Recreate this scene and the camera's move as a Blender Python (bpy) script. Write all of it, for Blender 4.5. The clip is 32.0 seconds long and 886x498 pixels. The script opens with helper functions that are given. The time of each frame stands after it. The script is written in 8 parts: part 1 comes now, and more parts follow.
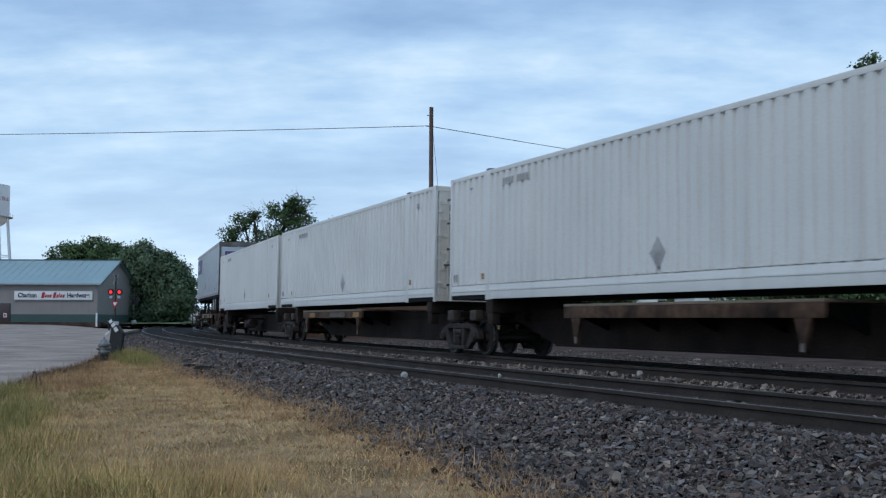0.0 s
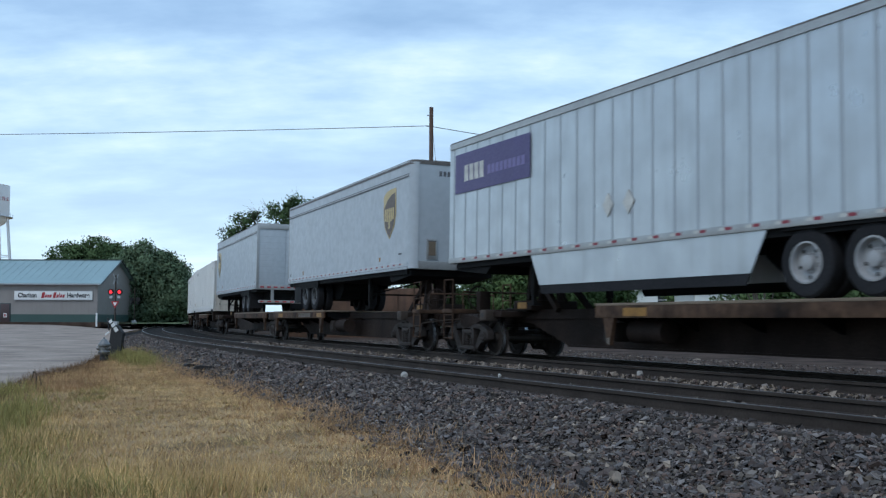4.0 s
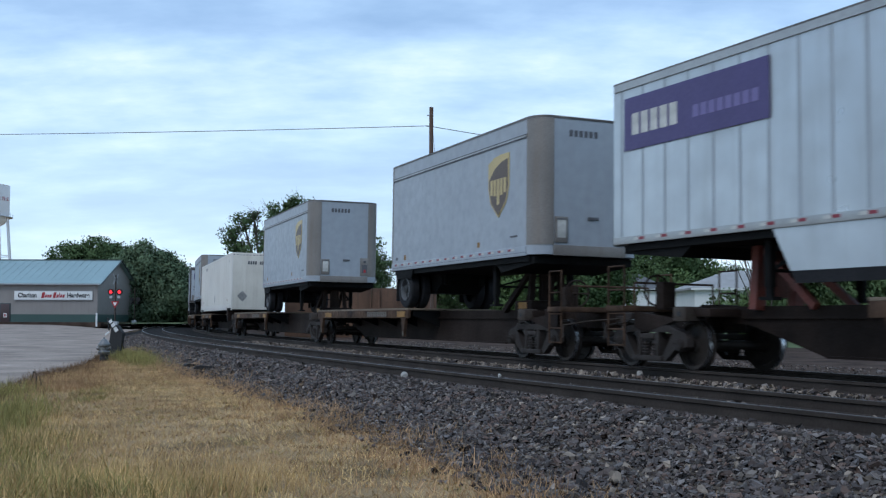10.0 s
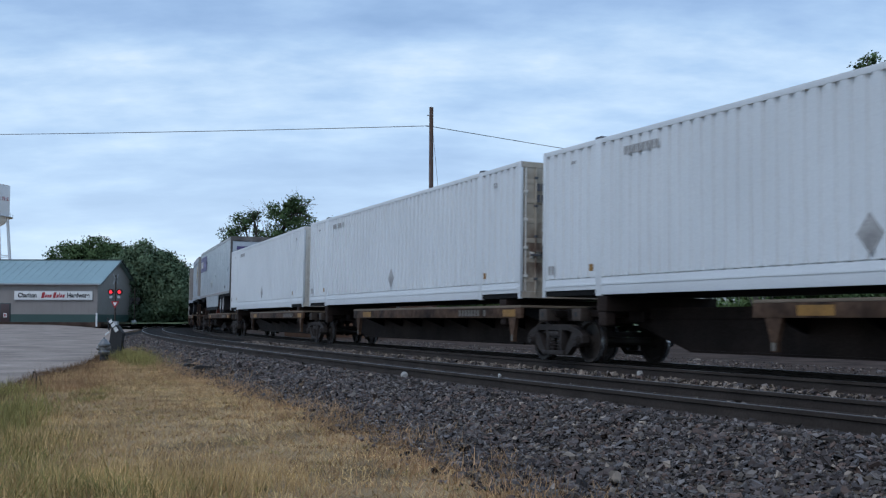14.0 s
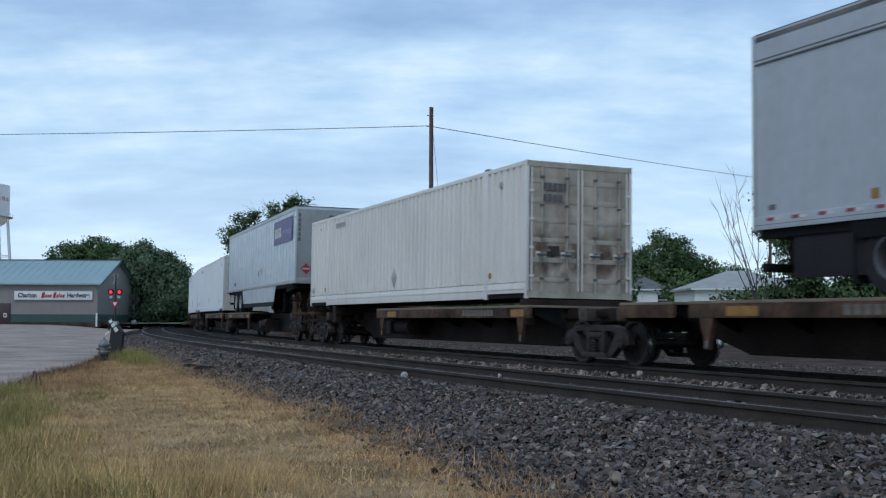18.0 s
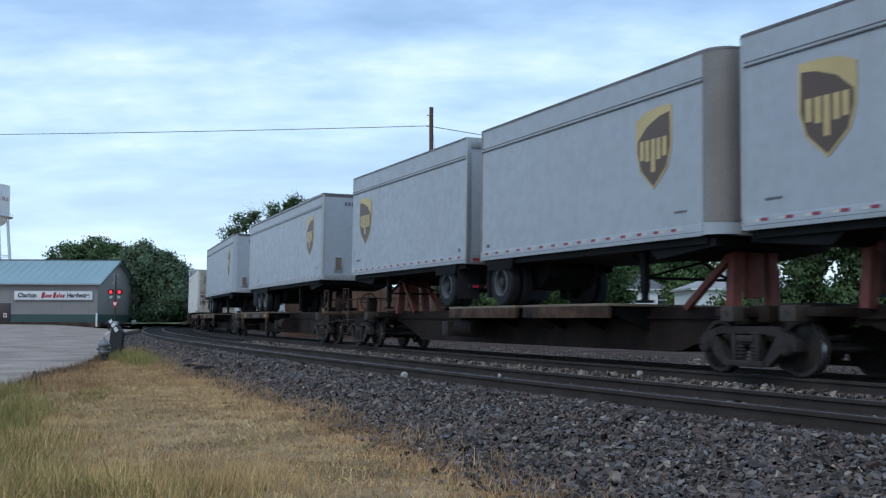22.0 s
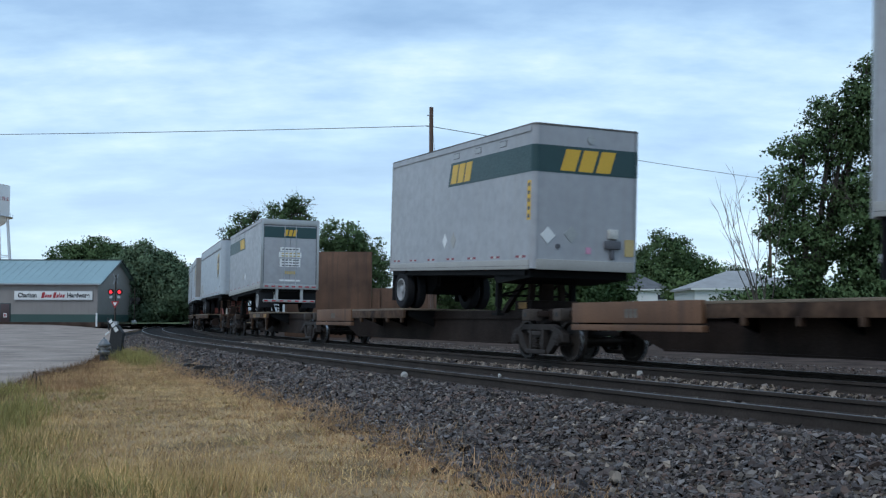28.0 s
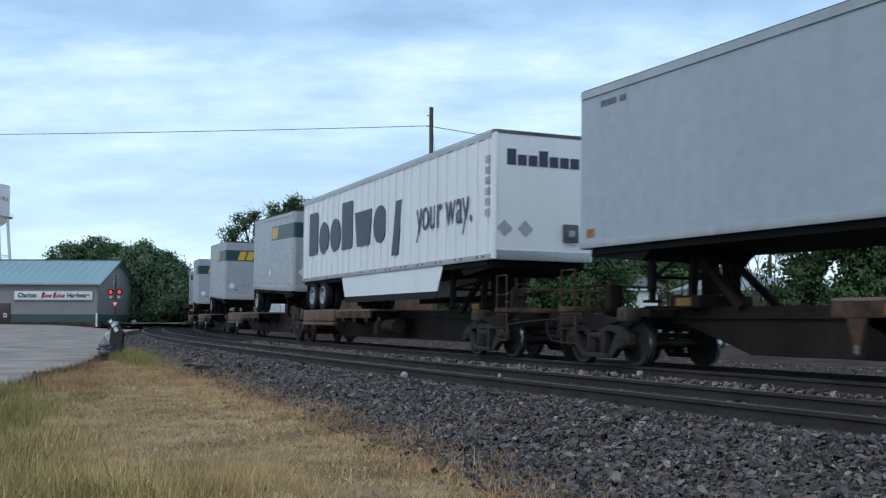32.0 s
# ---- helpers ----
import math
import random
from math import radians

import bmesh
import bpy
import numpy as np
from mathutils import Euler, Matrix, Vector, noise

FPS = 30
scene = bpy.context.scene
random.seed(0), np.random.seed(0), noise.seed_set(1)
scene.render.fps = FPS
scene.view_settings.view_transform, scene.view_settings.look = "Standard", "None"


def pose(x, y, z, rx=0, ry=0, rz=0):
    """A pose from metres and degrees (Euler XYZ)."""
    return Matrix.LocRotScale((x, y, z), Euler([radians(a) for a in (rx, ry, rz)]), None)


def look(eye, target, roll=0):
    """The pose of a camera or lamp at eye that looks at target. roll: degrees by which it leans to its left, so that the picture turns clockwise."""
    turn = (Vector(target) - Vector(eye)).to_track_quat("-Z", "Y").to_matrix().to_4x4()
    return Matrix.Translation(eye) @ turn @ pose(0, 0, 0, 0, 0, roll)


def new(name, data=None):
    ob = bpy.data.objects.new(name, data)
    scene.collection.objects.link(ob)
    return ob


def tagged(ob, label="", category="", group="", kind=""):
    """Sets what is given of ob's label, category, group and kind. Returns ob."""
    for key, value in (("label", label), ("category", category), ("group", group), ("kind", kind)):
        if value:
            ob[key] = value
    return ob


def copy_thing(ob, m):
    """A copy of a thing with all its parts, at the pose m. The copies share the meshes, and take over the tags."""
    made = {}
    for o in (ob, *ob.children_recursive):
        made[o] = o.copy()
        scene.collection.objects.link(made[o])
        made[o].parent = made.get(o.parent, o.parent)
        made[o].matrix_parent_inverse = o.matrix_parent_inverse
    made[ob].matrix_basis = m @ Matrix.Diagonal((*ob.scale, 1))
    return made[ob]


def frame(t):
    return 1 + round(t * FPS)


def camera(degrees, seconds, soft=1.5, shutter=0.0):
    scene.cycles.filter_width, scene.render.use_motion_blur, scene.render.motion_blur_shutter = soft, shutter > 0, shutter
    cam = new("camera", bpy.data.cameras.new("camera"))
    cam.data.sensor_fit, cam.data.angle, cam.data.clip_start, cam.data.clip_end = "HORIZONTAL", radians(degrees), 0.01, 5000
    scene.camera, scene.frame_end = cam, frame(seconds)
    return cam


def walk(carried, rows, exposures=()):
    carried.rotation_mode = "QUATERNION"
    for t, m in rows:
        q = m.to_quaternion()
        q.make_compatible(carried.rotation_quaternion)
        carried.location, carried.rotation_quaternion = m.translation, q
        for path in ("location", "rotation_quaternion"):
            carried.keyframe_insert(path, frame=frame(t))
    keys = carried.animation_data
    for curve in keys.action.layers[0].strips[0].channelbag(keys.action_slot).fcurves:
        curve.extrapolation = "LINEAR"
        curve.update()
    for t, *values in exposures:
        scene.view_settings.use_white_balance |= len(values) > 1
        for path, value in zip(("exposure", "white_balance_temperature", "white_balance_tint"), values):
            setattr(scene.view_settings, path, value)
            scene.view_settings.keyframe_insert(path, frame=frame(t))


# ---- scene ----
EYE = (0.0, 0.0, 0.8375)
cam = camera(45.62, 32.0, 1.25, 0.18)
CAM_POSE = look(EYE, (0.0, math.cos(0.06685), EYE[2] + math.sin(0.06685)), 0.15)
# seconds, stops, kelvin, tint
walk(cam, [(0, CAM_POSE), (32, CAM_POSE)], [(t, e, k, g) for t, e, k, g in ((0, -0.16, 5770, 12), (2, 0.01, 5830, 11), (3, 0.05, 5850, 10), (6, 0.06, 5850, 10), (7, -0.08, 5770, 12), (8.5, -0.07, 5800, 11), (10.5, 0.11, 5810, 13), (13, -0.17, 5790, 15), (17, -0.03, 5820, 13), (18, -0.11, 5830, 12), (19.5, 0.10, 5860, 12), (25, 0.09, 5710, 13), (28, 0.03, 5850, 10), (29, 0.09, 5850, 10), (32, 0.09, 5850, 10))])

# ---- light ----
SUN_EL, SUN_AZ = radians(48), radians(215)      # azimuth clockwise from +Y


def build_world():
    w = bpy.data.worlds.new("sky")
    scene.world = w
    w.use_nodes = True
    nt = w.node_tree
    nt.nodes.clear()
    out = nt.nodes.new("ShaderNodeOutputWorld")
    bg = nt.nodes.new("ShaderNodeBackground")
    sky = nt.nodes.new("ShaderNodeTexSky")
    sky.sky_type = "NISHITA"
    sky.sun_disc = False
    sky.sun_elevation, sky.sun_rotation = SUN_EL, SUN_AZ
    sky.air_density, sky.dust_density, sky.ozone_density = 1.0, 1.2, 1.0
    bg.inputs["Strength"].default_value = 0.12
    tc = nt.nodes.new("ShaderNodeTexCoord")
    sep = nt.nodes.new("ShaderNodeSeparateXYZ")
    nt.links.new(tc.outputs["Generated"], sep.inputs[0])

    def math_node(op, a, b=None):
        n = nt.nodes.new("ShaderNodeMath")
        n.operation = op
        for i, v in enumerate((a, b)):
            if v is None:
                continue
            if isinstance(v, (int, float)):
                n.inputs[i].default_value = v
            else:
                nt.links.new(v, n.inputs[i])
        return n.outputs[0]

    # a flat cloud deck seen in perspective
    zz = math_node("ADD", math_node("MAXIMUM", sep.outputs["Z"], 0.0), 0.24)
    u = math_node("DIVIDE", sep.outputs["X"], zz)
    v = math_node("DIVIDE", sep.outputs["Y"], zz)
    comb = nt.nodes.new("ShaderNodeCombineXYZ")
    nt.links.new(u, comb.inputs[0])
    nt.links.new(v, comb.inputs[1])

    def noise_of(scale, detail, rough, offset, stretch=(1, 1, 1)):
        mp = nt.nodes.new("ShaderNodeMapping")
        mp.inputs["Location"].default_value = offset
        mp.inputs["Scale"].default_value = stretch
        nt.links.new(comb.outputs[0], mp.inputs[0])
        n = nt.nodes.new("ShaderNodeTexNoise")
        n.inputs["Scale"].default_value = scale
        n.inputs["Detail"].default_value = detail
        n.inputs["Roughness"].default_value = rough
        nt.links.new(mp.outputs[0], n.inputs["Vector"])
        return n.outputs["Fac"]

    def ramp(fac, stops):
        r = nt.nodes.new("ShaderNodeValToRGB")
        nt.links.new(fac, r.inputs[0])
        e = r.color_ramp.elements
        e[0].position, e[0].color = stops[0][0], (*stops[0][1], 1)
        e[1].position, e[1].color = stops[-1][0], (*stops[-1][1], 1)
        for p, c in stops[1:-1]:
            k = e.new(p)
            k.color = (*c, 1)
        return r.outputs[0]

    def mix(fac, a, b, mode="MIX"):
        m = nt.nodes.new("ShaderNodeMix")
        m.data_type, m.blend_type = "RGBA", mode
        if isinstance(fac, (int, float)):
            m.inputs[0].default_value = fac
        else:
            nt.links.new(fac, m.inputs[0])
        for i, c in ((6, a), (7, b)):
            if isinstance(c, tuple):
                m.inputs[i].default_value = (*c, 1)
            else:
                nt.links.new(c, m.inputs[i])
        return m.outputs[2]

    big = noise_of(1.5, 4, 0.5, (3.1, 1.7, 0), (0.55, 0.95, 1))
    fine = noise_of(5.0, 6, 0.56, (7.3, 2.2, 0), (0.62, 1.05, 1))
    both = math_node("ADD", math_node("MULTIPLY", big, 0.60), math_node("MULTIPLY", fine, 0.40))
    # thicker, darker cloud overhead, thinner towards the horizon
    both = math_node("SUBTRACT", both, math_node("MULTIPLY", math_node("MINIMUM", math_node("MAXIMUM", sep.outputs["Z"], 0.0), 0.3), 0.30))
    deck = ramp(both, [(0.30, (2.85, 4.25, 5.95)), (0.39, (3.7, 5.22, 6.9)), (0.46, (4.65, 6.3, 7.7)), (0.53, (6.1, 7.6, 8.4)), (0.61, (8.5, 9.3, 9.2))])
    low = math_node("SUBTRACT", 1.0, math_node("MULTIPLY", math_node("MAXIMUM", sep.outputs["Z"], 0.0), 4.4))
    low = math_node("MAXIMUM", low, 0.0)
    deck = mix(math_node("MULTIPLY", low, 0.72), deck, (7.5, 9.0, 9.5))
    nt.links.new(mix(0.88, sky.outputs[0], deck), bg.inputs["Color"])
    nt.links.new(bg.outputs[0], out.inputs[0])


build_world()
sun_data = bpy.data.lights.new("sun", "SUN")
sun_data.energy, sun_data.angle, sun_data.color = 1.0, radians(25), (1.0, 0.95, 0.88)
sun = new("sun", sun_data)
sun.matrix_world = look((math.sin(SUN_AZ) * math.cos(SUN_EL) * 80, math.cos(SUN_AZ) * math.cos(SUN_EL) * 80, math.sin(SUN_EL) * 80), (0, 0, 0))


# ---- materials ----
def material(name, base, rough=0.6, metal=0.0, vary=0.25, scale=1.2, fine=30.0, bump=0.15, tint=None, streak=0.0, dirt=(0.07, 0.05, 0.035), spec=0.5, per_object=0.0, island=0.0, glow=None, palette=None, run=None, belt=None):
    """A surface with broad stains, fine grain, relief and, where asked, runs of dirt."""
    m = bpy.data.materials.new(name)
    m.use_nodes = True
    nt = m.node_tree
    b = nt.nodes["Principled BSDF"]
    b.inputs["Roughness"].default_value = rough
    b.inputs["Metallic"].default_value = metal
    b.inputs["Specular IOR Level"].default_value = spec
    tc = nt.nodes.new("ShaderNodeTexCoord")

    def noise_of(sc, detail, stretch=(1, 1, 1)):
        mp = nt.nodes.new("ShaderNodeMapping")
        mp.inputs["Scale"].default_value = stretch
        nt.links.new(tc.outputs["Object"], mp.inputs[0])
        n = nt.nodes.new("ShaderNodeTexNoise")
        n.inputs["Scale"].default_value, n.inputs["Detail"].default_value = sc, detail
        nt.links.new(mp.outputs[0], n.inputs["Vector"])
        return n.outputs["Fac"]

    def mix(fac, a, c):
        x = nt.nodes.new("ShaderNodeMix")
        x.data_type = "RGBA"
        nt.links.new(fac, x.inputs[0])
        for i, q in ((6, a), (7, c)):
            if isinstance(q, tuple):
                x.inputs[i].default_value = (*q, 1)
            else:
                nt.links.new(q, x.inputs[i])
        return x.outputs[2]

    def fit(fac, lo, hi, a=0.0, c=1.0):
        r = nt.nodes.new("ShaderNodeMapRange")
        for i, q in enumerate((lo, hi, a, c)):
            r.inputs[i + 1].default_value = q
        nt.links.new(fac, r.inputs[0])
        return r.outputs[0]

    dark = tuple(c * (1 - vary) for c in base)
    light = tint or tuple(min(1, c * (1 + vary * 0.7)) for c in base)
    col = mix(fit(noise_of(scale, 5), 0.3, 0.7), dark, light)
    grain = noise_of(fine, 4)
    col = mix(fit(grain, 0.35, 0.75, 0.0, 0.45), col, tuple(c * (1 - vary) * 0.8 for c in base))
    if palette:      # one of several kinds of stone for each piece
        rp = nt.nodes.new("ShaderNodeValToRGB")
        rp.color_ramp.interpolation = "CONSTANT"
        el = rp.color_ramp.elements
        el[0].position, el[0].color = palette[0][0], (*palette[0][1], 1)
        el[1].position, el[1].color = palette[-1][0], (*palette[-1][1], 1)
        for p, c in palette[1:-1]:
            el.new(p).color = (*c, 1)
        hue = nt.nodes.new("ShaderNodeMath")
        hue.operation = "FRACT"
        mul = nt.nodes.new("ShaderNodeMath")
        mul.operation = "MULTIPLY"
        mul.inputs[1].default_value = 37.7
        nt.links.new(nt.nodes.new("ShaderNodeNewGeometry").outputs["Random Per Island"], mul.inputs[0])
        nt.links.new(mul.outputs[0], hue.inputs[0])
        nt.links.new(hue.outputs[0], rp.inputs[0])
        mx = nt.nodes.new("ShaderNodeMix")
        mx.data_type = "RGBA"
        mx.inputs[0].default_value = 0.75
        nt.links.new(col, mx.inputs[6])
        nt.links.new(rp.outputs[0], mx.inputs[7])
        col = mx.outputs[2]
    if run:          # one run of rust down the plate, at run[0] across, run[1] wide, from run[2] downwards
        sp = nt.nodes.new("ShaderNodeSeparateXYZ")
        nt.links.new(tc.outputs["Object"], sp.inputs[0])
        ab = nt.nodes.new("ShaderNodeMath")
        ab.operation = "SUBTRACT"
        ab.inputs[1].default_value = run[0]
        nt.links.new(sp.outputs["Y"], ab.inputs[0])
        aa = nt.nodes.new("ShaderNodeMath")
        aa.operation = "ABSOLUTE"
        nt.links.new(ab.outputs[0], aa.inputs[0])
        both = nt.nodes.new("ShaderNodeMath")
        both.operation = "MULTIPLY"
        nt.links.new(fit(aa.outputs[0], 0.02, run[1], 1.0, 0.0), both.inputs[0])
        nt.links.new(fit(sp.outputs["Z"], run[2], run[2] - 0.8, 0.0, 0.85), both.inputs[1])
        col = mix(both.outputs[0], col, (0.17, 0.085, 0.045))
    if belt:         # blotches of rust in a belt belt[1] wide each way round the height belt[0]
        sp = nt.nodes.new("ShaderNodeSeparateXYZ")
        nt.links.new(tc.outputs["Object"], sp.inputs[0])
        aw = nt.nodes.new("ShaderNodeMath")
        aw.operation = "SUBTRACT"
        aw.inputs[1].default_value = belt[0]
        nt.links.new(sp.outputs["Z"], aw.inputs[0])
        ad = nt.nodes.new("ShaderNodeMath")
        ad.operation = "ABSOLUTE"
        nt.links.new(aw.outputs[0], ad.inputs[0])
        both = nt.nodes.new("ShaderNodeMath")
        both.operation = "MULTIPLY"
        nt.links.new(fit(ad.outputs[0], belt[1] * 0.2, belt[1], 1.0, 0.0), both.inputs[0])
        nt.links.new(fit(noise_of(2.6, 4, (1, 1, 0.7)), 0.42, 0.60, 0.12, 0.95), both.inputs[1])
        col = mix(both.outputs[0], col, belt[2])
    if streak:
        st = noise_of(1.0, 5, (3.5, 3.5, 0.22))
        col = mix(fit(st, 0.5, 0.85, 0.0, streak), col, dirt)
    for kind, amount in (("object", per_object), ("island", island)):
        if amount:
            if kind == "object":
                src = nt.nodes.new("ShaderNodeObjectInfo").outputs["Random"]
            else:
                src = nt.nodes.new("ShaderNodeNewGeometry").outputs["Random Per Island"]
            hs = nt.nodes.new("ShaderNodeHueSaturation")
            nt.links.new(fit(src, 0, 1, 1 - amount, 1 + amount), hs.inputs["Value"])
            nt.links.new(col, hs.inputs["Color"])
            col = hs.outputs[0]
    nt.links.new(col, b.inputs["Base Color"])
    if bump:
        bp = nt.nodes.new("ShaderNodeBump")
        bp.inputs["Strength"].default_value, bp.inputs["Distance"].default_value = bump, 0.01
        nt.links.new(grain, bp.inputs["Height"])
        nt.links.new(bp.outputs[0], b.inputs["Normal"])
    nt.links.new(fit(grain, 0.3, 0.7, max(0, rough - 0.1), min(1, rough + 0.1)), b.inputs["Roughness"])
    if glow:
        b.inputs["Emission Color"].default_value = (*glow[0], 1)
        b.inputs["Emission Strength"].default_value = glow[1]
    return m


M = {}
M["container"] = material("white_container_paint", (0.675, 0.645, 0.585), 0.5, vary=0.07, scale=0.5, bump=0.05, streak=0.25, dirt=(0.33, 0.27, 0.20))
M["container_mid"] = material("chalky_white_container_paint", (0.665, 0.655, 0.62), 0.5, vary=0.06, scale=0.5, bump=0.02, streak=0.22, dirt=(0.36, 0.31, 0.25))
M["container_cool"] = material("clean_white_container_paint", (0.69, 0.712, 0.715), 0.5, vary=0.05, scale=0.5, bump=0.02, streak=0.12, dirt=(0.42, 0.40, 0.37))
M["container_end"] = material("stained_container_paint", (0.62, 0.58, 0.50), 0.55, vary=0.16, scale=0.9, bump=0.05, tint=(0.70, 0.66, 0.58), streak=0.5, dirt=(0.20, 0.13, 0.08))
M["container_front"] = material("rust_run_container_paint", (0.60, 0.56, 0.48), 0.55, vary=0.12, scale=0.9, bump=0.05, tint=(0.68, 0.64, 0.56), streak=0.35, dirt=(0.26, 0.19, 0.13), run=(-0.80, 0.26, 1.9))
M["rusty_end"] = material("rust_blotched_container_paint", (0.47, 0.40, 0.30), 0.65, vary=0.35, scale=1.3, fine=3, bump=0.1, tint=(0.58, 0.52, 0.43), streak=0.75, dirt=(0.20, 0.125, 0.075), spec=0.3, belt=(0.85, 0.85, (0.085, 0.045, 0.03)))
M["parcel_side"] = material("pale_grey_panel", (0.405, 0.439, 0.466), 0.42, vary=0.03, scale=0.4, fine=5.0, bump=0, streak=0.22, dirt=(0.33, 0.32, 0.30))
M["parcel_side_grey"] = material("dulled_grey_panel", (0.356, 0.383, 0.408), 0.45, vary=0.035, scale=0.4, fine=5.0, bump=0, streak=0.3, dirt=(0.29, 0.27, 0.24))
M["panel_joint"] = material("grey_panel_joint", (0.345, 0.375, 0.40), 0.45, vary=0.08, bump=0)
M["ribbed_side"] = material("wavy_bare_aluminium_sheet", (0.50, 0.525, 0.54), 0.36, 0.6, vary=0.08, scale=0.5, fine=1.6, bump=0.5, streak=0.3, dirt=(0.22, 0.20, 0.18))
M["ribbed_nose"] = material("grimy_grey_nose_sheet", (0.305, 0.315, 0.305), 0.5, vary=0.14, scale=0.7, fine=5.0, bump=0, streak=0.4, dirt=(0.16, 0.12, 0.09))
M["tan_patch"] = material("tan_repair_sheet", (0.36, 0.345, 0.315), 0.5, vary=0.08, bump=0.01)
M["maroon"] = material("faded_red_tape", (0.25, 0.032, 0.048), 0.5, vary=0.2)
M["parcel_side_worn"] = material("dulled_blue_grey_panel", (0.322, 0.352, 0.385), 0.45, vary=0.05, scale=0.35, fine=5.0, bump=0, streak=0.22, dirt=(0.25, 0.225, 0.20))
M["parcel_side_dirty"] = material("weathered_grey_panel", (0.40, 0.43, 0.462), 0.45, vary=0.05, scale=0.5, fine=5.0, bump=0, streak=0.3, dirt=(0.25, 0.21, 0.16))
M["nose_trim"] = material("stained_aluminium", (0.235, 0.215, 0.195), 0.5, 0.25, vary=0.2, scale=1.0, streak=0.5, dirt=(0.18, 0.13, 0.09), spec=0.3)
M["white_side"] = material("white_fibre_panel", (0.362, 0.367, 0.380), 0.45, vary=0.08, scale=0.6, fine=5.0, bump=0, streak=0.35, dirt=(0.28, 0.25, 0.21))
M["bright_side"] = material("bright_white_panel", (0.78, 0.77, 0.74), 0.42, vary=0.05, scale=0.6, bump=0.03, streak=0.15, dirt=(0.4, 0.37, 0.33))
M["alu"] = material("dull_aluminium", (0.40, 0.40, 0.39), 0.42, 0.6, vary=0.12, bump=0.05, streak=0.2)
M["dark_roof_rail"] = material("dark_roof_rail", (0.13, 0.115, 0.105), 0.6, 0.3, vary=0.6, scale=1.6)
M["underframe"] = material("black_underframe", (0.010, 0.010, 0.010), 0.75, 0.0, vary=0.35, bump=0.2, spec=0.1)
M["rubber"] = material("black_rubber", (0.022, 0.022, 0.024), 0.8, vary=0.25, bump=0.2, spec=0.15)
M["rim"] = material("pale_steel_rim", (0.13, 0.135, 0.14), 0.5, 0.3, vary=0.2)
M["steel_rim"] = material("painted_white_rim", (0.36, 0.36, 0.36), 0.5, vary=0.15)
M["car_brown"] = material("grimy_brown_steel", (0.024, 0.0155, 0.0125), 0.75, 0.1, vary=0.5, scale=0.9, bump=0.25, tint=(0.044, 0.031, 0.025), streak=0.5, dirt=(0.014, 0.010, 0.009), spec=0.12)
M["car_orange"] = material("faded_orange_steel", (0.165, 0.082, 0.041), 0.7, 0.05, vary=0.3, scale=0.9, bump=0.2, streak=0.8, dirt=(0.06, 0.034, 0.024))
M["deck_edge"] = material("worn_deck_edge", (0.19, 0.145, 0.10), 0.8, vary=0.3, scale=1.5, bump=0.3)
M["hitch_red"] = material("red_oxide_paint", (0.19, 0.045, 0.030), 0.65, vary=0.35, scale=2.0, bump=0.15, streak=0.5)
M["yellow"] = material("yellow_marking", (0.28, 0.14, 0.022), 0.6, vary=0.4, scale=3.0)
M["stencil"] = material("worn_stencil_paint", (0.15, 0.135, 0.115), 0.7, vary=0.4, scale=6.0, spec=0.2)
M["rock"] = material("pale_rock", (0.42, 0.40, 0.37), 0.8, vary=0.3, scale=12.0)
M["dirt_margin"] = material("dark_gravelly_dirt", (0.115, 0.092, 0.070), 0.95, vary=0.5, scale=0.8, fine=22.0, bump=0.9, spec=0.1)
M["bar_white"] = material("white_marking", (0.55, 0.54, 0.50), 0.6, vary=0.3, scale=4.0)
M["mark_grey"] = material("faded_grey_marking", (0.37, 0.36, 0.345), 0.6, vary=0.35, scale=5.0)
M["pink"] = material("faded_pink_label", (0.62, 0.30, 0.42), 0.6, vary=0.15)
M["worn_steel"] = material("worn_brown_steel", (0.070, 0.055, 0.045), 0.7, 0.2, vary=0.35, scale=2.0, bump=0.2, spec=0.2)
M["deck_side"] = material("rusty_brown_channel", (0.034, 0.022, 0.017), 0.75, 0.05, vary=0.55, scale=1.9, fine=9.0, bump=0.3, tint=(0.135, 0.080, 0.050), streak=0.6, dirt=(0.022, 0.014, 0.011), spec=0.15)
M["bar_dark"] = material("dark_marking", (0.10, 0.10, 0.11), 0.6, vary=0.2)
M["red"] = material("red_marking", (0.36, 0.025, 0.03), 0.5, vary=0.2)
M["truck_iron"] = material("cast_iron", (0.047, 0.039, 0.035), 0.7, 0.2, vary=0.35, scale=2.5, bump=0.3, spec=0.2)
M["wheel_iron"] = material("wheel_steel", (0.045, 0.037, 0.032), 0.6, 0.4, vary=0.3, scale=3.0, bump=0.2, spec=0.2)
M["tread"] = material("polished_tread", (0.55, 0.56, 0.58), 0.28, 0.9, vary=0.1)
M["purple"] = material("purple_panel", (0.066, 0.048, 0.155), 0.45, vary=0.12)
M["lilac"] = material("dull_lilac_marking", (0.16, 0.13, 0.30), 0.45, vary=0.1)
M["shield_brown"] = material("brown_shield", (0.085, 0.052, 0.034), 0.45, vary=0.1)
M["gold"] = material("gold_marking", (0.50, 0.38, 0.16), 0.45, vary=0.15)
M["green_band"] = material("dark_green_band", (0.016, 0.053, 0.055), 0.45, vary=0.12)
M["band_yellow"] = material("bright_yellow_marking", (0.66, 0.40, 0.03), 0.45, vary=0.1)
M["navy"] = material("dark_blue_lettering", (0.040, 0.043, 0.075), 0.5, vary=0.1)
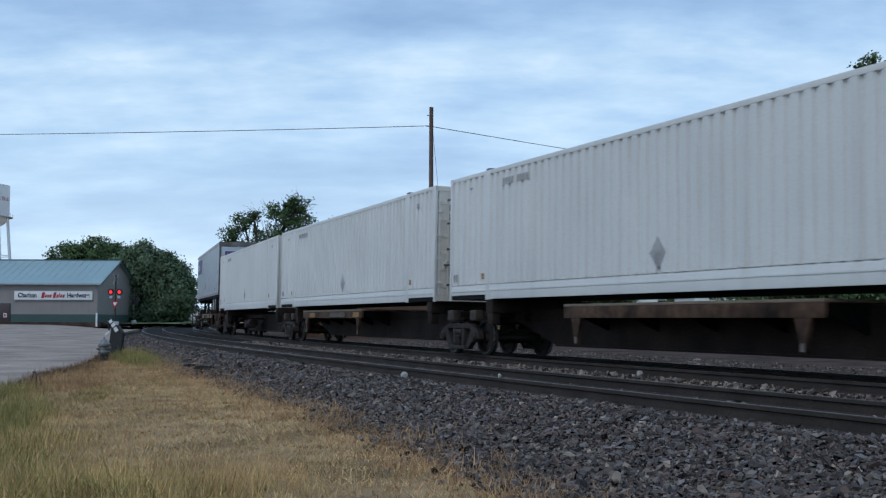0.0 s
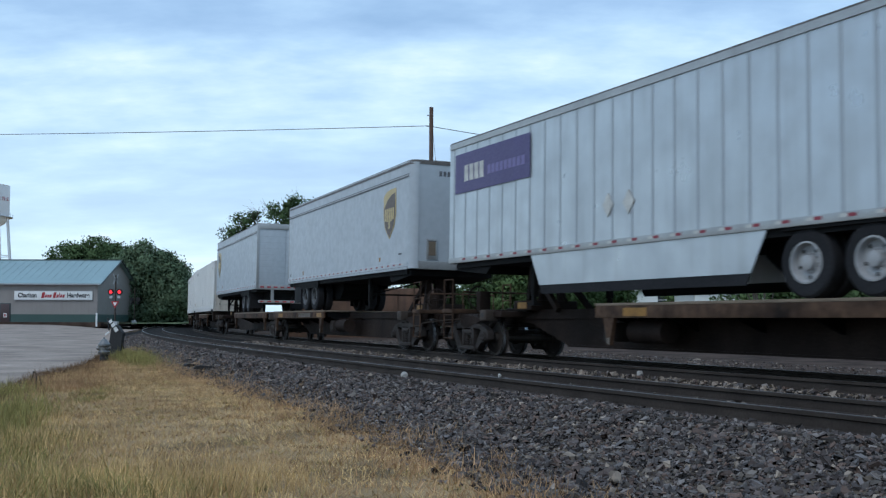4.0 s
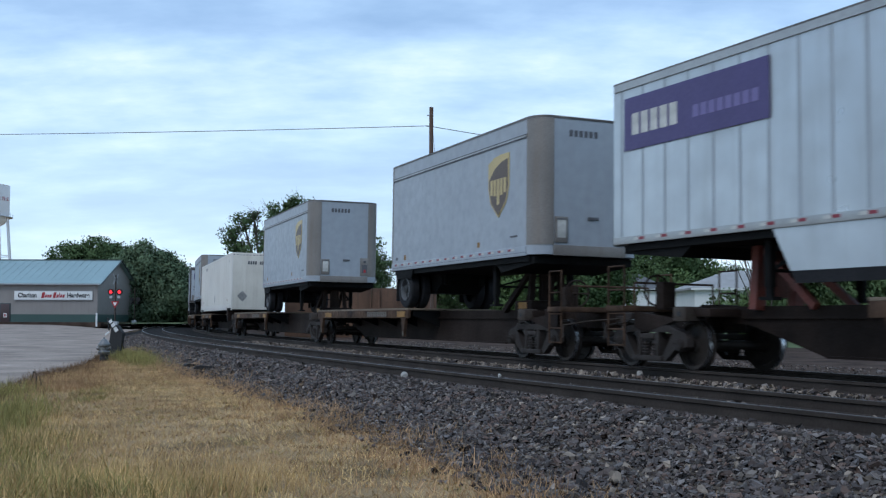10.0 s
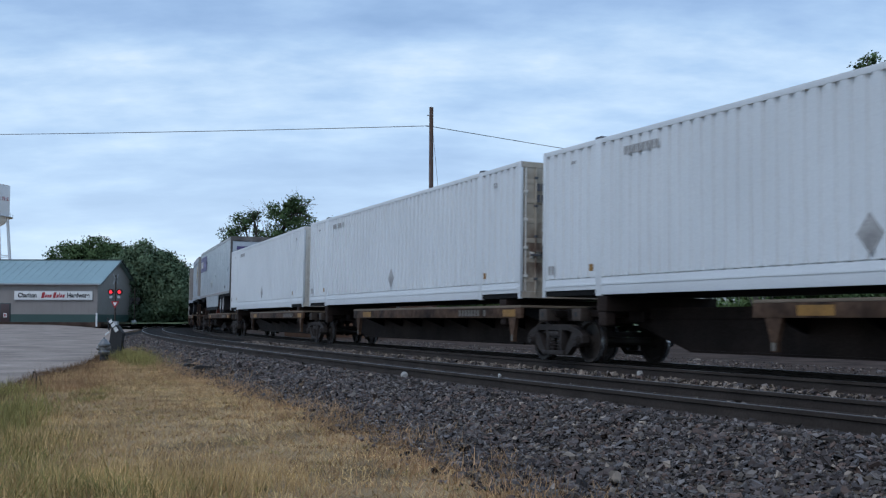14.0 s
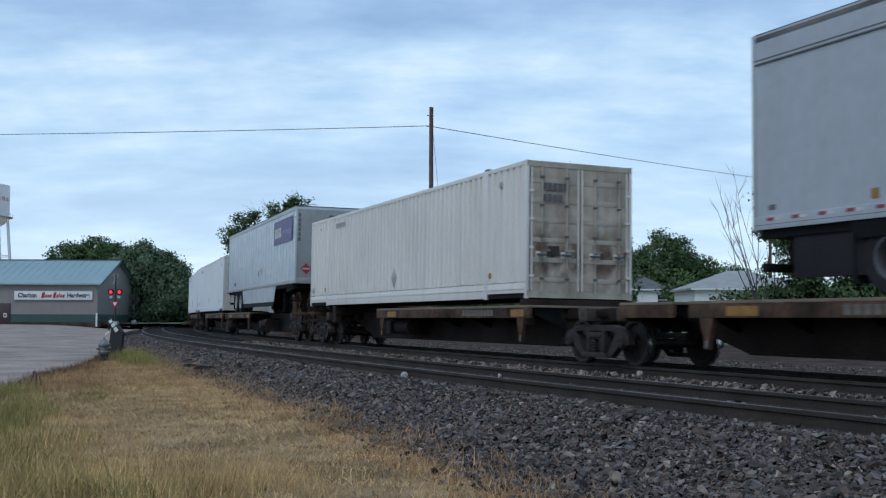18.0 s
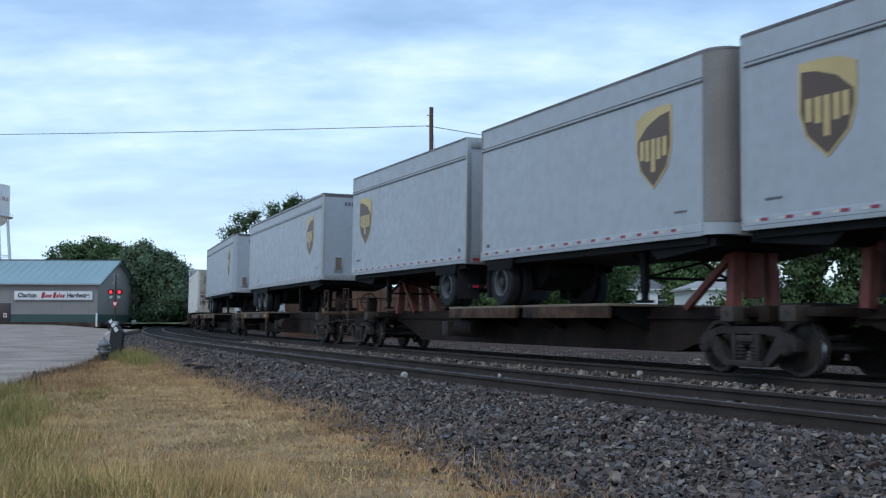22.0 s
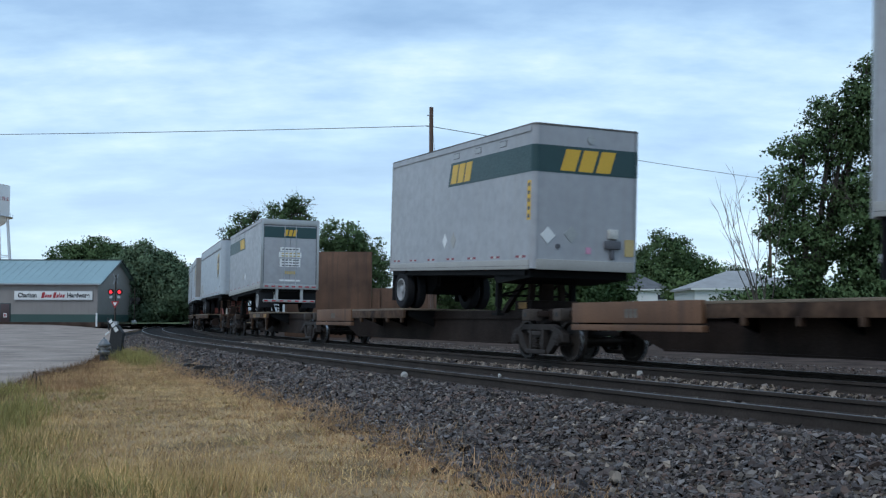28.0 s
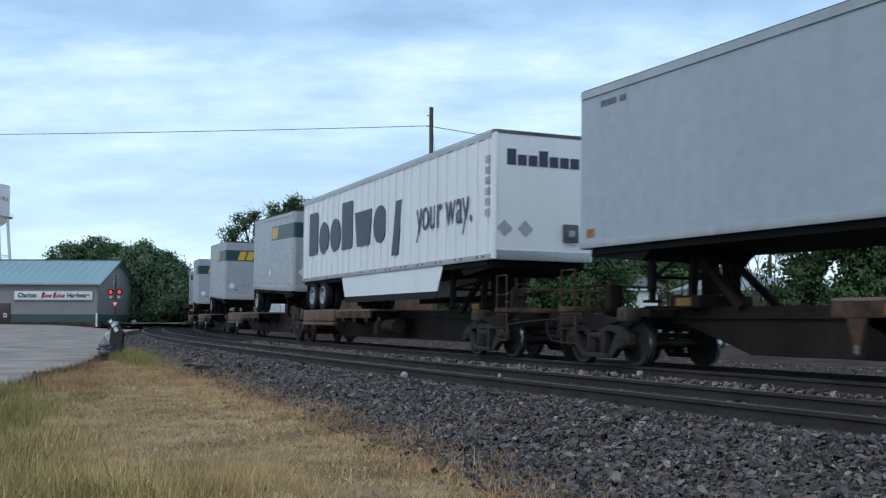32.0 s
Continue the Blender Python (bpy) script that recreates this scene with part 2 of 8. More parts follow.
M["rail_side"] = material("dusty_rail_steel", (0.050, 0.040, 0.034), 0.75, 0.1, vary=0.3, scale=2.0, bump=0.2, spec=0.15)
M["rail_top"] = material("polished_rail", (0.11, 0.107, 0.107), 0.5, 0.5, vary=0.2)
M["tie"] = material("weathered_tie", (0.045, 0.038, 0.033), 0.85, vary=0.35, scale=3.0, bump=0.4, per_object=0.3, spec=0.1)
# near-black base paints the shade in the gaps between the loose stones
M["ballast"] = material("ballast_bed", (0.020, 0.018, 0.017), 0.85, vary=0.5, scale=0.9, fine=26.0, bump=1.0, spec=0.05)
M["stone"] = material("grey_stone", (0.098, 0.086, 0.080), 0.75, vary=0.35, scale=9.0, bump=0.3, island=0.55, spec=0.3, palette=((0.0, (0.042, 0.032, 0.030)), (0.22, (0.088, 0.067, 0.060)), (0.42, (0.110, 0.098, 0.096)), (0.58, (0.124, 0.104, 0.088)), (0.72, (0.116, 0.074, 0.057)), (0.88, (0.185, 0.160, 0.146))))
M["pale_stone"] = material("pale_stone", (0.24, 0.195, 0.155), 0.8, vary=0.3, scale=9.0, bump=0.3, island=0.6, spec=0.2)
M["far_gravel"] = material("pale_gravel", (0.075, 0.052, 0.041), 0.9, vary=0.55, scale=0.9, fine=9.0, bump=0.9, spec=0.05)
M["dry_ground"] = material("dry_turf", (0.325, 0.228, 0.127), 0.9, vary=0.55, scale=1.1, fine=14.0, bump=0.8, spec=0.1)
M["dry_grass"] = material("dry_grass_blades", (0.645, 0.44, 0.20), 0.75, vary=0.45, scale=1.3, fine=2.0, bump=0, island=0.35, spec=0.12)
M["brown_grass"] = material("brown_seed_grass", (0.46, 0.285, 0.15), 0.75, vary=0.4, scale=0.8, fine=3.0, bump=0, island=0.35, spec=0.12)
M["dead_grass"] = material("dark_dead_grass", (0.17, 0.105, 0.062), 0.8, vary=0.4, scale=0.9, fine=3.0, bump=0, island=0.35, spec=0.1)
M["green_grass"] = material("green_grass_blades", (0.30, 0.262, 0.092), 0.7, vary=0.4, scale=0.8, fine=3.0, bump=0, island=0.4, spec=0.12)
M["lot"] = material("worn_asphalt_lot", (0.335, 0.268, 0.222), 0.85, vary=0.40, scale=0.5, fine=7.0, bump=0.5, spec=0.15)
M["lawn"] = material("green_lawn", (0.095, 0.135, 0.048), 0.9, vary=0.35, scale=0.15, fine=6.0, bump=0.4)
M["siding"] = material("grey_metal_siding", (0.255, 0.230, 0.212), 0.55, 0.0, vary=0.09, scale=0.4, bump=0.04, streak=0.15)
M["wainscot"] = material("green_metal_siding", (0.040, 0.080, 0.070), 0.55, vary=0.1, scale=0.5, bump=0.04)
M["roof"] = material("pale_teal_metal_roof", (0.25, 0.345, 0.355), 0.45, 0.1, vary=0.07, scale=0.4, bump=0.04, streak=0.1)
M["trim_dark"] = material("dark_trim", (0.045, 0.055, 0.055), 0.55, vary=0.1)
M["sign_white"] = material("white_sign_face", (0.74, 0.74, 0.72), 0.45, vary=0.04)
M["door_brown"] = material("dark_door", (0.060, 0.035, 0.035), 0.45, vary=0.1)
M["house_white"] = material("white_clapboard", (0.74, 0.73, 0.71), 0.6, vary=0.06, scale=0.7, bump=0.05)
M["shingle"] = material("grey_shingles", (0.115, 0.115, 0.120), 0.85, vary=0.25, scale=1.2, fine=12, bump=0.4)
M["shingle_pale"] = material("pale_grey_shingles", (0.33, 0.32, 0.31), 0.85, vary=0.15, scale=1.2, fine=12, bump=0.4)
M["glass"] = material("dark_window_glass", (0.03, 0.035, 0.04), 0.08, vary=0.2, bump=0)
M["rust"] = material("rusted_steel_plate", (0.145, 0.078, 0.046), 0.8, 0.1, vary=0.55, scale=0.45, bump=0.3, streak=0.8, dirt=(0.045, 0.030, 0.025))
M["pole"] = material("weathered_pole_wood", (0.125, 0.075, 0.052), 0.85, vary=0.3, scale=1.5, bump=0.4)
M["wire"] = material("dull_wire", (0.12, 0.115, 0.12), 0.6, vary=0.1, bump=0)
M["galvanised"] = material("galvanised_steel", (0.42, 0.43, 0.44), 0.45, 0.5, vary=0.15)
M["lamp_black"] = material("matt_black", (0.018, 0.018, 0.018), 0.7, vary=0.2)
M["red_lamp"] = material("lit_red_lens", (0.5, 0.01, 0.01), 0.3, vary=0.05, glow=((1.0, 0.04, 0.06), 1.0))
M["red_lens"] = material("dim_red_lens", (0.30, 0.03, 0.02), 0.3, vary=0.05, glow=((1.0, 0.05, 0.03), 0.04))
M["tower"] = material("white_tank_paint", (0.82, 0.83, 0.85), 0.5, vary=0.04, scale=0.1)
M["hydrant"] = material("silver_paint", (0.20, 0.20, 0.195), 0.35, 0.6, vary=0.35, scale=4.0)
M["bark"] = material("grey_bark", (0.085, 0.070, 0.058), 0.9, vary=0.35, scale=3.0, bump=0.5)
M["leaf_b"] = material("mid_green_leaves", (0.118, 0.178, 0.066), 0.65, vary=0.35, scale=0.6, fine=4.0, bump=0, island=0.16, spec=0.08)
M["leaf_c"] = material("bluish_green_leaves", (0.096, 0.148, 0.062), 0.65, vary=0.4, scale=0.6, fine=4.0, bump=0, island=0.18, spec=0.08)
# paler, bluer green: the haze of distance is put into this leaf colour
M["leaf_far"] = material("haze_tinted_leaves", (0.135, 0.190, 0.110), 0.7, vary=0.3, scale=0.4, fine=3.0, bump=0, island=0.06, spec=0.05)
M["scrap"] = material("old_creosoted_wood", (0.030, 0.026, 0.024), 0.85, vary=0.3)


# ---- mesh helpers ----
def bx(bm, x0, x1, y0, y1, z0, z1, bevel=0.0):
    m = Matrix.Translation(((x0 + x1) / 2, (y0 + y1) / 2, (z0 + z1) / 2)) @ Matrix.Diagonal((abs(x1 - x0), abs(y1 - y0), abs(z1 - z0), 1))
    r = bmesh.ops.create_cube(bm, size=1, matrix=m)
    if bevel:
        edges = list({e for v in r["verts"] for e in v.link_edges})
        bmesh.ops.bevel(bm, geom=edges, offset=bevel, segments=2, affect="EDGES", profile=0.6)
    return bm


def rod(bm, a, b, r, n=8, r2=None):
    a, b = Vector(a), Vector(b)
    d = b - a
    m = Matrix.Translation((a + b) / 2) @ d.to_track_quat("Z", "Y").to_matrix().to_4x4()
    bmesh.ops.create_cone(bm, cap_ends=True, segments=n, radius1=r, radius2=r if r2 is None else r2, depth=d.length, matrix=m)
    return bm


def beam(bm, a, b, w, h):
    """A rectangular bar from a to b."""
    a, b = Vector(a), Vector(b)
    d = b - a
    m = Matrix.Translation((a + b) / 2) @ d.to_track_quat("Z", "Y").to_matrix().to_4x4() @ Matrix.Diagonal((w, h, d.length, 1))
    bmesh.ops.create_cube(bm, size=1, matrix=m)
    return bm


def prism(bm, pts, y0, y1):
    """A polygon of (x, z) corners, extruded from y0 to y1."""
    n = len(pts)
    vs = [bm.verts.new((x, y0, z)) for x, z in pts] + [bm.verts.new((x, y1, z)) for x, z in pts]
    fs = [bm.faces.new(vs[:n]), bm.faces.new(vs[n:])]
    for i in range(n):
        fs.append(bm.faces.new((vs[i], vs[(i + 1) % n], vs[n + (i + 1) % n], vs[n + i])))
    bmesh.ops.recalc_face_normals(bm, faces=fs)
    return bm


def lathe(bm, rings, centre=(0, 0), n=20, caps=True):
    """A turned body of (radius, z) rings."""
    loops = [[bm.verts.new((centre[0] + r * math.cos(2 * math.pi * i / n), centre[1] + r * math.sin(2 * math.pi * i / n), z)) for i in range(n)] for r, z in rings]
    for a, b in zip(loops, loops[1:]):
        for i in range(n):
            bm.faces.new((a[i], a[(i + 1) % n], b[(i + 1) % n], b[i]))
    if caps:
        bm.faces.new(loops[0][::-1])
        bm.faces.new(loops[-1])
    return bm


def finish(bm, name, mat, smooth=True):
    me = bpy.data.meshes.new(name)
    bm.to_mesh(me)
    bm.free()
    me.materials.append(M[mat])
    if smooth and len(me.polygons):
        me.polygons.foreach_set("use_smooth", [True] * len(me.polygons))
        me.set_sharp_from_angle(angle=radians(35))
    return me


CACHE = {}


def cached(key, make, mat):
    if key not in CACHE:
        CACHE[key] = finish(make(), key, mat)
    return CACHE[key]


def part(name, shape, mat, parent, label="", loc=None):
    """Links a bmesh, or a finished mesh, as one mesh object under a thing or a part."""
    me = shape if isinstance(shape, bpy.types.Mesh) else finish(shape, name, mat)
    ob = new(name, me)
    ob.parent = parent
    if loc is not None:
        ob.matrix_basis = loc if isinstance(loc, Matrix) else Matrix.Translation(loc)
    return tagged(ob, label)


def thing(name, label, category, group="", kind="", at=None):
    ob = new(name)
    ob.empty_display_size = 0.3
    if at is not None:
        ob.matrix_basis = at
    return tagged(ob, label, category, group, kind)


def solid(name, shape, mat, label, category, group="", kind="", at=None):
    ob = new(name, shape if isinstance(shape, bpy.types.Mesh) else finish(shape, name, mat))
    if at is not None:
        ob.matrix_basis = at
    return tagged(ob, label, category, group, kind)


def mesh_of(name, verts, faces, mats, index=None, smooth=False):
    me = bpy.data.meshes.new(name)
    v = np.asarray(verts, dtype=np.float32).reshape(-1, 3)
    f = np.asarray(faces, dtype=np.int32)
    k = f.shape[1]
    me.vertices.add(len(v))
    me.vertices.foreach_set("co", v.ravel())
    me.loops.add(f.size)
    me.loops.foreach_set("vertex_index", f.ravel())
    me.polygons.add(len(f))
    me.polygons.foreach_set("loop_start", np.arange(0, f.size, k, dtype=np.int32))
    me.polygons.foreach_set("loop_total", np.full(len(f), k, dtype=np.int32))
    for q in mats:
        me.materials.append(M[q])
    if index is not None:
        me.polygons.foreach_set("material_index", np.asarray(index, dtype=np.int32))
    me.polygons.foreach_set("use_smooth", np.full(len(f), bool(smooth)))
    me.update(calc_edges=True)
    me.validate()
    return me


def grid_mesh(name, P, mat, smooth=True):
    """A sheet from an array of points of shape (rows, columns, 3)."""
    r, c = P.shape[:2]
    i = np.arange(r * c).reshape(r, c)
    f = np.stack([i[:-1, :-1], i[:-1, 1:], i[1:, 1:], i[1:, :-1]], -1).reshape(-1, 4)
    return mesh_of(name, P, f, [mat], smooth=smooth)


def lettering(text, size, mat, name="lettering", bold=0.0):
    cu = bpy.data.curves.new("lettering_curve", "FONT")
    cu.body, cu.size, cu.extrude, cu.align_x = text, size, 0.004, "CENTER"
    cu.offset = bold
    tmp = new("lettering_source", cu)
    me = bpy.data.meshes.new_from_object(tmp)
    bpy.data.objects.remove(tmp)
    bpy.data.curves.remove(cu)
    me.name = name
    me.materials.clear()
    me.materials.append(M[mat])
    return me


# ---- the line of the track ----
STEP = 0.5
TS = np.arange(-620, 620 + STEP / 2, STEP)
TK = 0.0025653 - 0.0000090885 * np.clip(TS, -45, 110)      # curvature to the right
_i0 = len(TS) // 2
TH = np.cumsum(TK) * STEP
TH = 0.37717 - (TH - TH[_i0])                               # heading, to the left of +Y
_dx, _dy = -np.sin(TH) * STEP, np.cos(TH) * STEP
TX = np.cumsum(_dx)
TY = np.cumsum(_dy)
TX, TY = TX - TX[_i0] - 3.7168, TY - TY[_i0] + 38.1057
GAUGE, SPACING, SPEED = 1.505, 4.071, 13.445


def on_track(s, off=0.0):
    """Plan position s metres along the far track and off metres towards the near side."""
    h = np.interp(s, TS, TH)
    return np.interp(s, TS, TX) - off * np.cos(h), np.interp(s, TS, TY) - off * np.sin(h)


def off_track(x, y):
    """Distance of plan points from the far track's line, positive on the near side."""
    x, y = np.atleast_1d(np.asarray(x, float)), np.atleast_1d(np.asarray(y, float))
    sel = slice(0, len(TS), 8)
    res = np.empty(x.shape)
    flat_x, flat_y, out = x.ravel(), y.ravel(), res.ravel()
    for a in range(0, len(flat_x), 4000):
        px, py = flat_x[a:a + 4000, None], flat_y[a:a + 4000, None]
        d = np.hypot(px - TX[sel], py - TY[sel])
        j = d.argmin(1)
        h = TH[sel][j]
        side = -((px[:, 0] - TX[sel][j]) * np.cos(h) + (py[:, 0] - TY[sel][j]) * np.sin(h))
        out[a:a + 4000] = np.sign(side) * np.maximum(np.abs(side), np.where(d.min(1) > 40, d.min(1), 0))
    return out.reshape(x.shape)


def smooth01(a, b, v):
    t = np.clip((v - a) / (b - a), 0, 1)
    return t * t * (3 - 2 * t)


def ground_z(x, y, off=None):
    off = off_track(x, y) if off is None else off
    d = np.hypot(x, y)
    near = -0.50 + 0.03 * np.sin(x * 0.9 + 1) * np.sin(y * 0.7) + 0.55 * smooth01(45, 125, y) * smooth01(8, 18, off)
    far = -0.42 + 0.9 * smooth01(60, 120, d) * smooth01(6, 30, -off)
    return np.where(off > 0, near, far)


def lot_edge(s):
    """How far from the far track the paving begins."""
    return np.interp(s, [-30, -24, -20, -17, -15, -11, -8, -3, -1, 4, 12, 40, 70, 200], [13.8, 12.9, 12.2, 11.7, 11.3, 10.45, 9.75, 8.75, 8.35, 7.9, 7.1, 6.6, 6.8, 8.5])


# ---- ground and track ----
def build_ground():
    ang = np.linspace(0, 2 * np.pi, 145)
    rad = np.concatenate([np.linspace(0.0, 40, 41), np.geomspace(42, 4500, 60)])
    R, A = np.meshgrid(rad, ang, indexing="ij")
    x, y = R * np.sin(A), R * np.cos(A)
    z = ground_z(x, y)
    me = grid_mesh("ground", np.stack([x, y, z], -1), "dry_ground")
    tagged(new("ground", me), "dry straw-coloured turf beside the railway", "ground", kind="structure")
    # gravel strip and lawn on the far side
    ss = np.arange(-140, 260, 3.0)
    for name, o0, o1, lift, mat, label in (("gravel_strip", -1.9, -22.0, 0.02, "far_gravel", "pale grey gravel strip beyond the tracks"), ("lawn", -21.6, -260.0, 0.035, "lawn", "green lawn under the far trees")):
        oo = np.linspace(o0, o1, 12)
        S_, O_ = np.meshgrid(ss, oo, indexing="ij")
        x, y = on_track(S_, O_)
        z = ground_z(x, y, O_) + lift
        if name == "gravel_strip":
            z = z + 0.20 * smooth01(-6, -2.2, O_)
        tagged(new(name, grid_mesh(name, np.stack([x, y, z], -1)[:, ::-1], mat)), label, "ground", kind="structure")
    # paved lot on the near side
    ss = np.concatenate([np.arange(-30, 30, 0.5), np.arange(30, 200, 4.0)])
    rng = np.random.default_rng(5)
    edge = lot_edge(ss) + rng.normal(0, 0.09, len(ss))
    w = np.linspace(0, 1, 16) ** 1.6
    O_ = edge[:, None] + (90 - edge[:, None]) * w
    S_ = np.repeat(ss[:, None], 16, 1)
    x, y = on_track(S_, O_)
    z = ground_z(x, y, O_) + 0.03 + 0.09 * smooth01(38, 80, y)
    tagged(new("pavement", grid_mesh("pavement", np.stack([x, y, z], -1), "lot")), "worn pale grey asphalt parking lot", "pavement", kind="structure")
    # dark tar seams in the lot
    pav = bpy.data.objects["pavement"]
    for pts in (((-18.6, 48.0), (-17.6, 47.2), (-16.4, 47.6), (-14.9, 47.3)), ((-20.5, 41.0), (-18.0, 40.2), (-16.4, 40.6)), ((-24, 60), (-21, 58.5), (-18, 59.4), (-15.5, 58.6))):
        P = []
        for px, py in pts:
            zz = float(ground_z(np.array([px]), np.array([py]))[0]) + 0.036
            P.append([(px, py - 0.05, zz), (px, py + 0.05, zz)])
        part("tar_seam", grid_mesh("tar_seam", np.array(P), "scrap"), "scrap", pav, "dark tar seam")
    # green verge past the shop
    gx, gy = np.meshgrid(np.linspace(-38.3, -30.0, 9), np.linspace(119, 170, 12), indexing="ij")
    gz = 0.30 + 0.004 * (gy - 119) + 0.03 * np.sin(gx * 1.7) * np.sin(gy * 0.6)
    tagged(new("lawn", grid_mesh("lawn", np.stack([gx, gy, gz], -1), "lawn")), "green verge beside the shop", "ground", kind="structure")
    # grade crossing road beyond
    S_, O_ = np.meshgrid(np.linspace(92, 101, 4), np.linspace(20, -20, 21), indexing="ij")
    x, y = on_track(S_, O_)
    z = np.where(np.abs(O_ - 2) < 7.5, -0.03, ground_z(x, y, O_) + 0.05)
    tagged(new("road", grid_mesh("road", np.stack([x, y, z], -1), "lot")), "asphalt grade crossing road", "road", kind="structure")


BED_Z = -0.175


def bed_profile(off):
    """Height of the ballast surface across both tracks."""
    z = np.full_like(off, BED_Z)
    z = np.where(off > SPACING + 1.05, BED_Z - (off - SPACING - 1.05) * 0.20, z)
    z = np.where(off < -1.6, BED_Z - (-1.6 - off) * 0.25, z)
    mid = np.abs(off - SPACING / 2) < 0.75
    z = np.where(mid, BED_Z - 0.03, z)
    return z


def build_bed():
    ss = np.concatenate([np.arange(-330, -40, 4.0), np.arange(-40, 40, 0.4), np.arange(40, 330, 3.0)])
    oo = np.concatenate([np.arange(-3.4, 8.6, 0.2)])
    S_, O_ = np.meshgrid(ss, oo, indexing="ij")
    x, y = on_track(S_, O_)
    rng = np.random.default_rng(1)
    z = bed_profile(O_) + rng.normal(0, 0.012, O_.shape)
    tagged(new("ballast_bed", grid_mesh("ballast_bed", np.stack([x, y, z], -1)[:, ::-1], "ballast")), "crushed stone ballast bed under two tracks, blackened for the shade between stones", "ballast", kind="structure")


def build_margin():
    ss = np.arange(-40, 30, 0.5)
    rng = np.random.default_rng(8)
    lo = np.full(len(ss), 5.9)
    hi = np.interp(ss, [-40, -28, -24, -20, -14, -4, 10], [9.0, 8.1, 7.6, 7.2, 6.95, 6.75, 6.5]) + rng.normal(0, 0.12, len(ss))
    w = np.linspace(0, 1, 8)
    O_ = lo[:, None] + (hi - lo)[:, None] * w
    S_ = np.repeat(ss[:, None], 8, 1)
    x, y = on_track(S_, O_)
    z = np.maximum(ground_z(x, y, O_), bed_profile(O_)) + 0.008 + rng.normal(0, 0.006, O_.shape)
    tagged(new("dirt_margin", grid_mesh("dirt_margin", np.stack([x, y, z], -1), "dirt_margin")), "dark gravelly dirt between ballast and grass", "ground", kind="structure")


def build_stones():
    rng = np.random.default_rng(2)
    shard = np.array([(x, y, z) for z in (-1, 1) for x, y in ((-1, -1), (1, -1), (1, 1), (-1, 1))], float) * np.array([0.74, 0.70, 0.70])
    shard[4:, :2] *= 0.72
    faces = np.array([(4, 5, 6, 7), (0, 1, 5, 4), (1, 2, 6, 5), (2, 3, 7, 6), (3, 0, 4, 7)])

    def scatter(name, n, s0, s1, o0, o1, size, mats, label, pale=0.06, near_bias=False, far=False):
        s = s0 + (s1 - s0) * rng.random(n) ** (1.5 if near_bias else 1.0)
        o = o0 + (o1 - o0) * rng.random(n)
        keep = np.ones(n, bool)
        for r in (SPACING + GAUGE / 2, SPACING - GAUGE / 2, GAUGE / 2, -GAUGE / 2):
            keep &= np.abs(o - r) > (0.10 if o1 > 6 else 0.17)
        if o1 > 6:      # ragged edge where the stones give way to grass
            lim = np.interp(s, [-52, -36, -28, -24, -20, -14, -4, 10], [8.9, 8.6, 7.95, 7.45, 7.1, 6.85, 6.7, 6.5]) + rng.normal(0, 0.24, n)
            keep &= o < lim
        x, y = on_track(s, o)
        keep &= (x < 0.47 * y + 0.8) | (rng.random(n) < 0.3)      # sparser on the stretch beside and behind the camera
        s, o = s[keep], o[keep]
        n = len(s)
        x, y = on_track(s, o)
        z = np.maximum(bed_profile(o), ground_z(x, y, o) - 9 * (o < 5.8)) + rng.uniform(-0.028, 0.034, n) * smooth01(0.1, 0.5, np.abs(o - SPACING - GAUGE / 2))
        if far:      # on the strip beyond the far rail
            z = ground_z(x, y, o) + 0.03 + 0.20 * smooth01(-6, -2.2, o)
        sc = size * rng.lognormal(0, 0.34, n)[:, None] * rng.uniform(0.75, 1.25, (n, 3)) * np.array([1.3, 1.0, 0.6])
        v = shard[None] + np.clip(rng.normal(0, 0.30, (n, 8, 3)), -0.5, 0.5)
        v = v * sc[:, None, :] * 0.62
        yaw, tilt, way = rng.uniform(0, np.pi, n), np.abs(rng.normal(0, 0.85, n)), rng.uniform(0, 2 * np.pi, n)
        ct, st = np.cos(tilt / 2), np.sin(tilt / 2)
        cy, sy = np.cos(yaw), np.sin(yaw)
        ta, tb = st * np.cos(way), st * np.sin(way)
        q = np.stack([ct * cy, ta * cy + tb * sy, tb * cy - ta * sy, ct * sy], -1)
        w_, a, b, c = q.T
        R = np.stack([np.stack([1 - 2 * (b * b + c * c), 2 * (a * b - c * w_), 2 * (a * c + b * w_)], -1), np.stack([2 * (a * b + c * w_), 1 - 2 * (a * a + c * c), 2 * (b * c - a * w_)], -1), np.stack([2 * (a * c - b * w_), 2 * (b * c + a * w_), 1 - 2 * (a * a + b * b)], -1)], 1)
        v = np.einsum("nij,nkj->nki", R, v) + np.stack([x, y, z], -1)[:, None]
        f = (faces[None] + 8 * np.arange(n)[:, None, None]).reshape(-1, 4)
        idx = np.repeat((rng.random(n) < pale).astype(int), 5)
        tagged(new(name, mesh_of(name, v, f, mats, idx)), label, "ballast", kind="stuff")

    scatter("ballast_stones", 104000, -34, -14, 4.91, 9.4, 0.0345, ["stone", "pale_stone"], "loose bluish grey crushed ballast stones on the shoulder", 0.045)
    scatter("ballast_stones", 52000, -14, 34, 4.91, 7.5, 0.042, ["stone", "pale_stone"], "loose bluish grey crushed ballast stones on the shoulder", 0.04)
    scatter("ballast_stones", 5000, -50, -34, 4.91, 9.4, 0.05, ["stone", "pale_stone"], "loose bluish grey crushed ballast stones on the shoulder", 0.045)
    scatter("ballast_stones", 7000, -30, 24, -9.5, -1.9, 0.035, ["stone", "pale_stone"], "brownish loose gravel beyond the far rail", 0.25, far=True)
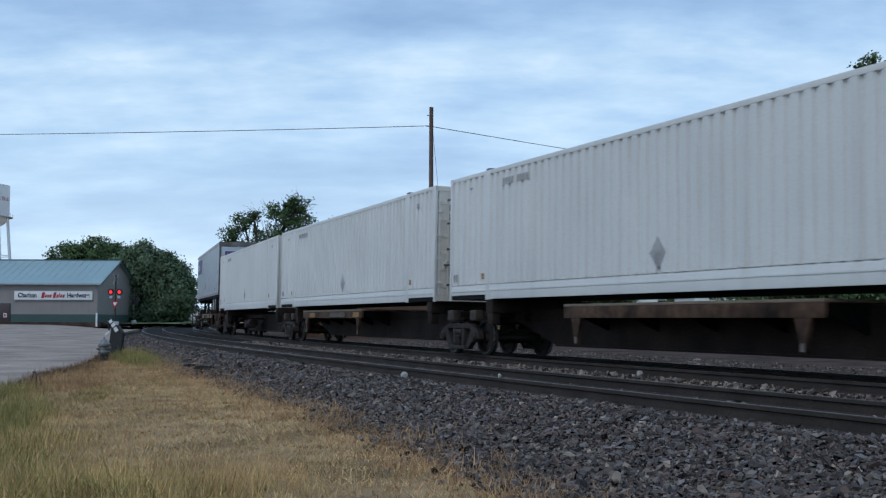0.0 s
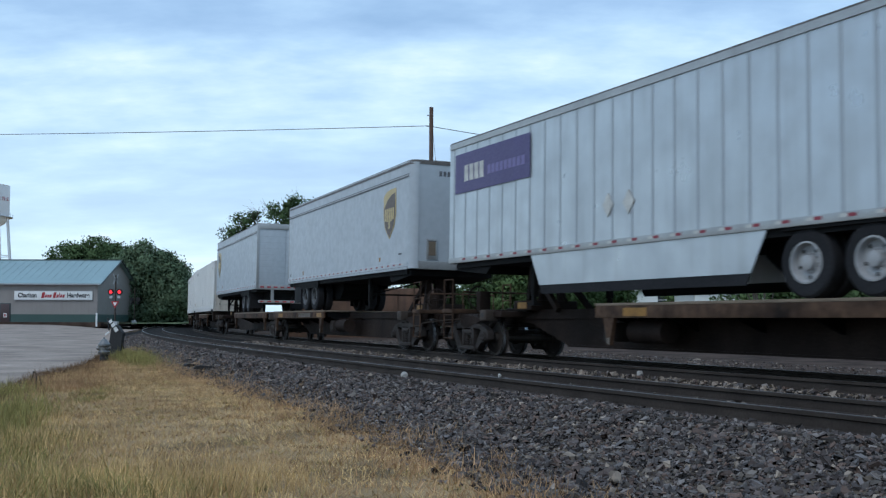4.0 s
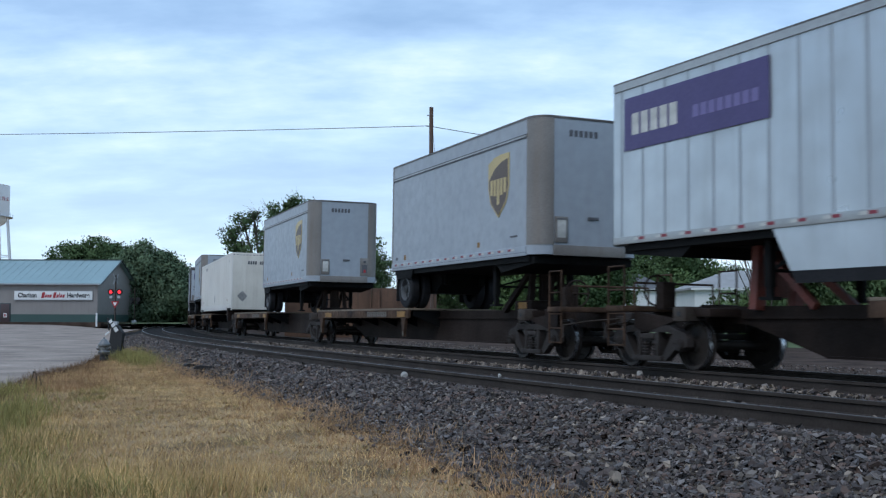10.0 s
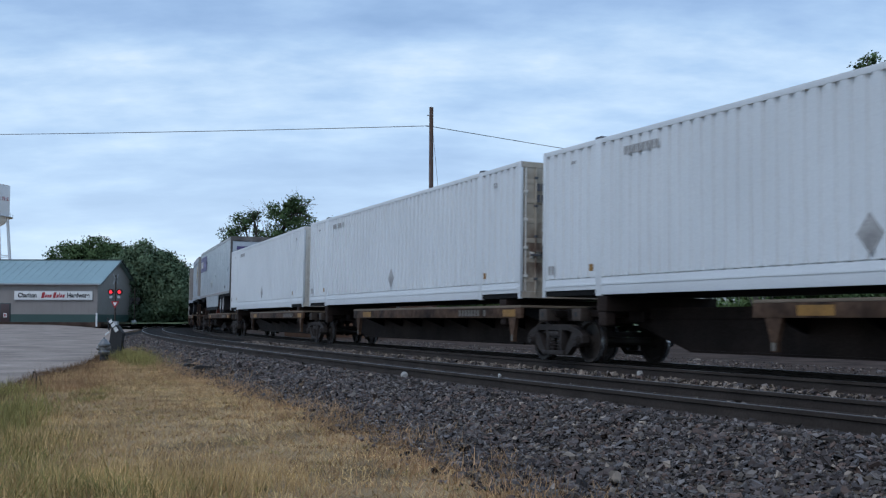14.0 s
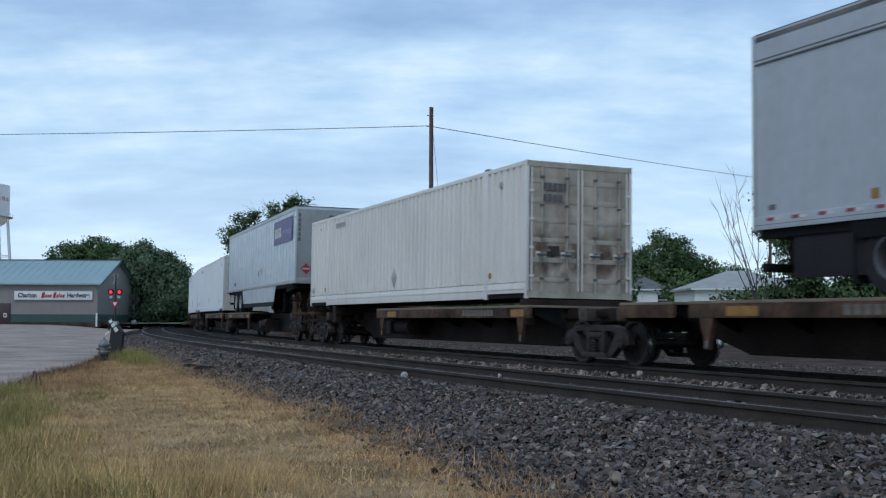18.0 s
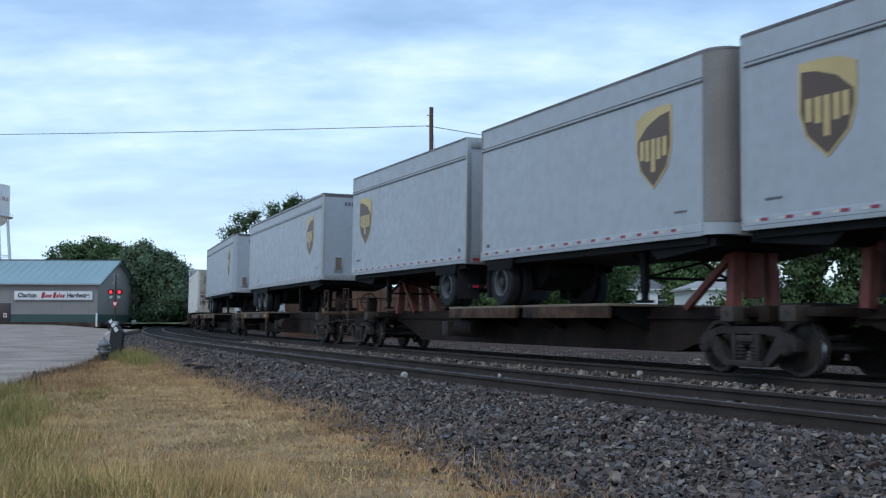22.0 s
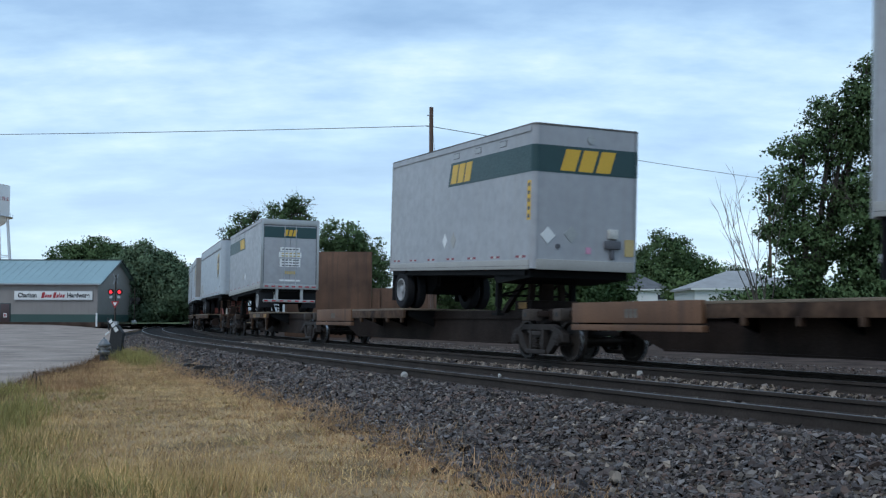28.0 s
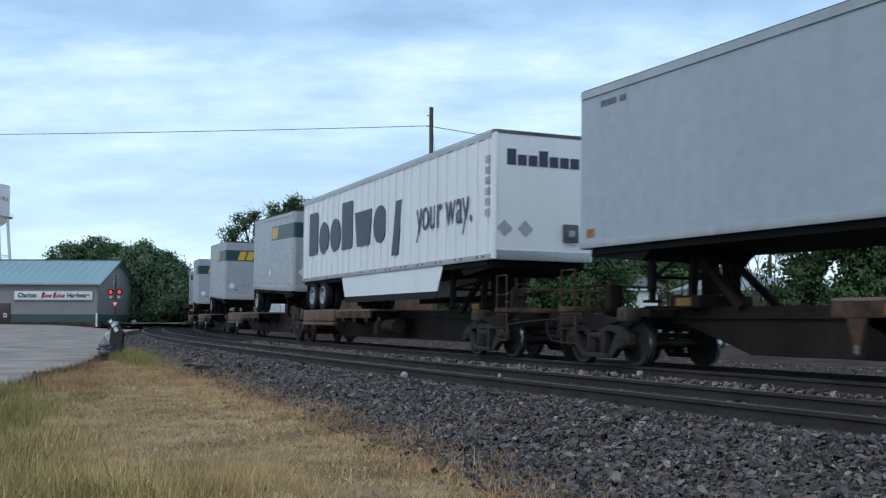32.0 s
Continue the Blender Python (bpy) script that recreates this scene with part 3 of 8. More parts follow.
    scatter("ballast_stones", 18000, -30, 10, 0.95, 3.1, 0.045, ["pale_stone", "stone"], "pale crushed stones between the two tracks", 0.5)
    scatter("ballast_stones", 7000, -30, 10, 3.4, 4.7, 0.042, ["stone", "pale_stone"], "grey stones between the near rails", 0.15)


def build_rails():
    prof = [(-0.075, -0.178), (0.075, -0.178), (0.075, -0.165), (0.012, -0.145), (0.010, -0.055), (0.037, -0.042), (0.037, -0.006), (0.030, 0.0), (-0.030, 0.0), (-0.037, -0.006), (-0.037, -0.042), (-0.010, -0.055), (-0.012, -0.145), (-0.075, -0.165)]
    ss = np.concatenate([np.arange(-330, -60, 4.0), np.arange(-60, 120, 1.0), np.arange(120, 330, 4.0)])
    n = len(prof)
    for o in (SPACING + GAUGE / 2, SPACING - GAUGE / 2, GAUGE / 2, -GAUGE / 2):
        P = np.empty((len(ss), n, 3))
        for j, (d, z) in enumerate(prof):
            x, y = on_track(ss, o - d)
            P[:, j, 0], P[:, j, 1], P[:, j, 2] = x, y, z
        i = np.arange(len(ss) * n).reshape(len(ss), n)
        k = np.roll(i, -1, 1)
        f = np.stack([i[:-1], k[:-1], k[1:], i[1:]], -1).reshape(-1, 4)
        top = np.tile(np.array([1 if j == 7 else 0 for j in range(n)]), len(ss) - 1)
        tagged(new("rail", mesh_of("rail", P, f, ["rail_side", "rail_top"], top)), "long welded steel rail with a worn bright head", "rail", "rails of the two tracks", "structure")
    # ties, mostly buried
    bm = bmesh.new()
    bx(bm, -1.26, 1.26, -0.11, 0.11, -0.22, -0.165, 0.01)
    tie = finish(bm, "tie", "tie")
    bed = bpy.data.objects["ballast_bed"]
    for c in (SPACING, 0.0):
        for s in np.arange(-34, 30, 0.53 if c else 0.53):
            x, y = on_track(s, c)
            h = float(np.interp(s, TS, TH))
            ob = part("tie", tie, "tie", bed, loc=Matrix.Translation((float(x), float(y), 0.0)) @ Matrix.Rotation(h, 4, "Z"))


def build_grass():
    rng = np.random.default_rng(3)

    def blades(name, n, region, height, width, mat, label, lean=0.35, clump=0):
        s, o = region(n)
        xy = None
        if o is None:      # scattered by plan position
            xy, s = s, s[:, 0]
            o = off_track(xy[:, 0], xy[:, 1])
        elif clump:
            s = np.repeat(s[: n // clump], clump) + rng.normal(0, 0.05, n // clump * clump)
            o = np.repeat(o[: n // clump], clump) + rng.normal(0, 0.05, n // clump * clump)
        n = len(s)
        x, y = on_track(s, o) if xy is None else xy.T
        z = np.maximum(ground_z(x, y, o), np.where(o < 8.6, bed_profile(o), -9)) - 0.01
        h = height * rng.lognormal(0, 0.35, n)
        a = rng.uniform(0, 2 * np.pi, n)
        dx, dy = np.cos(a) * width / 2, np.sin(a) * width / 2
        lx, ly = rng.normal(0, lean, n) * h, rng.normal(0, lean, n) * h
        v = np.empty((n, 3, 3))
        v[:, 0] = np.stack([x - dx, y - dy, z], -1)
        v[:, 1] = np.stack([x + dx, y + dy, z], -1)
        v[:, 2] = np.stack([x + lx, y + ly, z + h], -1)
        tagged(new(name, mesh_of(name, v, np.arange(3 * n).reshape(n, 3), [mat])), label, "grass", kind="stuff")

    def edge(s):
        return np.interp(s, [-36, -28, -24, -20, -14, -4, 10], [8.4, 7.75, 7.25, 6.95, 6.7, 6.55, 6.4])

    def field(n):
        s = -34 + 34 * rng.random(n) ** 1.25
        o0, o1 = edge(s) + rng.normal(0, 0.25, n), np.minimum(lot_edge(s), 15.5)
        return s, o0 + (o1 - o0) * rng.random(n)

    def behind(n):
        s = rng.uniform(-54, -34, n)
        return s, edge(s) + 9.5 * rng.random(n) ** 1.2

    def fringe(n):
        s = -34 + 44 * rng.random(n) ** 1.2
        return s, edge(s) + rng.normal(0.30, 0.38, n)

    def clumps(*spots):
        def region(n):
            k = rng.integers(len(spots), size=n)
            c = np.array(spots)[k]
            return c[:, :2] + rng.normal(size=(n, 2)) * c[:, 2:4], None
        return region

    def tuft(n):
        s = rng.normal(-1.0, 2.4, n)
        return s, 7.35 + rng.normal(0, 0.30, n)

    def lot_fringe(n):
        s = rng.uniform(-20, 2, n)
        return s, lot_edge(s) - np.abs(rng.normal(0, 0.38, n)) + 0.10

    blades("dry_grass", 200000, field, 0.036, 0.0085, "dry_grass", "short dry straw-coloured grass", 1.1)
    blades("dry_grass", 26000, behind, 0.045, 0.014, "dry_grass", "short dry straw-coloured grass", 1.0)
    blades("dry_grass", 20000, field, 0.028, 0.010, "dead_grass", "dark dead tufts in the dry turf", 0.9, 36)
    blades("dry_grass", 46000, field, 0.058, 0.0085, "brown_grass", "taller brownish seed-head grass", 0.7, 10)
    blades("dry_grass", 15000, fringe, 0.10, 0.010, "brown_grass", "ragged dry grass along the ballast edge", 0.5, 8)
    blades("green_grass", 7000, field, 0.038, 0.008, "green_grass", "scattered green blades in dry turf", 0.6, 40)
    blades("green_grass", 4600, clumps((-5.9, 14.2, 0.28, 0.8), (-6.7, 15.6, 0.4, 0.8), (-7.7, 18.4, 0.3, 0.8), (-5.3, 12.6, 0.2, 0.5)), 0.18, 0.010, "green_grass", "green weeds at the edge of the turf", 0.35)
    blades("green_grass", 800, clumps((-5.8, 17.6, 0.13, 0.25), (-4.2, 11.9, 0.16, 0.3), (-6.2, 19.0, 0.2, 0.4)), 0.075, 0.010, "green_grass", "low green weed clump in the dry turf", 0.6)
    blades("dry_grass", 5000, clumps((-4.1, 11.4, 0.5, 0.7), (-3.3, 8.6, 0.4, 0.5), (-2.6, 9.2, 0.4, 0.6), (-5.4, 13.5, 0.5, 0.9)), 0.09, 0.008, "dry_grass", "loose dry stalks standing in the turf", 0.4)
    blades("green_grass", 4200, clumps((-3.6, 8.8, 0.35, 0.5), (-3.0, 8.2, 0.5, 0.3), (-4.2, 10.2, 0.3, 0.5), (-2.4, 7.9, 0.5, 0.3), (-4.8, 11.4, 0.3, 0.5)), 0.13, 0.009, "green_grass", "olive stalks in the dry turf", 0.45)
    blades("dry_grass", 3600, clumps((-3.4, 8.5, 0.5, 0.5), (-2.2, 8.0, 0.6, 0.4), (-4.4, 11.0, 0.4, 0.8), (-1.6, 8.6, 0.4, 0.5)), 0.16, 0.006, "dry_grass", "long pale seed stalks in the turf", 0.4)
    blades("dry_grass", 2600, clumps((-8.3, 25.2, 0.35, 1.1), (-7.6, 23.4, 0.4, 0.7), (-8.0, 21.8, 0.3, 0.7), (-7.2, 19.6, 0.3, 0.6), (-9.6, 29.5, 0.25, 0.9)), 0.12, 0.010, "brown_grass", "reddish brown dead weeds by the lot", 0.55)
    blades("dry_grass", 1400, clumps((-7.4, 21.0, 0.25, 0.5), (-6.9, 20.0, 0.2, 0.4)), 0.12, 0.010, "brown_grass", "reddish brown dead weed clump", 0.6)
    blades("green_grass", 5000, tuft, 0.22, 0.014, "green_grass", "green grass tuft beside the hydrant", 0.35)
    blades("dry_grass", 5000, lot_fringe, 0.13, 0.010, "dead_grass", "brown weeds along the edge of the lot", 0.35, 6)


build_ground()
build_bed()
build_rails()
build_margin()
build_stones()
build_grass()


# ---- trees ----
def tree(at, height, crowns, mat, seed, leaf=0.28, trunk_r=0.22, bare=0, density=1.0, label="broad leafy green tree"):
    """crowns: (dx, dy, z, rx, rz) ellipsoids of foliage, in metres from the foot."""
    rng = np.random.default_rng(seed)
    foot = Vector((at[0], at[1], float(ground_z(np.array([at[0]]), np.array([at[1]]))[0])))
    root = thing("tree", label, "tree", "trees beyond the tracks", at=Matrix.Translation(foot))
    bm = bmesh.new()
    fork = min(c[2] for c in crowns) * 0.75
    rod(bm, (0, 0, -0.1), (0, 0, fork), trunk_r, 10, trunk_r * 0.72)
    tips = []
    for cx, cy, cz, rx, rz in crowns:
        mid = Vector((cx * 0.55 + rng.normal(0, 0.2), cy * 0.55, fork + (cz - fork) * 0.55))
        rod(bm, (0, 0, fork - 0.2), mid, trunk_r * 0.6, 7, trunk_r * 0.4)
        rod(bm, mid, (cx, cy, cz), trunk_r * 0.4, 6, trunk_r * 0.2)
        for _ in range(7):
            d = Vector(rng.normal(size=3)).normalized()
            tip = Vector((cx + d.x * rx * 0.85, cy + d.y * rx * 0.85, cz + d.z * rz * 0.85))
            rod(bm, mid.lerp(Vector((cx, cy, cz)), rng.random()), tip, trunk_r * 0.18, 5, 0.02)
            tips.append(tip)
    part("trunk", bm, "bark", root)
    if bare:
        for _ in range(bare):
            bm = bmesh.new()
            c = crowns[int(rng.integers(len(crowns)))]
            d = Vector((rng.normal(0, 1), rng.normal(0, 0.6), abs(rng.normal(0.3, 0.35)))).normalized()
            a = Vector((c[0], c[1], c[2]))
            for k in range(3):
                b = a + d * c[3] * rng.uniform(0.35, 0.6)
                rod(bm, a, b, 0.05 / (k + 1), 5, 0.03 / (k + 1))
                for _ in range(4):
                    e = (d * 1.2 + Vector(rng.normal(0, 0.5, 3))).normalized()
                    f = a.lerp(b, rng.uniform(0.3, 1.0))
                    g = f + e * c[3] * rng.uniform(0.12, 0.32)
                    rod(bm, f, g, 0.014, 4, 0.008)
                    rod(bm, g, g + (e + Vector(rng.normal(0, 0.5, 3))).normalized() * c[3] * 0.16, 0.008, 3, 0.004)
                a, d = b, (d + Vector(rng.normal(0, 0.3, 3))).normalized()
            part("bare_branch", bm, "bark", root, "leafless grey branch")
    vs, ns = [], []
    for cx, cy, cz, rx, rz in crowns:
        clumps = int(density * 21 * rx * rz * 0.28 / leaf)
        d = rng.normal(size=(clumps, 3))
        d /= np.linalg.norm(d, axis=1)[:, None]
        rr = rng.random(clumps) ** 0.38 * (1 + 0.18 * np.sin(d[:, 0] * 5 + seed) * np.cos(d[:, 2] * 4 + seed))
        c = np.array([cx, cy, cz]) + d * rr[:, None] * np.array([rx, rx, rz])
        per = 42
        own = rng.normal(0, leaf * 1.35, (clumps * per, 3)) * np.array([1, 1, 0.62])
        p = np.repeat(c, per, 0) + own
        n = len(p)
        out = (p - np.array([cx, cy, cz])) / np.array([rx, rx, rz]) * 0.75 + own / (leaf * 1.55) * 0.42 + rng.normal(0, 0.28, (n, 3))
        out[:, 2] += 0.12
        out /= np.linalg.norm(out, axis=1)[:, None]
        a = rng.normal(size=(n, 3))
        a /= np.linalg.norm(a, axis=1)[:, None]
        b = np.cross(a, rng.normal(size=(n, 3)))
        b /= np.linalg.norm(b, axis=1)[:, None]
        sz = leaf * 0.92 * rng.uniform(0.5, 1.15, n)[:, None]
        a, b = a * sz * 0.62, b * sz * 0.38
        b[np.einsum("ij,ij->i", np.cross(a, b), out) > 0] *= -1
        ns.append(np.repeat(out, 3, 0))
        vs.append(np.stack([p - a, p + a * 0.55 + b * 1.5, p + a * 0.55 - b * 1.5], 1))
    v = np.concatenate(vs)
    v[:, :, 2] = np.maximum(v[:, :, 2], 0.05)
    me = mesh_of("crown", v, np.arange(3 * len(v)).reshape(-1, 3), [mat], smooth=True)
    me.normals_split_custom_set_from_vertices(np.concatenate(ns).tolist())
    part("crown", me, mat, root)
    return root


def spot(px, dist):
    """Plan position on the bearing of an offset px (in thousandths of the distance) to the right."""
    return (px * dist / 1000.0, dist)


def build_trees():
    # behind the shop
    tree(spot(-336, 150), 13, [(-2.8, 0, 9.0, 3.0, 2.6), (1.4, 0, 9.5, 3.6, 2.7), (4.4, 0, 8.6, 2.6, 2.4), (0, 2, 5.8, 5.6, 3.2)], "leaf_c", 11, 0.30, density=1.4)
    tree(spot(-312, 160), 12, [(0, 0, 9.0, 3.6, 2.7), (2.8, 0, 8.0, 3.0, 2.8), (0, 0, 4.8, 4.4, 3.2)], "leaf_c", 15, 0.30, density=1.4)
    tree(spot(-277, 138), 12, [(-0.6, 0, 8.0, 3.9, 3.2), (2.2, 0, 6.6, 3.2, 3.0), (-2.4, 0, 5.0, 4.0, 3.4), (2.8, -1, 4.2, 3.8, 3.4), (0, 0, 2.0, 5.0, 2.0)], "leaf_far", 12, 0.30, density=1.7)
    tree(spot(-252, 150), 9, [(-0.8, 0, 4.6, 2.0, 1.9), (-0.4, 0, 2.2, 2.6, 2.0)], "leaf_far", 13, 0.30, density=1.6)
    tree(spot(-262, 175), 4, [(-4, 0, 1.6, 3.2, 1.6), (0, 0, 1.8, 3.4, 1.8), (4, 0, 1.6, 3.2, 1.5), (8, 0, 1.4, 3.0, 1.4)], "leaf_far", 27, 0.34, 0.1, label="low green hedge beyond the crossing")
    # half bare tree behind the train
    tree(spot(-172, 105), 13.5, [(2.4, 0, 11.4, 2.1, 1.9), (3.4, 0, 12.5, 1.3, 1.0), (-1.9, 0, 10.9, 1.2, 0.9), (-0.9, 0, 11.7, 0.7, 0.6), (4.2, 0, 10.2, 1.1, 1.5), (-3.2, 0, 9.6, 0.9, 1.0), (-2.4, 0, 8.6, 1.3, 1.0), (0.6, 0, 9.2, 1.8, 1.4), (1.0, 0, 7.4, 4.2, 1.6)], "leaf_c", 14, 0.22, 0.3, 36, 0.72, "half bare old tree with thinning dark foliage")
    tree(spot(-98, 98), 10.5, [(0.4, 0, 8.6, 2.3, 1.9), (2.2, 0, 7.4, 1.7, 1.8), (-1, 0, 6.6, 2.6, 2.2), (3.6, 0, 5.4, 1.6, 2.2), (1.2, 0, 3.4, 3.2, 2.2)], "leaf_c", 16, 0.24, density=0.8)
    tree(spot(-10, 90), 11, [(-1.4, 0, 9.6, 0.9, 0.9), (0.3, 0, 9.0, 1.1, 1.2), (0.9, 0, 7.0, 1.2, 1.4), (-1.2, 0, 7.4, 0.8, 1.0), (-1.1, 0, 5.0, 1.5, 1.6), (0.6, 0, 4.6, 1.6, 1.6), (0.3, 0, 2.4, 2.6, 2.0)], "leaf_c", 17, 0.22, 0.2, 4, 0.8, "slender open-crowned green tree")
    tree(spot(48, 86), 12, [(-0.6, 0, 9.4, 1.5, 1.3), (0.9, 0, 11.0, 1.2, 1.4), (1.6, 0, 8.8, 2.0, 2.0), (-1.4, 0, 6.6, 1.7, 2.2), (2.2, 0, 6.4, 2.0, 2.2), (0.4, 0, 3.6, 3.2, 2.6)], "leaf_c", 18, 0.24, density=1.6)
    tree(spot(90, 84), 11, [(0.2, 0, 10.7, 1.6, 1.5), (-1.2, 0, 9.6, 1.3, 1.3), (0, 0, 8.4, 2.2, 1.8), (0.6, 0, 5.6, 2.8, 2.6), (-0.6, 0, 2.6, 3.2, 2.4)], "leaf_b", 19, 0.24, density=1.5)
    tree(spot(118, 82), 13.5, [(0.2, 0, 11.6, 1.4, 1.2), (1.0, 0, 10.4, 1.4, 1.2), (-0.4, 0, 9.2, 1.9, 1.8), (1.0, 0, 7.0, 2.4, 2.2), (2.4, 0, 5.4, 1.8, 2.0), (0.4, 0, 3.8, 3.4, 2.8)], "leaf_c", 20, 0.24, density=1.7)
    tree(spot(153, 84), 9, [(-0.4, 0, 7.6, 1.4, 1.2), (0.7, 0, 6.2, 1.6, 1.4), (0.9, 0, 4.4, 2.0, 2.0), (0, 0, 2.4, 2.4, 2.0)], "leaf_b", 21, 0.24)
    # round trees behind the houses
    tree(spot(214, 150), 13, [(0, 0, 9.4, 4.0, 3.4), (-3.4, 0, 7.2, 2.6, 2.6), (3.4, 0, 7.4, 2.8, 2.6), (0, 0, 5.2, 5.4, 3.0)], "leaf_c", 22, 0.34)
    tree(spot(262, 150), 9, [(0, 0, 6.0, 3.4, 2.4), (3.0, 0, 5.4, 2.6, 2.2), (0, 0, 3.2, 4.0, 2.4)], "leaf_b", 23, 0.34)
    tree(spot(228, 96), 5.5, [(0, 0, 3.2, 1.7, 1.7), (0.3, 0, 1.8, 1.9, 1.6)], "leaf_b", 24, 0.26, 0.1, label="rounded green shrub beside the house")
    # large trees by the line
    tree(spot(345, 58), 17, [(1.6, 0, 12.6, 1.4, 1.3), (2.9, 0, 14.3, 0.75, 0.6), (3.8, 0, 15.5, 0.55, 0.7), (0.0, 0, 10.8, 1.5, 1.3), (2.6, 0, 10.8, 1.9, 1.6), (-0.9, 0, 8.4, 1.7, 1.5), (2.2, 0, 8.0, 1.6, 1.5), (-1.2, 0, 6.2, 1.3, 1.2), (0.6, 0, 5.6, 1.7, 1.7), (-0.6, 0, 3.6, 1.6, 1.7), (3.6, 0, 4.4, 2.2, 2.0), (0.6, 0, 1.9, 2.2, 1.7)], "leaf_c", 25, 0.18, 0.32, 8, 1.1, "tall dark green tree with an open crown")
    tree(spot(432, 56), 16, [(0.0, 0, 12.6, 2.4, 2.2), (1.5, 0, 9.6, 2.6, 2.2), (-0.9, 0, 7.2, 2.2, 2.0), (0.8, 0, 4.2, 3.2, 2.4), (-1.4, 0, 1.9, 2.6, 1.8)], "leaf_c", 26, 0.22, 0.3, 8, 1.3, "tall dark green tree with an open crown")
    # dense undergrowth low behind the line
    for k, (bearing, dist, hi) in enumerate(((-112, 97, 3.8), (-78, 99, 4.4), (-46, 97, 3.6), (-14, 99, 4.6), (18, 97, 4.2), (50, 98, 4.6), (82, 97, 4.4), (112, 98, 4.0), (290, 66, 3.2), (318, 68, 3.8), (352, 66, 3.4), (388, 67, 3.8), (425, 66, 3.6))):
        f = dist / 97
        tree(spot(bearing, dist), hi, [(-1.1 * f, 0, hi * 0.62, 1.5, hi * 0.32), (1.0 * f, 0.3, hi * 0.52, 1.6, hi * 0.36), (0, 0, hi * 0.25, 2.2, hi * 0.30)], "leaf_c" if k % 2 else "leaf_b", 60 + k, 0.24, 0.08, 0, 1.0, "dense green bush low behind the tracks")
    # leafless stems beside the tall tree
    rng = np.random.default_rng(31)
    x, y = spot(301, 57)
    root = thing("tree", "leafless grey sapling cluster beside a leafy tree", "tree", at=Matrix.Translation((x, y, -0.4)))
    for k in range(9):
        bm = bmesh.new()
        a, d = Vector((rng.normal(0.4, 0.2), rng.normal(0, 0.2), 0)), Vector((rng.normal(-0.16, 0.16), rng.normal(0, 0.1), 1)).normalized()
        top = rng.uniform(6.2, 8.4)
        r = 0.06
        while a.z < top:
            b = a + d * 1.1
            rod(bm, a, b, r, 5, r * 0.8)
            if a.z > 2.2:
                for _ in range(2):
                    e = (d + Vector((rng.normal(0, 0.5), rng.normal(0, 0.4), 0.2))).normalized()
                    rod(bm, b, b + e * rng.uniform(0.6, 1.3), 0.014, 4, 0.005)
            a, d, r = b, (d + Vector(rng.normal(0, 0.07, 3))).normalized(), r * 0.8
        part("stem", bm, "bark", root)


build_trees()


# ---- buildings ----
def gable_house(name, label, x0, x1, y0, y1, base, eave, ridge, wall_mat, roof_mat, along="x", over=0.4, category="house"):
    """Box walls with a gable roof; returns the thing, with walls and roof as parts."""
    root = thing(name, label, category, at=Matrix.Translation(((x0 + x1) / 2, (y0 + y1) / 2, base)))
    w, d = (x1 - x0) / 2, (y1 - y0) / 2
    h, r = eave - base, ridge - base
    bm = bmesh.new()
    if along == "x":
        prof = [(-d, 0), (d, 0), (d, h), (0, r - 0.06), (-d, h)]
        n = len(prof)
        vs = [bm.verts.new((-w, p, q)) for p, q in prof] + [bm.verts.new((w, p, q)) for p, q in prof]
    else:
        prof = [(-w, 0), (w, 0), (w, h), (0, r - 0.06), (-w, h)]
        n = len(prof)
        vs = [bm.verts.new((p, -d, q)) for p, q in prof] + [bm.verts.new((p, d, q)) for p, q in prof]
    fs = [bm.faces.new(vs[:n]), bm.faces.new(vs[n:])]
    for i in range(n):
        fs.append(bm.faces.new((vs[i], vs[(i + 1) % n], vs[n + (i + 1) % n], vs[n + i])))
    bmesh.ops.recalc_face_normals(bm, faces=fs)
    part("wall", bm, wall_mat, root)
    span, length = (d, w) if along == "x" else (w, d)
    for sgn in (-1, 1):
        bm = bmesh.new()
        slope = (r - h) / span
        a = (span + over, h - slope * over)
        pts = [(0, r), (sgn * a[0], a[1]), (sgn * a[0], a[1] + 0.14), (0, r + 0.14)]
        vv = []
        for q in (-length - over, length + over):
            vv.append([bm.verts.new((q, p, z) if along == "x" else (p, q, z)) for p, z in pts])
        ff = [bm.faces.new(vv[0]), bm.faces.new(vv[1])] + [bm.faces.new((vv[0][i], vv[0][(i + 1) % 4], vv[1][(i + 1) % 4], vv[1][i])) for i in range(4)]
        bmesh.ops.recalc_face_normals(bm, faces=ff)
        part("roof", bm, roof_mat, root)
    return root


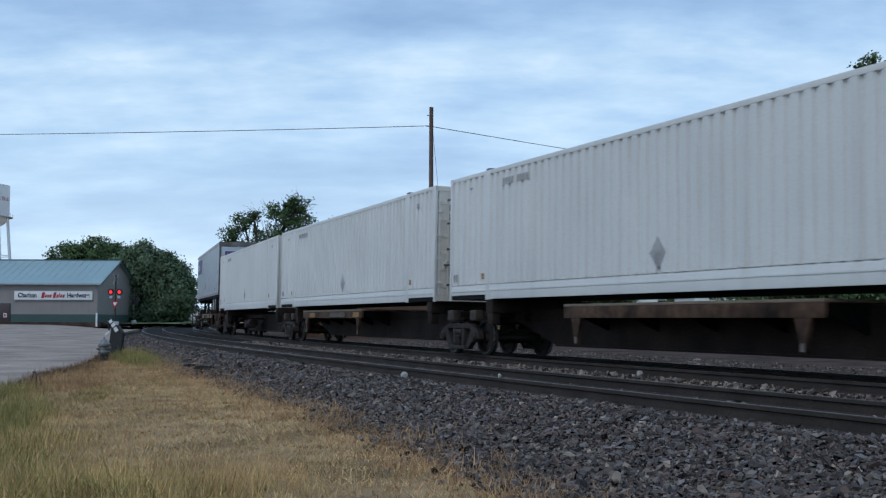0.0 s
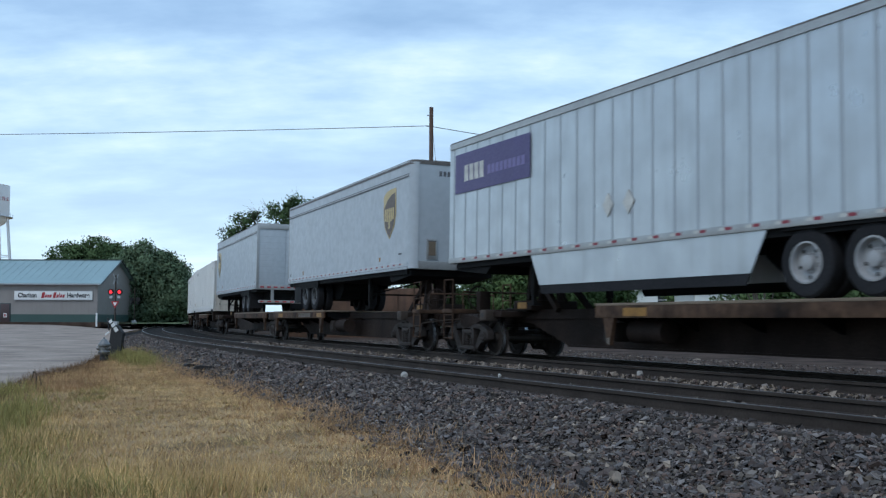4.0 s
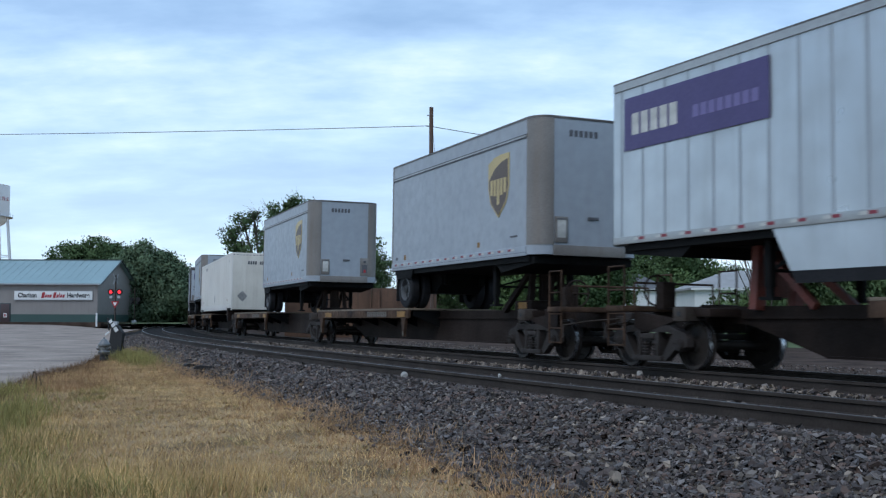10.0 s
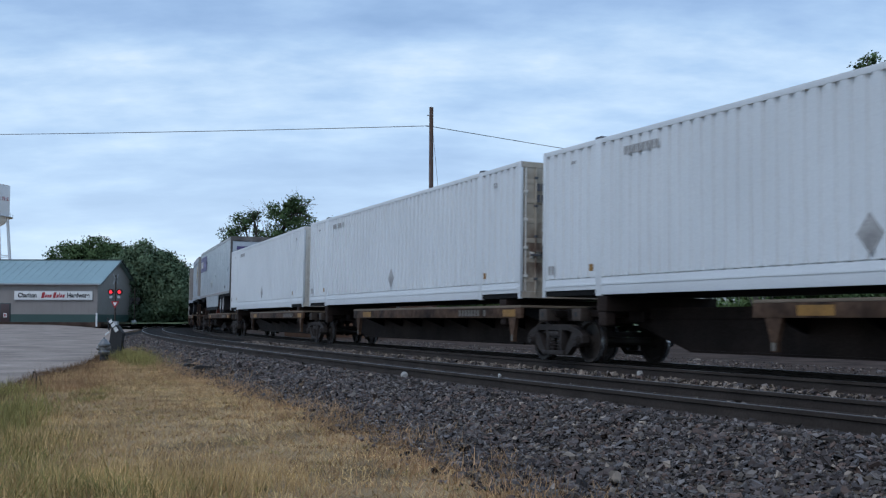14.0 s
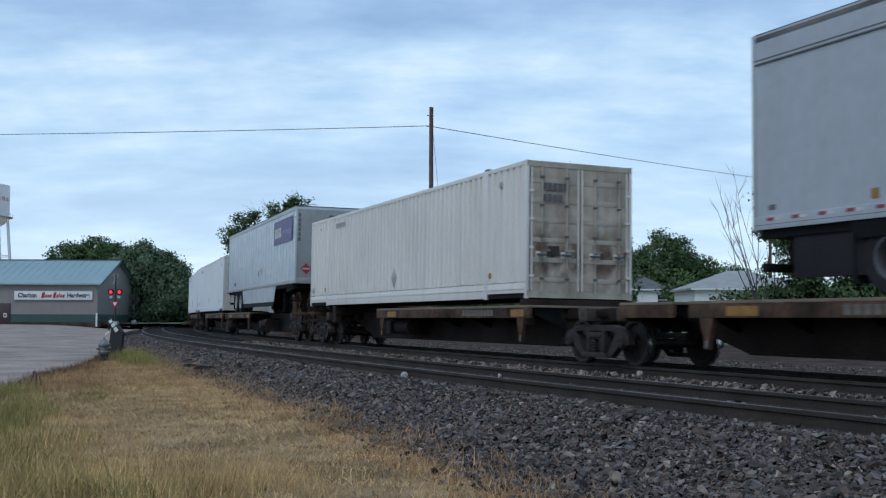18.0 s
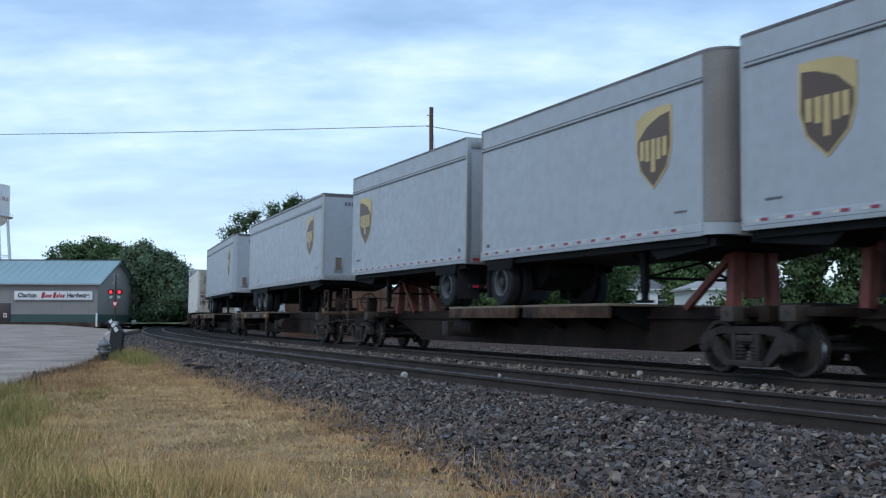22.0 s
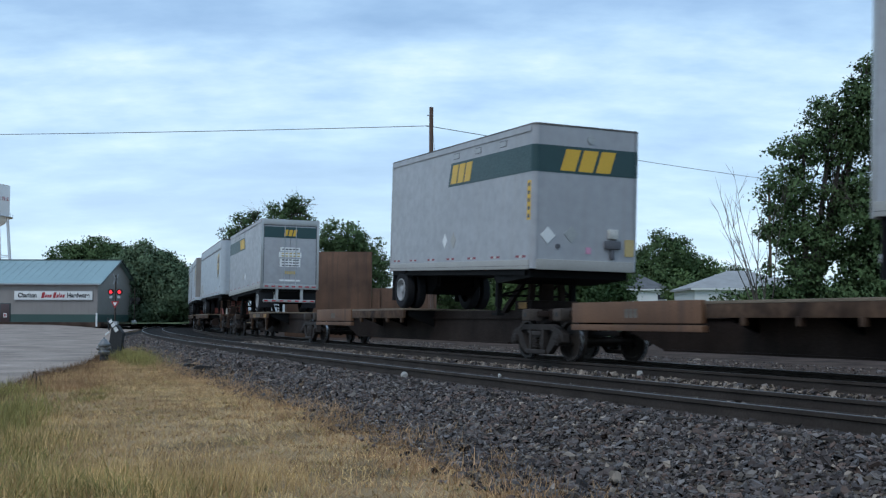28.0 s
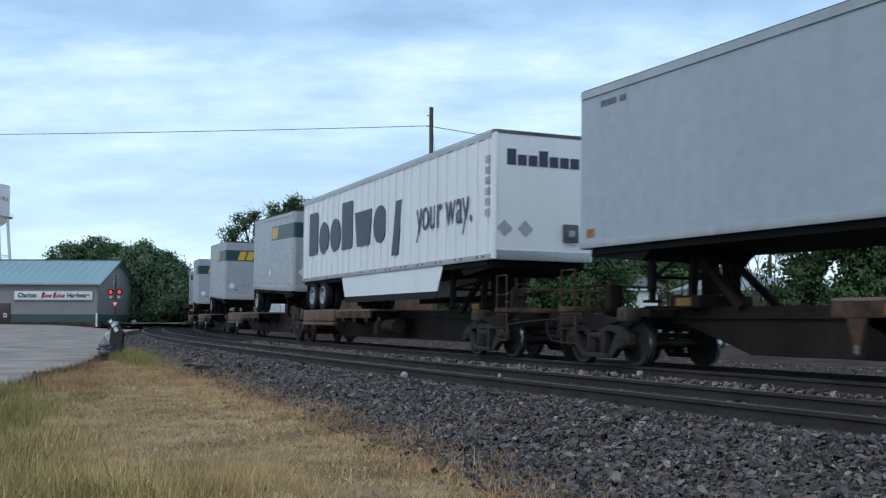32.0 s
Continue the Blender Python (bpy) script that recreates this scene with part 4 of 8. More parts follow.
def build_shop():
    base = 0.40
    x0, x1, y0, y1 = -74.0, -39.9, 122.0, 136.0
    shop = gable_house("shop_building", "long grey metal-sided shop with a pale teal roof", x0, x1, y0, y1, base, 4.95, 7.85, "siding", "roof", "x", 0.45, "building")
    w, d = (x1 - x0) / 2, (y1 - y0) / 2
    # green wainscot, front and gable
    bm = bmesh.new()
    bx(bm, -w - 0.03, w + 0.03, -d - 0.03, d + 0.03, 0.0, 0.92)
    part("wainscot", bm, "wainscot", shop, "dark green metal wainscot")
    # ribs of the siding
    rib = cached("siding_rib", lambda: bx(bmesh.new(), 0, 0.03, -0.008, 0, 0.92, 4.5), "siding")
    for k in range(int(2 * w / 0.9)):
        part("siding_rib", rib, "siding", shop, loc=(-w + 0.4 + k * 0.9, -d, 0))
    for k in range(int(2 * d / 0.9)):
        y = -d + 0.4 + k * 0.9
        part("siding_rib", bx(bmesh.new(), w, w + 0.008, y, y + 0.03, 0.92, 4.45 + 2.7 * (1 - abs(y) / d)), "siding", shop)
    seam = cached("roof_seam", lambda: beam(bmesh.new(), (0, -d - 0.45, 4.505), (0, -0.05, 7.595), 0.022, 0.02), "roof")
    for k in range(int(2 * (w + 0.4) / 0.9)):
        part("roof_seam", seam, "roof", shop, loc=(-w - 0.4 + k * 0.9, 0, 0))
    bm = bmesh.new()
    for sgn in (-1, 1):
        beam(bm, (w + 0.47, sgn * (d + 0.45), 4.43), (w + 0.47, 0, 7.52), 0.26, 0.06)
    part("barge_board", bm, "trim_dark", shop, "dark trim along the gable")
    bm = bmesh.new()
    bx(bm, -w - 0.4, w + 0.4, -d - 0.53, -d - 0.45, 4.34, 4.46)
    part("gutter", bm, "galvanised", shop, "pale eaves trim")
    bm = bmesh.new()
    bx(bm, -w - 0.45, w + 0.45, -0.15, 0.15, 7.56, 7.66)
    part("ridge_cap", bm, "trim_dark", shop)
    bm = bmesh.new()
    bx(bm, w - 0.16, w - 0.05, -d - 0.10, -d - 0.03, 0.0, 4.3, 0.02)
    part("downspout", bm, "siding", shop, "grey downspout at the corner")
    # sign
    sign = thing("shop_sign", "long white shop sign with dark and red lettering", "sign", at=Matrix.Translation((0, 0, 0)))
    sx0, sx1, sz0, sz1 = (27 - 784) / 1864.3 * 122, (165 - 784) / 1864.3 * 122, 3.02, 3.98
    bm = bmesh.new()
    bx(bm, sx0, sx1, 121.82, 121.965, sz0, sz1, 0.02)
    part("sign_board", bm, "sign_white", sign)
    bm = bmesh.new()
    for a, b, c, e in ((sx0 - 0.05, sx1 + 0.05, sz1, sz1 + 0.06), (sx0 - 0.05, sx1 + 0.05, sz0 - 0.06, sz0)):
        bx(bm, a, b, 121.80, 121.965, c, e)
    part("sign_frame", bm, "galvanised", sign)
    for text, cx, wd in (("Chariton", sx0 + 1.52, 2.15), ("Hardware", sx1 - 1.62, 2.6)):
        me = lettering(text, 0.74, "lamp_black", bold=0.022)
        part("lettering", me, "lamp_black", sign, "bold dark lettering", Matrix.Translation((cx, 121.80, 3.28)) @ Matrix.Rotation(radians(90), 4, "X") @ Matrix.Diagonal((wd / (max(v.co.x for v in me.vertices) - min(v.co.x for v in me.vertices)), 1, 1, 1)))
    bm = bmesh.new()
    cx = (sx0 + sx1) / 2 - 0.05
    for k, (a, b, z0, z1) in enumerate(((-1.35, -1.0, 3.2, 3.85), (-0.95, -0.75, 3.25, 3.6), (-0.7, -0.5, 3.25, 3.6), (-0.45, -0.2, 3.25, 3.6), (0.0, 0.3, 3.2, 3.85), (0.36, 0.6, 3.25, 3.6), (0.66, 0.74, 3.25, 3.85), (0.8, 1.0, 3.25, 3.6), (1.06, 1.3, 3.25, 3.6))):
        prism(bm, [(cx + a, z0), (cx + b, z0), (cx + b + 0.12, z1), (cx + a + 0.12, z1)], 121.80, 121.816)
    part("red_mark", bm, "red", sign, "red slanted mark")
    # door
    door = thing("door", "dark brown shop door with a small notice", "door", at=Matrix.Translation(((11 - 784) / 1864.3 * 122, 121.93, base)))
    bm = bmesh.new()
    bx(bm, -0.62, 0.62, -0.02, 0.05, 0.0, 2.2, 0.01)
    part("door_frame", bm, "trim_dark", door)
    bm = bmesh.new()
    bx(bm, -0.5, 0.5, -0.06, -0.02, 0.02, 2.1, 0.01)
    part("door_leaf", bm, "door_brown", door)
    bm = bmesh.new()
    bx(bm, -0.14, 0.22, -0.075, -0.06, 0.55, 1.05)
    part("notice", bm, "sign_white", door, "small white notice")
    bm = bmesh.new()
    bx(bm, -0.06, 0.14, -0.082, -0.075, 0.65, 0.95)
    part("notice_mark", bm, "red", door)
    # kerb strip in front
    bm = bmesh.new()
    bx(bm, -75, -38.5, 118.8, 138.0, -0.1, 0.42, 0.02)
    solid("pavement_2", bm, "far_gravel", "pale concrete walk before the shop", "pavement", kind="structure")


def window_part(root, x, z, w, h, y):
    bm = bmesh.new()
    bx(bm, x - w / 2 - 0.08, x + w / 2 + 0.08, y - 0.05, y, z - 0.08, z + h + 0.08)
    fr = part("window", bm, "house_white", root)
    bm = bmesh.new()
    bx(bm, x - w / 2, x + w / 2, y - 0.065, y - 0.05, z, z + h)
    part("pane", bm, "glass", fr, "dark window pane")
    bm = bmesh.new()
    bx(bm, x - w / 2, x + w / 2, y - 0.08, y - 0.065, z + h / 2 - 0.025, z + h / 2 + 0.025)
    part("sash_bar", bm, "house_white", fr)


def hip_house(name, label, x0, x1, y0, y1, base, eave, ridge, wall_mat, roof_mat, over=0.4, category="house"):
    """Box walls under a roof that slopes up from all four sides; returns the thing."""
    root = thing(name, label, category, at=Matrix.Translation(((x0 + x1) / 2, (y0 + y1) / 2, base)))
    w, d = (x1 - x0) / 2, (y1 - y0) / 2
    h, r = eave - base, ridge - base
    part("wall", bx(bmesh.new(), -w, w, -d, d, 0, h), wall_mat, root)
    bm = bmesh.new()
    W, Dp, run = w + over, d + over, d + over
    lo = [bm.verts.new(q) for q in ((-W, -Dp, h - 0.02), (W, -Dp, h - 0.02), (W, Dp, h - 0.02), (-W, Dp, h - 0.02))]
    up = [bm.verts.new((v.co.x, v.co.y, h + 0.14)) for v in lo]
    top = [bm.verts.new((-W + run, 0, r)), bm.verts.new((W - run, 0, r))]
    fs = [bm.faces.new(lo[::-1])]
    for i in range(4):
        fs.append(bm.faces.new((lo[i], lo[(i + 1) % 4], up[(i + 1) % 4], up[i])))
    fs += [bm.faces.new((up[0], up[1], top[1], top[0])), bm.faces.new((up[1], up[2], top[1])), bm.faces.new((up[2], up[3], top[0], top[1])), bm.faces.new((up[3], up[0], top[0]))]
    bmesh.ops.recalc_face_normals(bm, faces=fs)
    part("roof", bm, roof_mat, root)
    bm = bmesh.new()
    bx(bm, -W - 0.02, W + 0.02, -Dp - 0.03, -Dp, h - 0.04, h + 0.12)
    part("fascia", bm, "house_white", root, "white eaves board")
    return root


def build_houses():
    D = 110.0
    h = hip_house("house", "small white house with a hipped grey shingle roof", (1040 - 784) / 1864.3 * D, (1180 - 784) / 1864.3 * D, D, D + 5, 0.45, 3.95, 5.75, "house_white", "shingle", 0.35)
    for px in (1098, 1170):
        window_part(h, (px - 1110) / 1864.3 * D, 1.9, 0.75, 1.15, -2.5)
    D = 85.0
    g = hip_house("garage", "white garage with a pale hipped shingle roof", (1229 - 784) / 1864.3 * D, (1430 - 784) / 1864.3 * D, D, D + 7.4, 0.0, 3.3, 5.0, "house_white", "shingle_pale", 0.32, "garage")
    bm = bmesh.new()
    bx(bm, -1.1, 1.1, -3.76, -3.7, 0.1, 2.2, 0.01)
    part("garage_door", bm, "bar_white", g, "plain pale garage door")
    D = 172.0
    hip_house("house", "small pale house far beyond the crossing", (308 - 784) / 1864.3 * D, (352 - 784) / 1864.3 * D, D, D + 4, 0.2, 2.2, 3.2, "house_white", "shingle_pale", 0.3)
    # rusted bunker behind the line
    D = 72.0
    b = thing("storage_bunker", "rust-brown steel storage bunker with one tall wall", "bunker", at=Matrix.Translation((0, D, -0.4)))
    xl, xm, xr = (505 - 784) / 1864.3 * D, (658 - 784) / 1864.3 * D, (772 - 784) / 1864.3 * D
    bm = bmesh.new()
    bx(bm, xl, xm, 0, 0.25, 0, 5.85, 0.02)
    for x in (xl + 0.06, xm - 0.06):
        bx(bm, x - 0.06, x + 0.06, -0.06, 0.0, 0, 5.7)
    part("tall_wall", bm, "rust", b, "tall rust-brown plate wall")
    bm = bmesh.new()
    bx(bm, xm + 0.02, xr, 0.02, 0.27, 0, 3.35, 0.02)
    for k in range(4):
        x = xm + 0.5 + k * (xr - xm - 0.8) / 3
        bx(bm, x - 0.06, x + 0.06, -0.12, 0.02, 0, 3.3)
    part("low_wall", bm, "rust", b)
    bm = bmesh.new()
    bx(bm, xl, xl + 0.25, 0.27, 5.0, 0, 3.3, 0.02)
    bx(bm, xr - 0.25, xr, 0.29, 5.0, 0, 3.3, 0.02)
    part("side_wall", bm, "rust", b)


def build_tower():
    D = 300.0
    x, y = (-38.5 - 784) / 1864.3 * D, D
    t = thing("water_tower", "white water tower on slender legs", "water tower", at=Matrix.Translation((x, y, 0.4)))
    R = (12 + 36) / 1864.3 * D
    zb, zt = 0.44 + (565.7 - 385) / 1864.3 * D, 0.44 + (565.7 - 330) / 1864.3 * D
    bm = bmesh.new()
    lathe(bm, [(1.0, zb - 4.2), (R * 0.55, zb - 3.4), (R * 0.86, zb - 1.8), (R, zb), (R, zt), (R * 1.01, zt + 0.05), (R * 0.6, zt + 0.75), (0.4, zt + 1.2)], n=36)
    part("tank", bm, "tower", t)
    bm = bmesh.new()
    lathe(bm, [(R + 0.1, zb - 0.25), (R + 0.95, zb - 0.25), (R + 0.95, zb - 0.05), (R + 0.1, zb - 0.05)], n=36)
    part("walkway", bm, "galvanised", t)
    for k in range(36):
        a = 2 * math.pi * k / 36
        if k % 3 == 0:
            bm = bmesh.new()
            rod(bm, ((R + 0.9) * math.cos(a), (R + 0.9) * math.sin(a), zb - 0.05), ((R + 0.9) * math.cos(a), (R + 0.9) * math.sin(a), zb + 1.1), 0.05, 6)
            part("rail_post", bm, "galvanised", t)
    for k in range(10):
        a = 2 * math.pi * k / 10
        bm = bmesh.new()
        rod(bm, (R * 1.30 * math.cos(a), R * 1.30 * math.sin(a), -0.4), (R * 0.98 * math.cos(a), R * 0.98 * math.sin(a), zb), 0.30, 8, 0.24)
        part("leg", bm, "tower", t)
    bm = bmesh.new()
    for z in (zb * 0.33, zb * 0.62):
        f = 1.30 - 0.32 * z / zb
        for k in range(10):
            a, b = 2 * math.pi * k / 10, 2 * math.pi * (k + 1) / 10
            rod(bm, (R * f * math.cos(a), R * f * math.sin(a), z), (R * f * math.cos(b), R * f * math.sin(b), z), 0.1, 6)
    part("bracing", bm, "tower", t)
    bm = bmesh.new()
    rod(bm, (0, 0, -0.4), (0, 0, zb - 4), 0.8, 12)
    part("riser", bm, "tower", t)
    bm = bmesh.new()
    for k in range(5):
        a = radians(-62 + k * 14)
        c, s = math.cos(a), math.sin(a)
        for j in range(2):
            q = a + radians(1.6 + j * 5)
            rod(bm, ((R + 0.02) * math.cos(q), (R + 0.02) * math.sin(q), zb + 4.4), ((R + 0.02) * math.cos(q), (R + 0.02) * math.sin(q), zb + 5.5), 0.13, 5)
    part("painted_marks", bm, "red", t, "red painted bars round the tank")


def build_pole():
    x, y = (762.5 - 784) / 1864.3 * 65, 65.0
    p = thing("utility_pole", "weathered brown wooden utility pole", "utility pole", at=Matrix.Translation((x, y, -0.45)))
    bm = bmesh.new()
    rod(bm, (0, 0, -0.2), (0.0, 0, 14.5), 0.17, 12, 0.125)
    part("shaft", bm, "pole", p)
    bm = bmesh.new()
    rod(bm, (-0.12, -0.1, 13.28), (-0.32, -0.1, 13.32), 0.045, 8)
    rod(bm, (-0.14, 0.05, 14.0), (-0.26, 0.05, 14.0), 0.04, 8)
    part("insulator", bm, "galvanised", p)
    bm = bmesh.new()
    rod(bm, (0.11, -0.08, 12.9), (0.55, -0.08, 8.2), 0.012, 5)
    part("guy_wire", bm, "wire", p)
    bm = bmesh.new()
    rod(bm, (0.0, -0.165, 0), (0.0, -0.135, 12.8), 0.012, 5)
    part("ground_wire", bm, "wire", p)

    def span(a, b, sag, name, label, r=0.024):
        P = np.empty((25, 7, 3))
        for k in range(25):
            t = k / 24
            q = Vector(a).lerp(Vector(b), t)
            q.z -= sag * 4 * t * (1 - t)
            for j in range(7):
                P[k, j] = (q.x, q.y + r * math.cos(j * math.pi / 3), q.z + r * math.sin(j * math.pi / 3))
        tagged(new(name, grid_mesh(name, P, "wire")), label, "cable")

    top = (x - 0.2, y - 0.1, 12.86)
    far = thing("utility_pole", "brown wooden utility pole hidden among trees", "utility pole", at=Matrix.Translation((33.0, 106.0, 0.2)))
    bm = bmesh.new()
    rod(bm, (0, 0, -0.2), (0, 0, 14.95), 0.16, 10, 0.12)
    part("shaft", bm, "pole", far)
    span(top, (33.0, 106.0, 15.1), 0.13, "overhead_cable", "thin overhead cable from the wooden pole")
    left = thing("utility_pole", "brown wooden utility pole beyond the lot", "utility pole", at=Matrix.Translation((-60.0, 75.0, -0.2)))
    bm = bmesh.new()
    rod(bm, (0, 0, -0.2), (0, 0, 14.6), 0.17, 10, 0.125)
    part("shaft", bm, "pole", left)
    span(top, (-60.0, 75.0, 13.9), 0.25, "overhead_cable", "thin overhead cable from the wooden pole", 0.023)


def build_signal():
    def signal(px, D, base, lit, label, turn=0.0):
        x = (px - 784) / 1864.3 * D
        g = thing("crossing_signal", label, "crossing signal", "grade crossing signals", at=Matrix.Translation((x, D, base)) @ Matrix.Rotation(turn, 4, "Z"))
        bm = bmesh.new()
        rod(bm, (0, 0, -0.2), (0, 0, 4.3), 0.062, 12)
        part("mast", bm, "worn_steel", g)
        bm = bmesh.new()
        bx(bm, -0.25, 0.25, -0.25, 0.25, -0.2, 0.35, 0.03)
        part("base_box", bm, "galvanised", g)
        for sgn in (-1, 1) if lit else ():
            bm = bmesh.new()
            beam(bm, (-0.10, -0.42 - 0.02 * (sgn > 0), 3.95 - sgn * 0.42), (0.10, 0.42 - 0.02 * (sgn > 0), 3.95 + sgn * 0.42), 0.02, 0.17)
            part("crossbuck_board", bm, "mark_grey", g, "dull grey crossbuck board")
        bm = bmesh.new()
        rod(bm, (-0.4, -0.02, 2.85), (0.4, -0.02, 2.85), 0.035, 8)
        part("light_arm", bm, "lamp_black", g)
        for sgn in (-1, 1):
            bm = bmesh.new()
            rod(bm, (sgn * 0.36, -0.10, 2.86), (sgn * 0.36, -0.06, 2.86), 0.27, 24)
            disc = part("lamp_backing", bm, "lamp_black", g)
            bm = bmesh.new()
            rod(bm, (sgn * 0.36, -0.17, 2.86), (sgn * 0.36, -0.105, 2.86), 0.15, 20)
            part("lens", bm, "red_lamp" if lit else "red_lens", disc, "glowing red lens" if lit else "dim red lens")
            bm = bmesh.new()
            for k in range(9):
                a, b = math.pi * k / 9, math.pi * (k + 1) / 9
                vs = [bm.verts.new((sgn * 0.36 + 0.19 * math.cos(q), yy, 2.86 + 0.19 * math.sin(q))) for q in (a, b) for yy in (-0.1, -0.36)]
                bm.faces.new((vs[0], vs[1], vs[3], vs[2]))
            bmesh.ops.solidify(bm, geom=bm.faces[:], thickness=0.01)
            part("hood", bm, "lamp_black", disc)
            bm = bmesh.new()
            rod(bm, (sgn * 0.34, -0.22, 2.42), (sgn * 0.34, 0.05, 2.42), 0.13, 12)
            part("side_lamp", bm, "galvanised" if lit else "lamp_black", g)
        if not lit:
            return g
        bm = bmesh.new()
        prism(bm, [(0, 1.45), (0.36, 2.07), (-0.36, 2.07)], -0.10, -0.085)
        yl = part("yield_sign", bm, "red", g, "red and white give-way triangle")
        bm = bmesh.new()
        prism(bm, [(0, 1.66), (0.19, 1.98), (-0.19, 1.98)], -0.108, -0.10)
        part("sign_centre", bm, "sign_white", yl)
        return g

    signal(205, 90.0, 0.25, 1, "railway crossing signal with crossbuck and red lamps")
    g = signal(239, 128.0, 0.3, 0, "far railway crossing signal seen from behind", math.pi)


def build_trackside():
    # hydrant
    D = 32.5
    x = (187 - 784) / 1864.3 * D
    h = thing("fire_hydrant", "weathered silver fire hydrant on a dark stub", "fire hydrant", at=Matrix.Translation((x, D, -0.47)))
    bm = bmesh.new()
    lathe(bm, [(0.14, -0.05), (0.14, 0.10), (0.12, 0.12), (0.12, 0.22)], n=14)
    part("stub", bm, "lamp_black", h, "black lower barrel")
    bm = bmesh.new()
    lathe(bm, [(0.12, 0.20), (0.17, 0.24), (0.18, 0.29), (0.14, 0.34), (0.14, 0.44), (0.19, 0.47), (0.19, 0.52), (0.13, 0.59), (0.09, 0.66), (0.04, 0.69)], n=18)
    part("bonnet", bm, "hydrant", h)
    for sgn in (-1, 1):
        bm = bmesh.new()
        rod(bm, (0, 0, 0.40), (sgn * 0.22, 0, 0.40), 0.06, 10)
        part("outlet_cap", bm, "hydrant", h)
    bm = bmesh.new()
    rod(bm, (0, 0, 0.68), (0, 0, 0.74), 0.03, 5)
    part("operating_nut", bm, "hydrant", h)
    # leaning switch stand
    D = 36.0
    x = (207 - 784) / 1864.3 * D
    s = thing("switch_stand", "leaning black switch stand with white target plates", "switch stand", at=Matrix.Translation((x, D, -0.45)))
    bm = bmesh.new()
    bx(bm, -0.22, 0.22, -0.25, 0.25, 0.0, 0.14, 0.02)
    part("base", bm, "lamp_black", s)
    bm = bmesh.new()
    prism(bm, [(-0.2, 0.12), (0.2, 0.12), (0.27, 0.80), (0.10, 1.06), (-0.10, 1.08), (-0.16, 0.6)], -0.14, 0.14)
    part("housing", bm, "lamp_black", s)
    bm = bmesh.new()
    beam(bm, (-0.16, -0.17, 1.24), (0.10, -0.17, 0.86), 0.02, 0.12)
    part("target_plate", bm, "sign_white", s, "white target plate")
    bm = bmesh.new()
    beam(bm, (-0.30, -0.17, 0.74), (-0.17, -0.17, 0.84), 0.02, 0.05)
    part("target_plate", bm, "sign_white", s, "white target plate")
    bm = bmesh.new()
    for q in (0.28, 0.62):
        beam(bm, (-0.16 + 0.26 * q - 0.05, -0.185, 1.24 - 0.38 * q - 0.04), (-0.16 + 0.26 * q + 0.05, -0.185, 1.24 - 0.38 * q + 0.04), 0.012, 0.035)
    part("plate_stripe", bm, "lamp_black", s, "black stripes across the plate")
    bm = bmesh.new()
    rod(bm, (-0.2, -0.1, 0.9), (-0.25, -0.1, 1.32), 0.025, 8)
    rod(bm, (0.05, 0.0, 0.9), (0.28, 0.05, 0.25), 0.03, 8)
    part("lever", bm, "lamp_black", s)
    # old timbers
    for px, py, ln, rz, z in ((356, 640, 1.0, 38, -0.39), (374, 652, 0.8, 20, -0.38), (338, 648, 0.4, 60, -0.40)):
        D = (0.8375 - z) * 1864.3 / (py - 565.7)
        bm = bmesh.new()
        prism(bm, [(-ln / 2, -0.05), (ln * 0.44, -0.05), (ln / 2, 0.0), (ln * 0.36, 0.045), (-ln * 0.3, 0.055), (-ln * 0.46, 0.02)], -0.06, 0.055)
        solid("old_timber", bm, "scrap", "discarded dark creosoted timber on the ballast edge", "timber", at=Matrix.Translation(((px - 784) / 1864.3 * D, D, z)) @ Matrix.Rotation(radians(rz), 4, "Z") @ Matrix.Rotation(radians(4), 4, "Y"))
    # pale stones along the rails
    for k, (px, py, z, r) in enumerate(((716, 664, -0.13, 0.060), (884, 664, -0.13, 0.032), (1131, 661, -0.12, 0.062), (745, 795, -0.46, 0.03), (1262, 775, -0.30, 0.07), (1085, 840, -0.42, 0.05))):
        D = (0.8375 - z) * 1864.3 / (py - 565.7)
        bm = bmesh.new()
        bmesh.ops.create_icosphere(bm, subdivisions=2, radius=r)
        rng = random.Random(k)
        for v in bm.verts:
            v.co *= rng.uniform(0.75, 1.2)
            v.co.z *= 1.1 if k != 4 else 0.55
        solid("pale_rock", bm, "pale_stone" if k > 3 else "rock", "single pale rock lying by the rail", "rock", at=Matrix.Translation(((px - 784) / 1864.3 * D, D, z)))
    # post in the lot and a stake in the grass
    D = 105.0
    bm = bmesh.new()
    rod(bm, (0, 0, -0.2), (0, 0, 1.15), 0.09, 10)
    solid("bollard", bm, "sign_white", "white steel bollard at the lot's edge", "bollard", at=Matrix.Translation(((172.5 - 784) / 1864.3 * D, D, 0.25)))
    D = 20.0
    st = thing("wire_stake", "bent grey wire stake in the dry grass", "stake", at=Matrix.Translation(((68 - 784) / 1864.3 * D, D, -0.52)))
    bm = bmesh.new()
    rod(bm, (0, 0, -0.05), (0.02, 0, 0.30), 0.012, 6)
    rod(bm, (0.02, 0, 0.30), (-0.04, 0, 0.36), 0.012, 6)
    rod(bm, (-0.04, 0, 0.36), (-0.06, 0, 0.24), 0.012, 6)
    rod(bm, (0.12, 0, -0.05), (0.10, 0, 0.22), 0.012, 6)
    part("wire", bm, "worn_steel", st)


build_shop()
build_houses()
build_tower()
build_pole()
build_signal()
build_trackside()


# ---- the train ----
DECK = 1.13


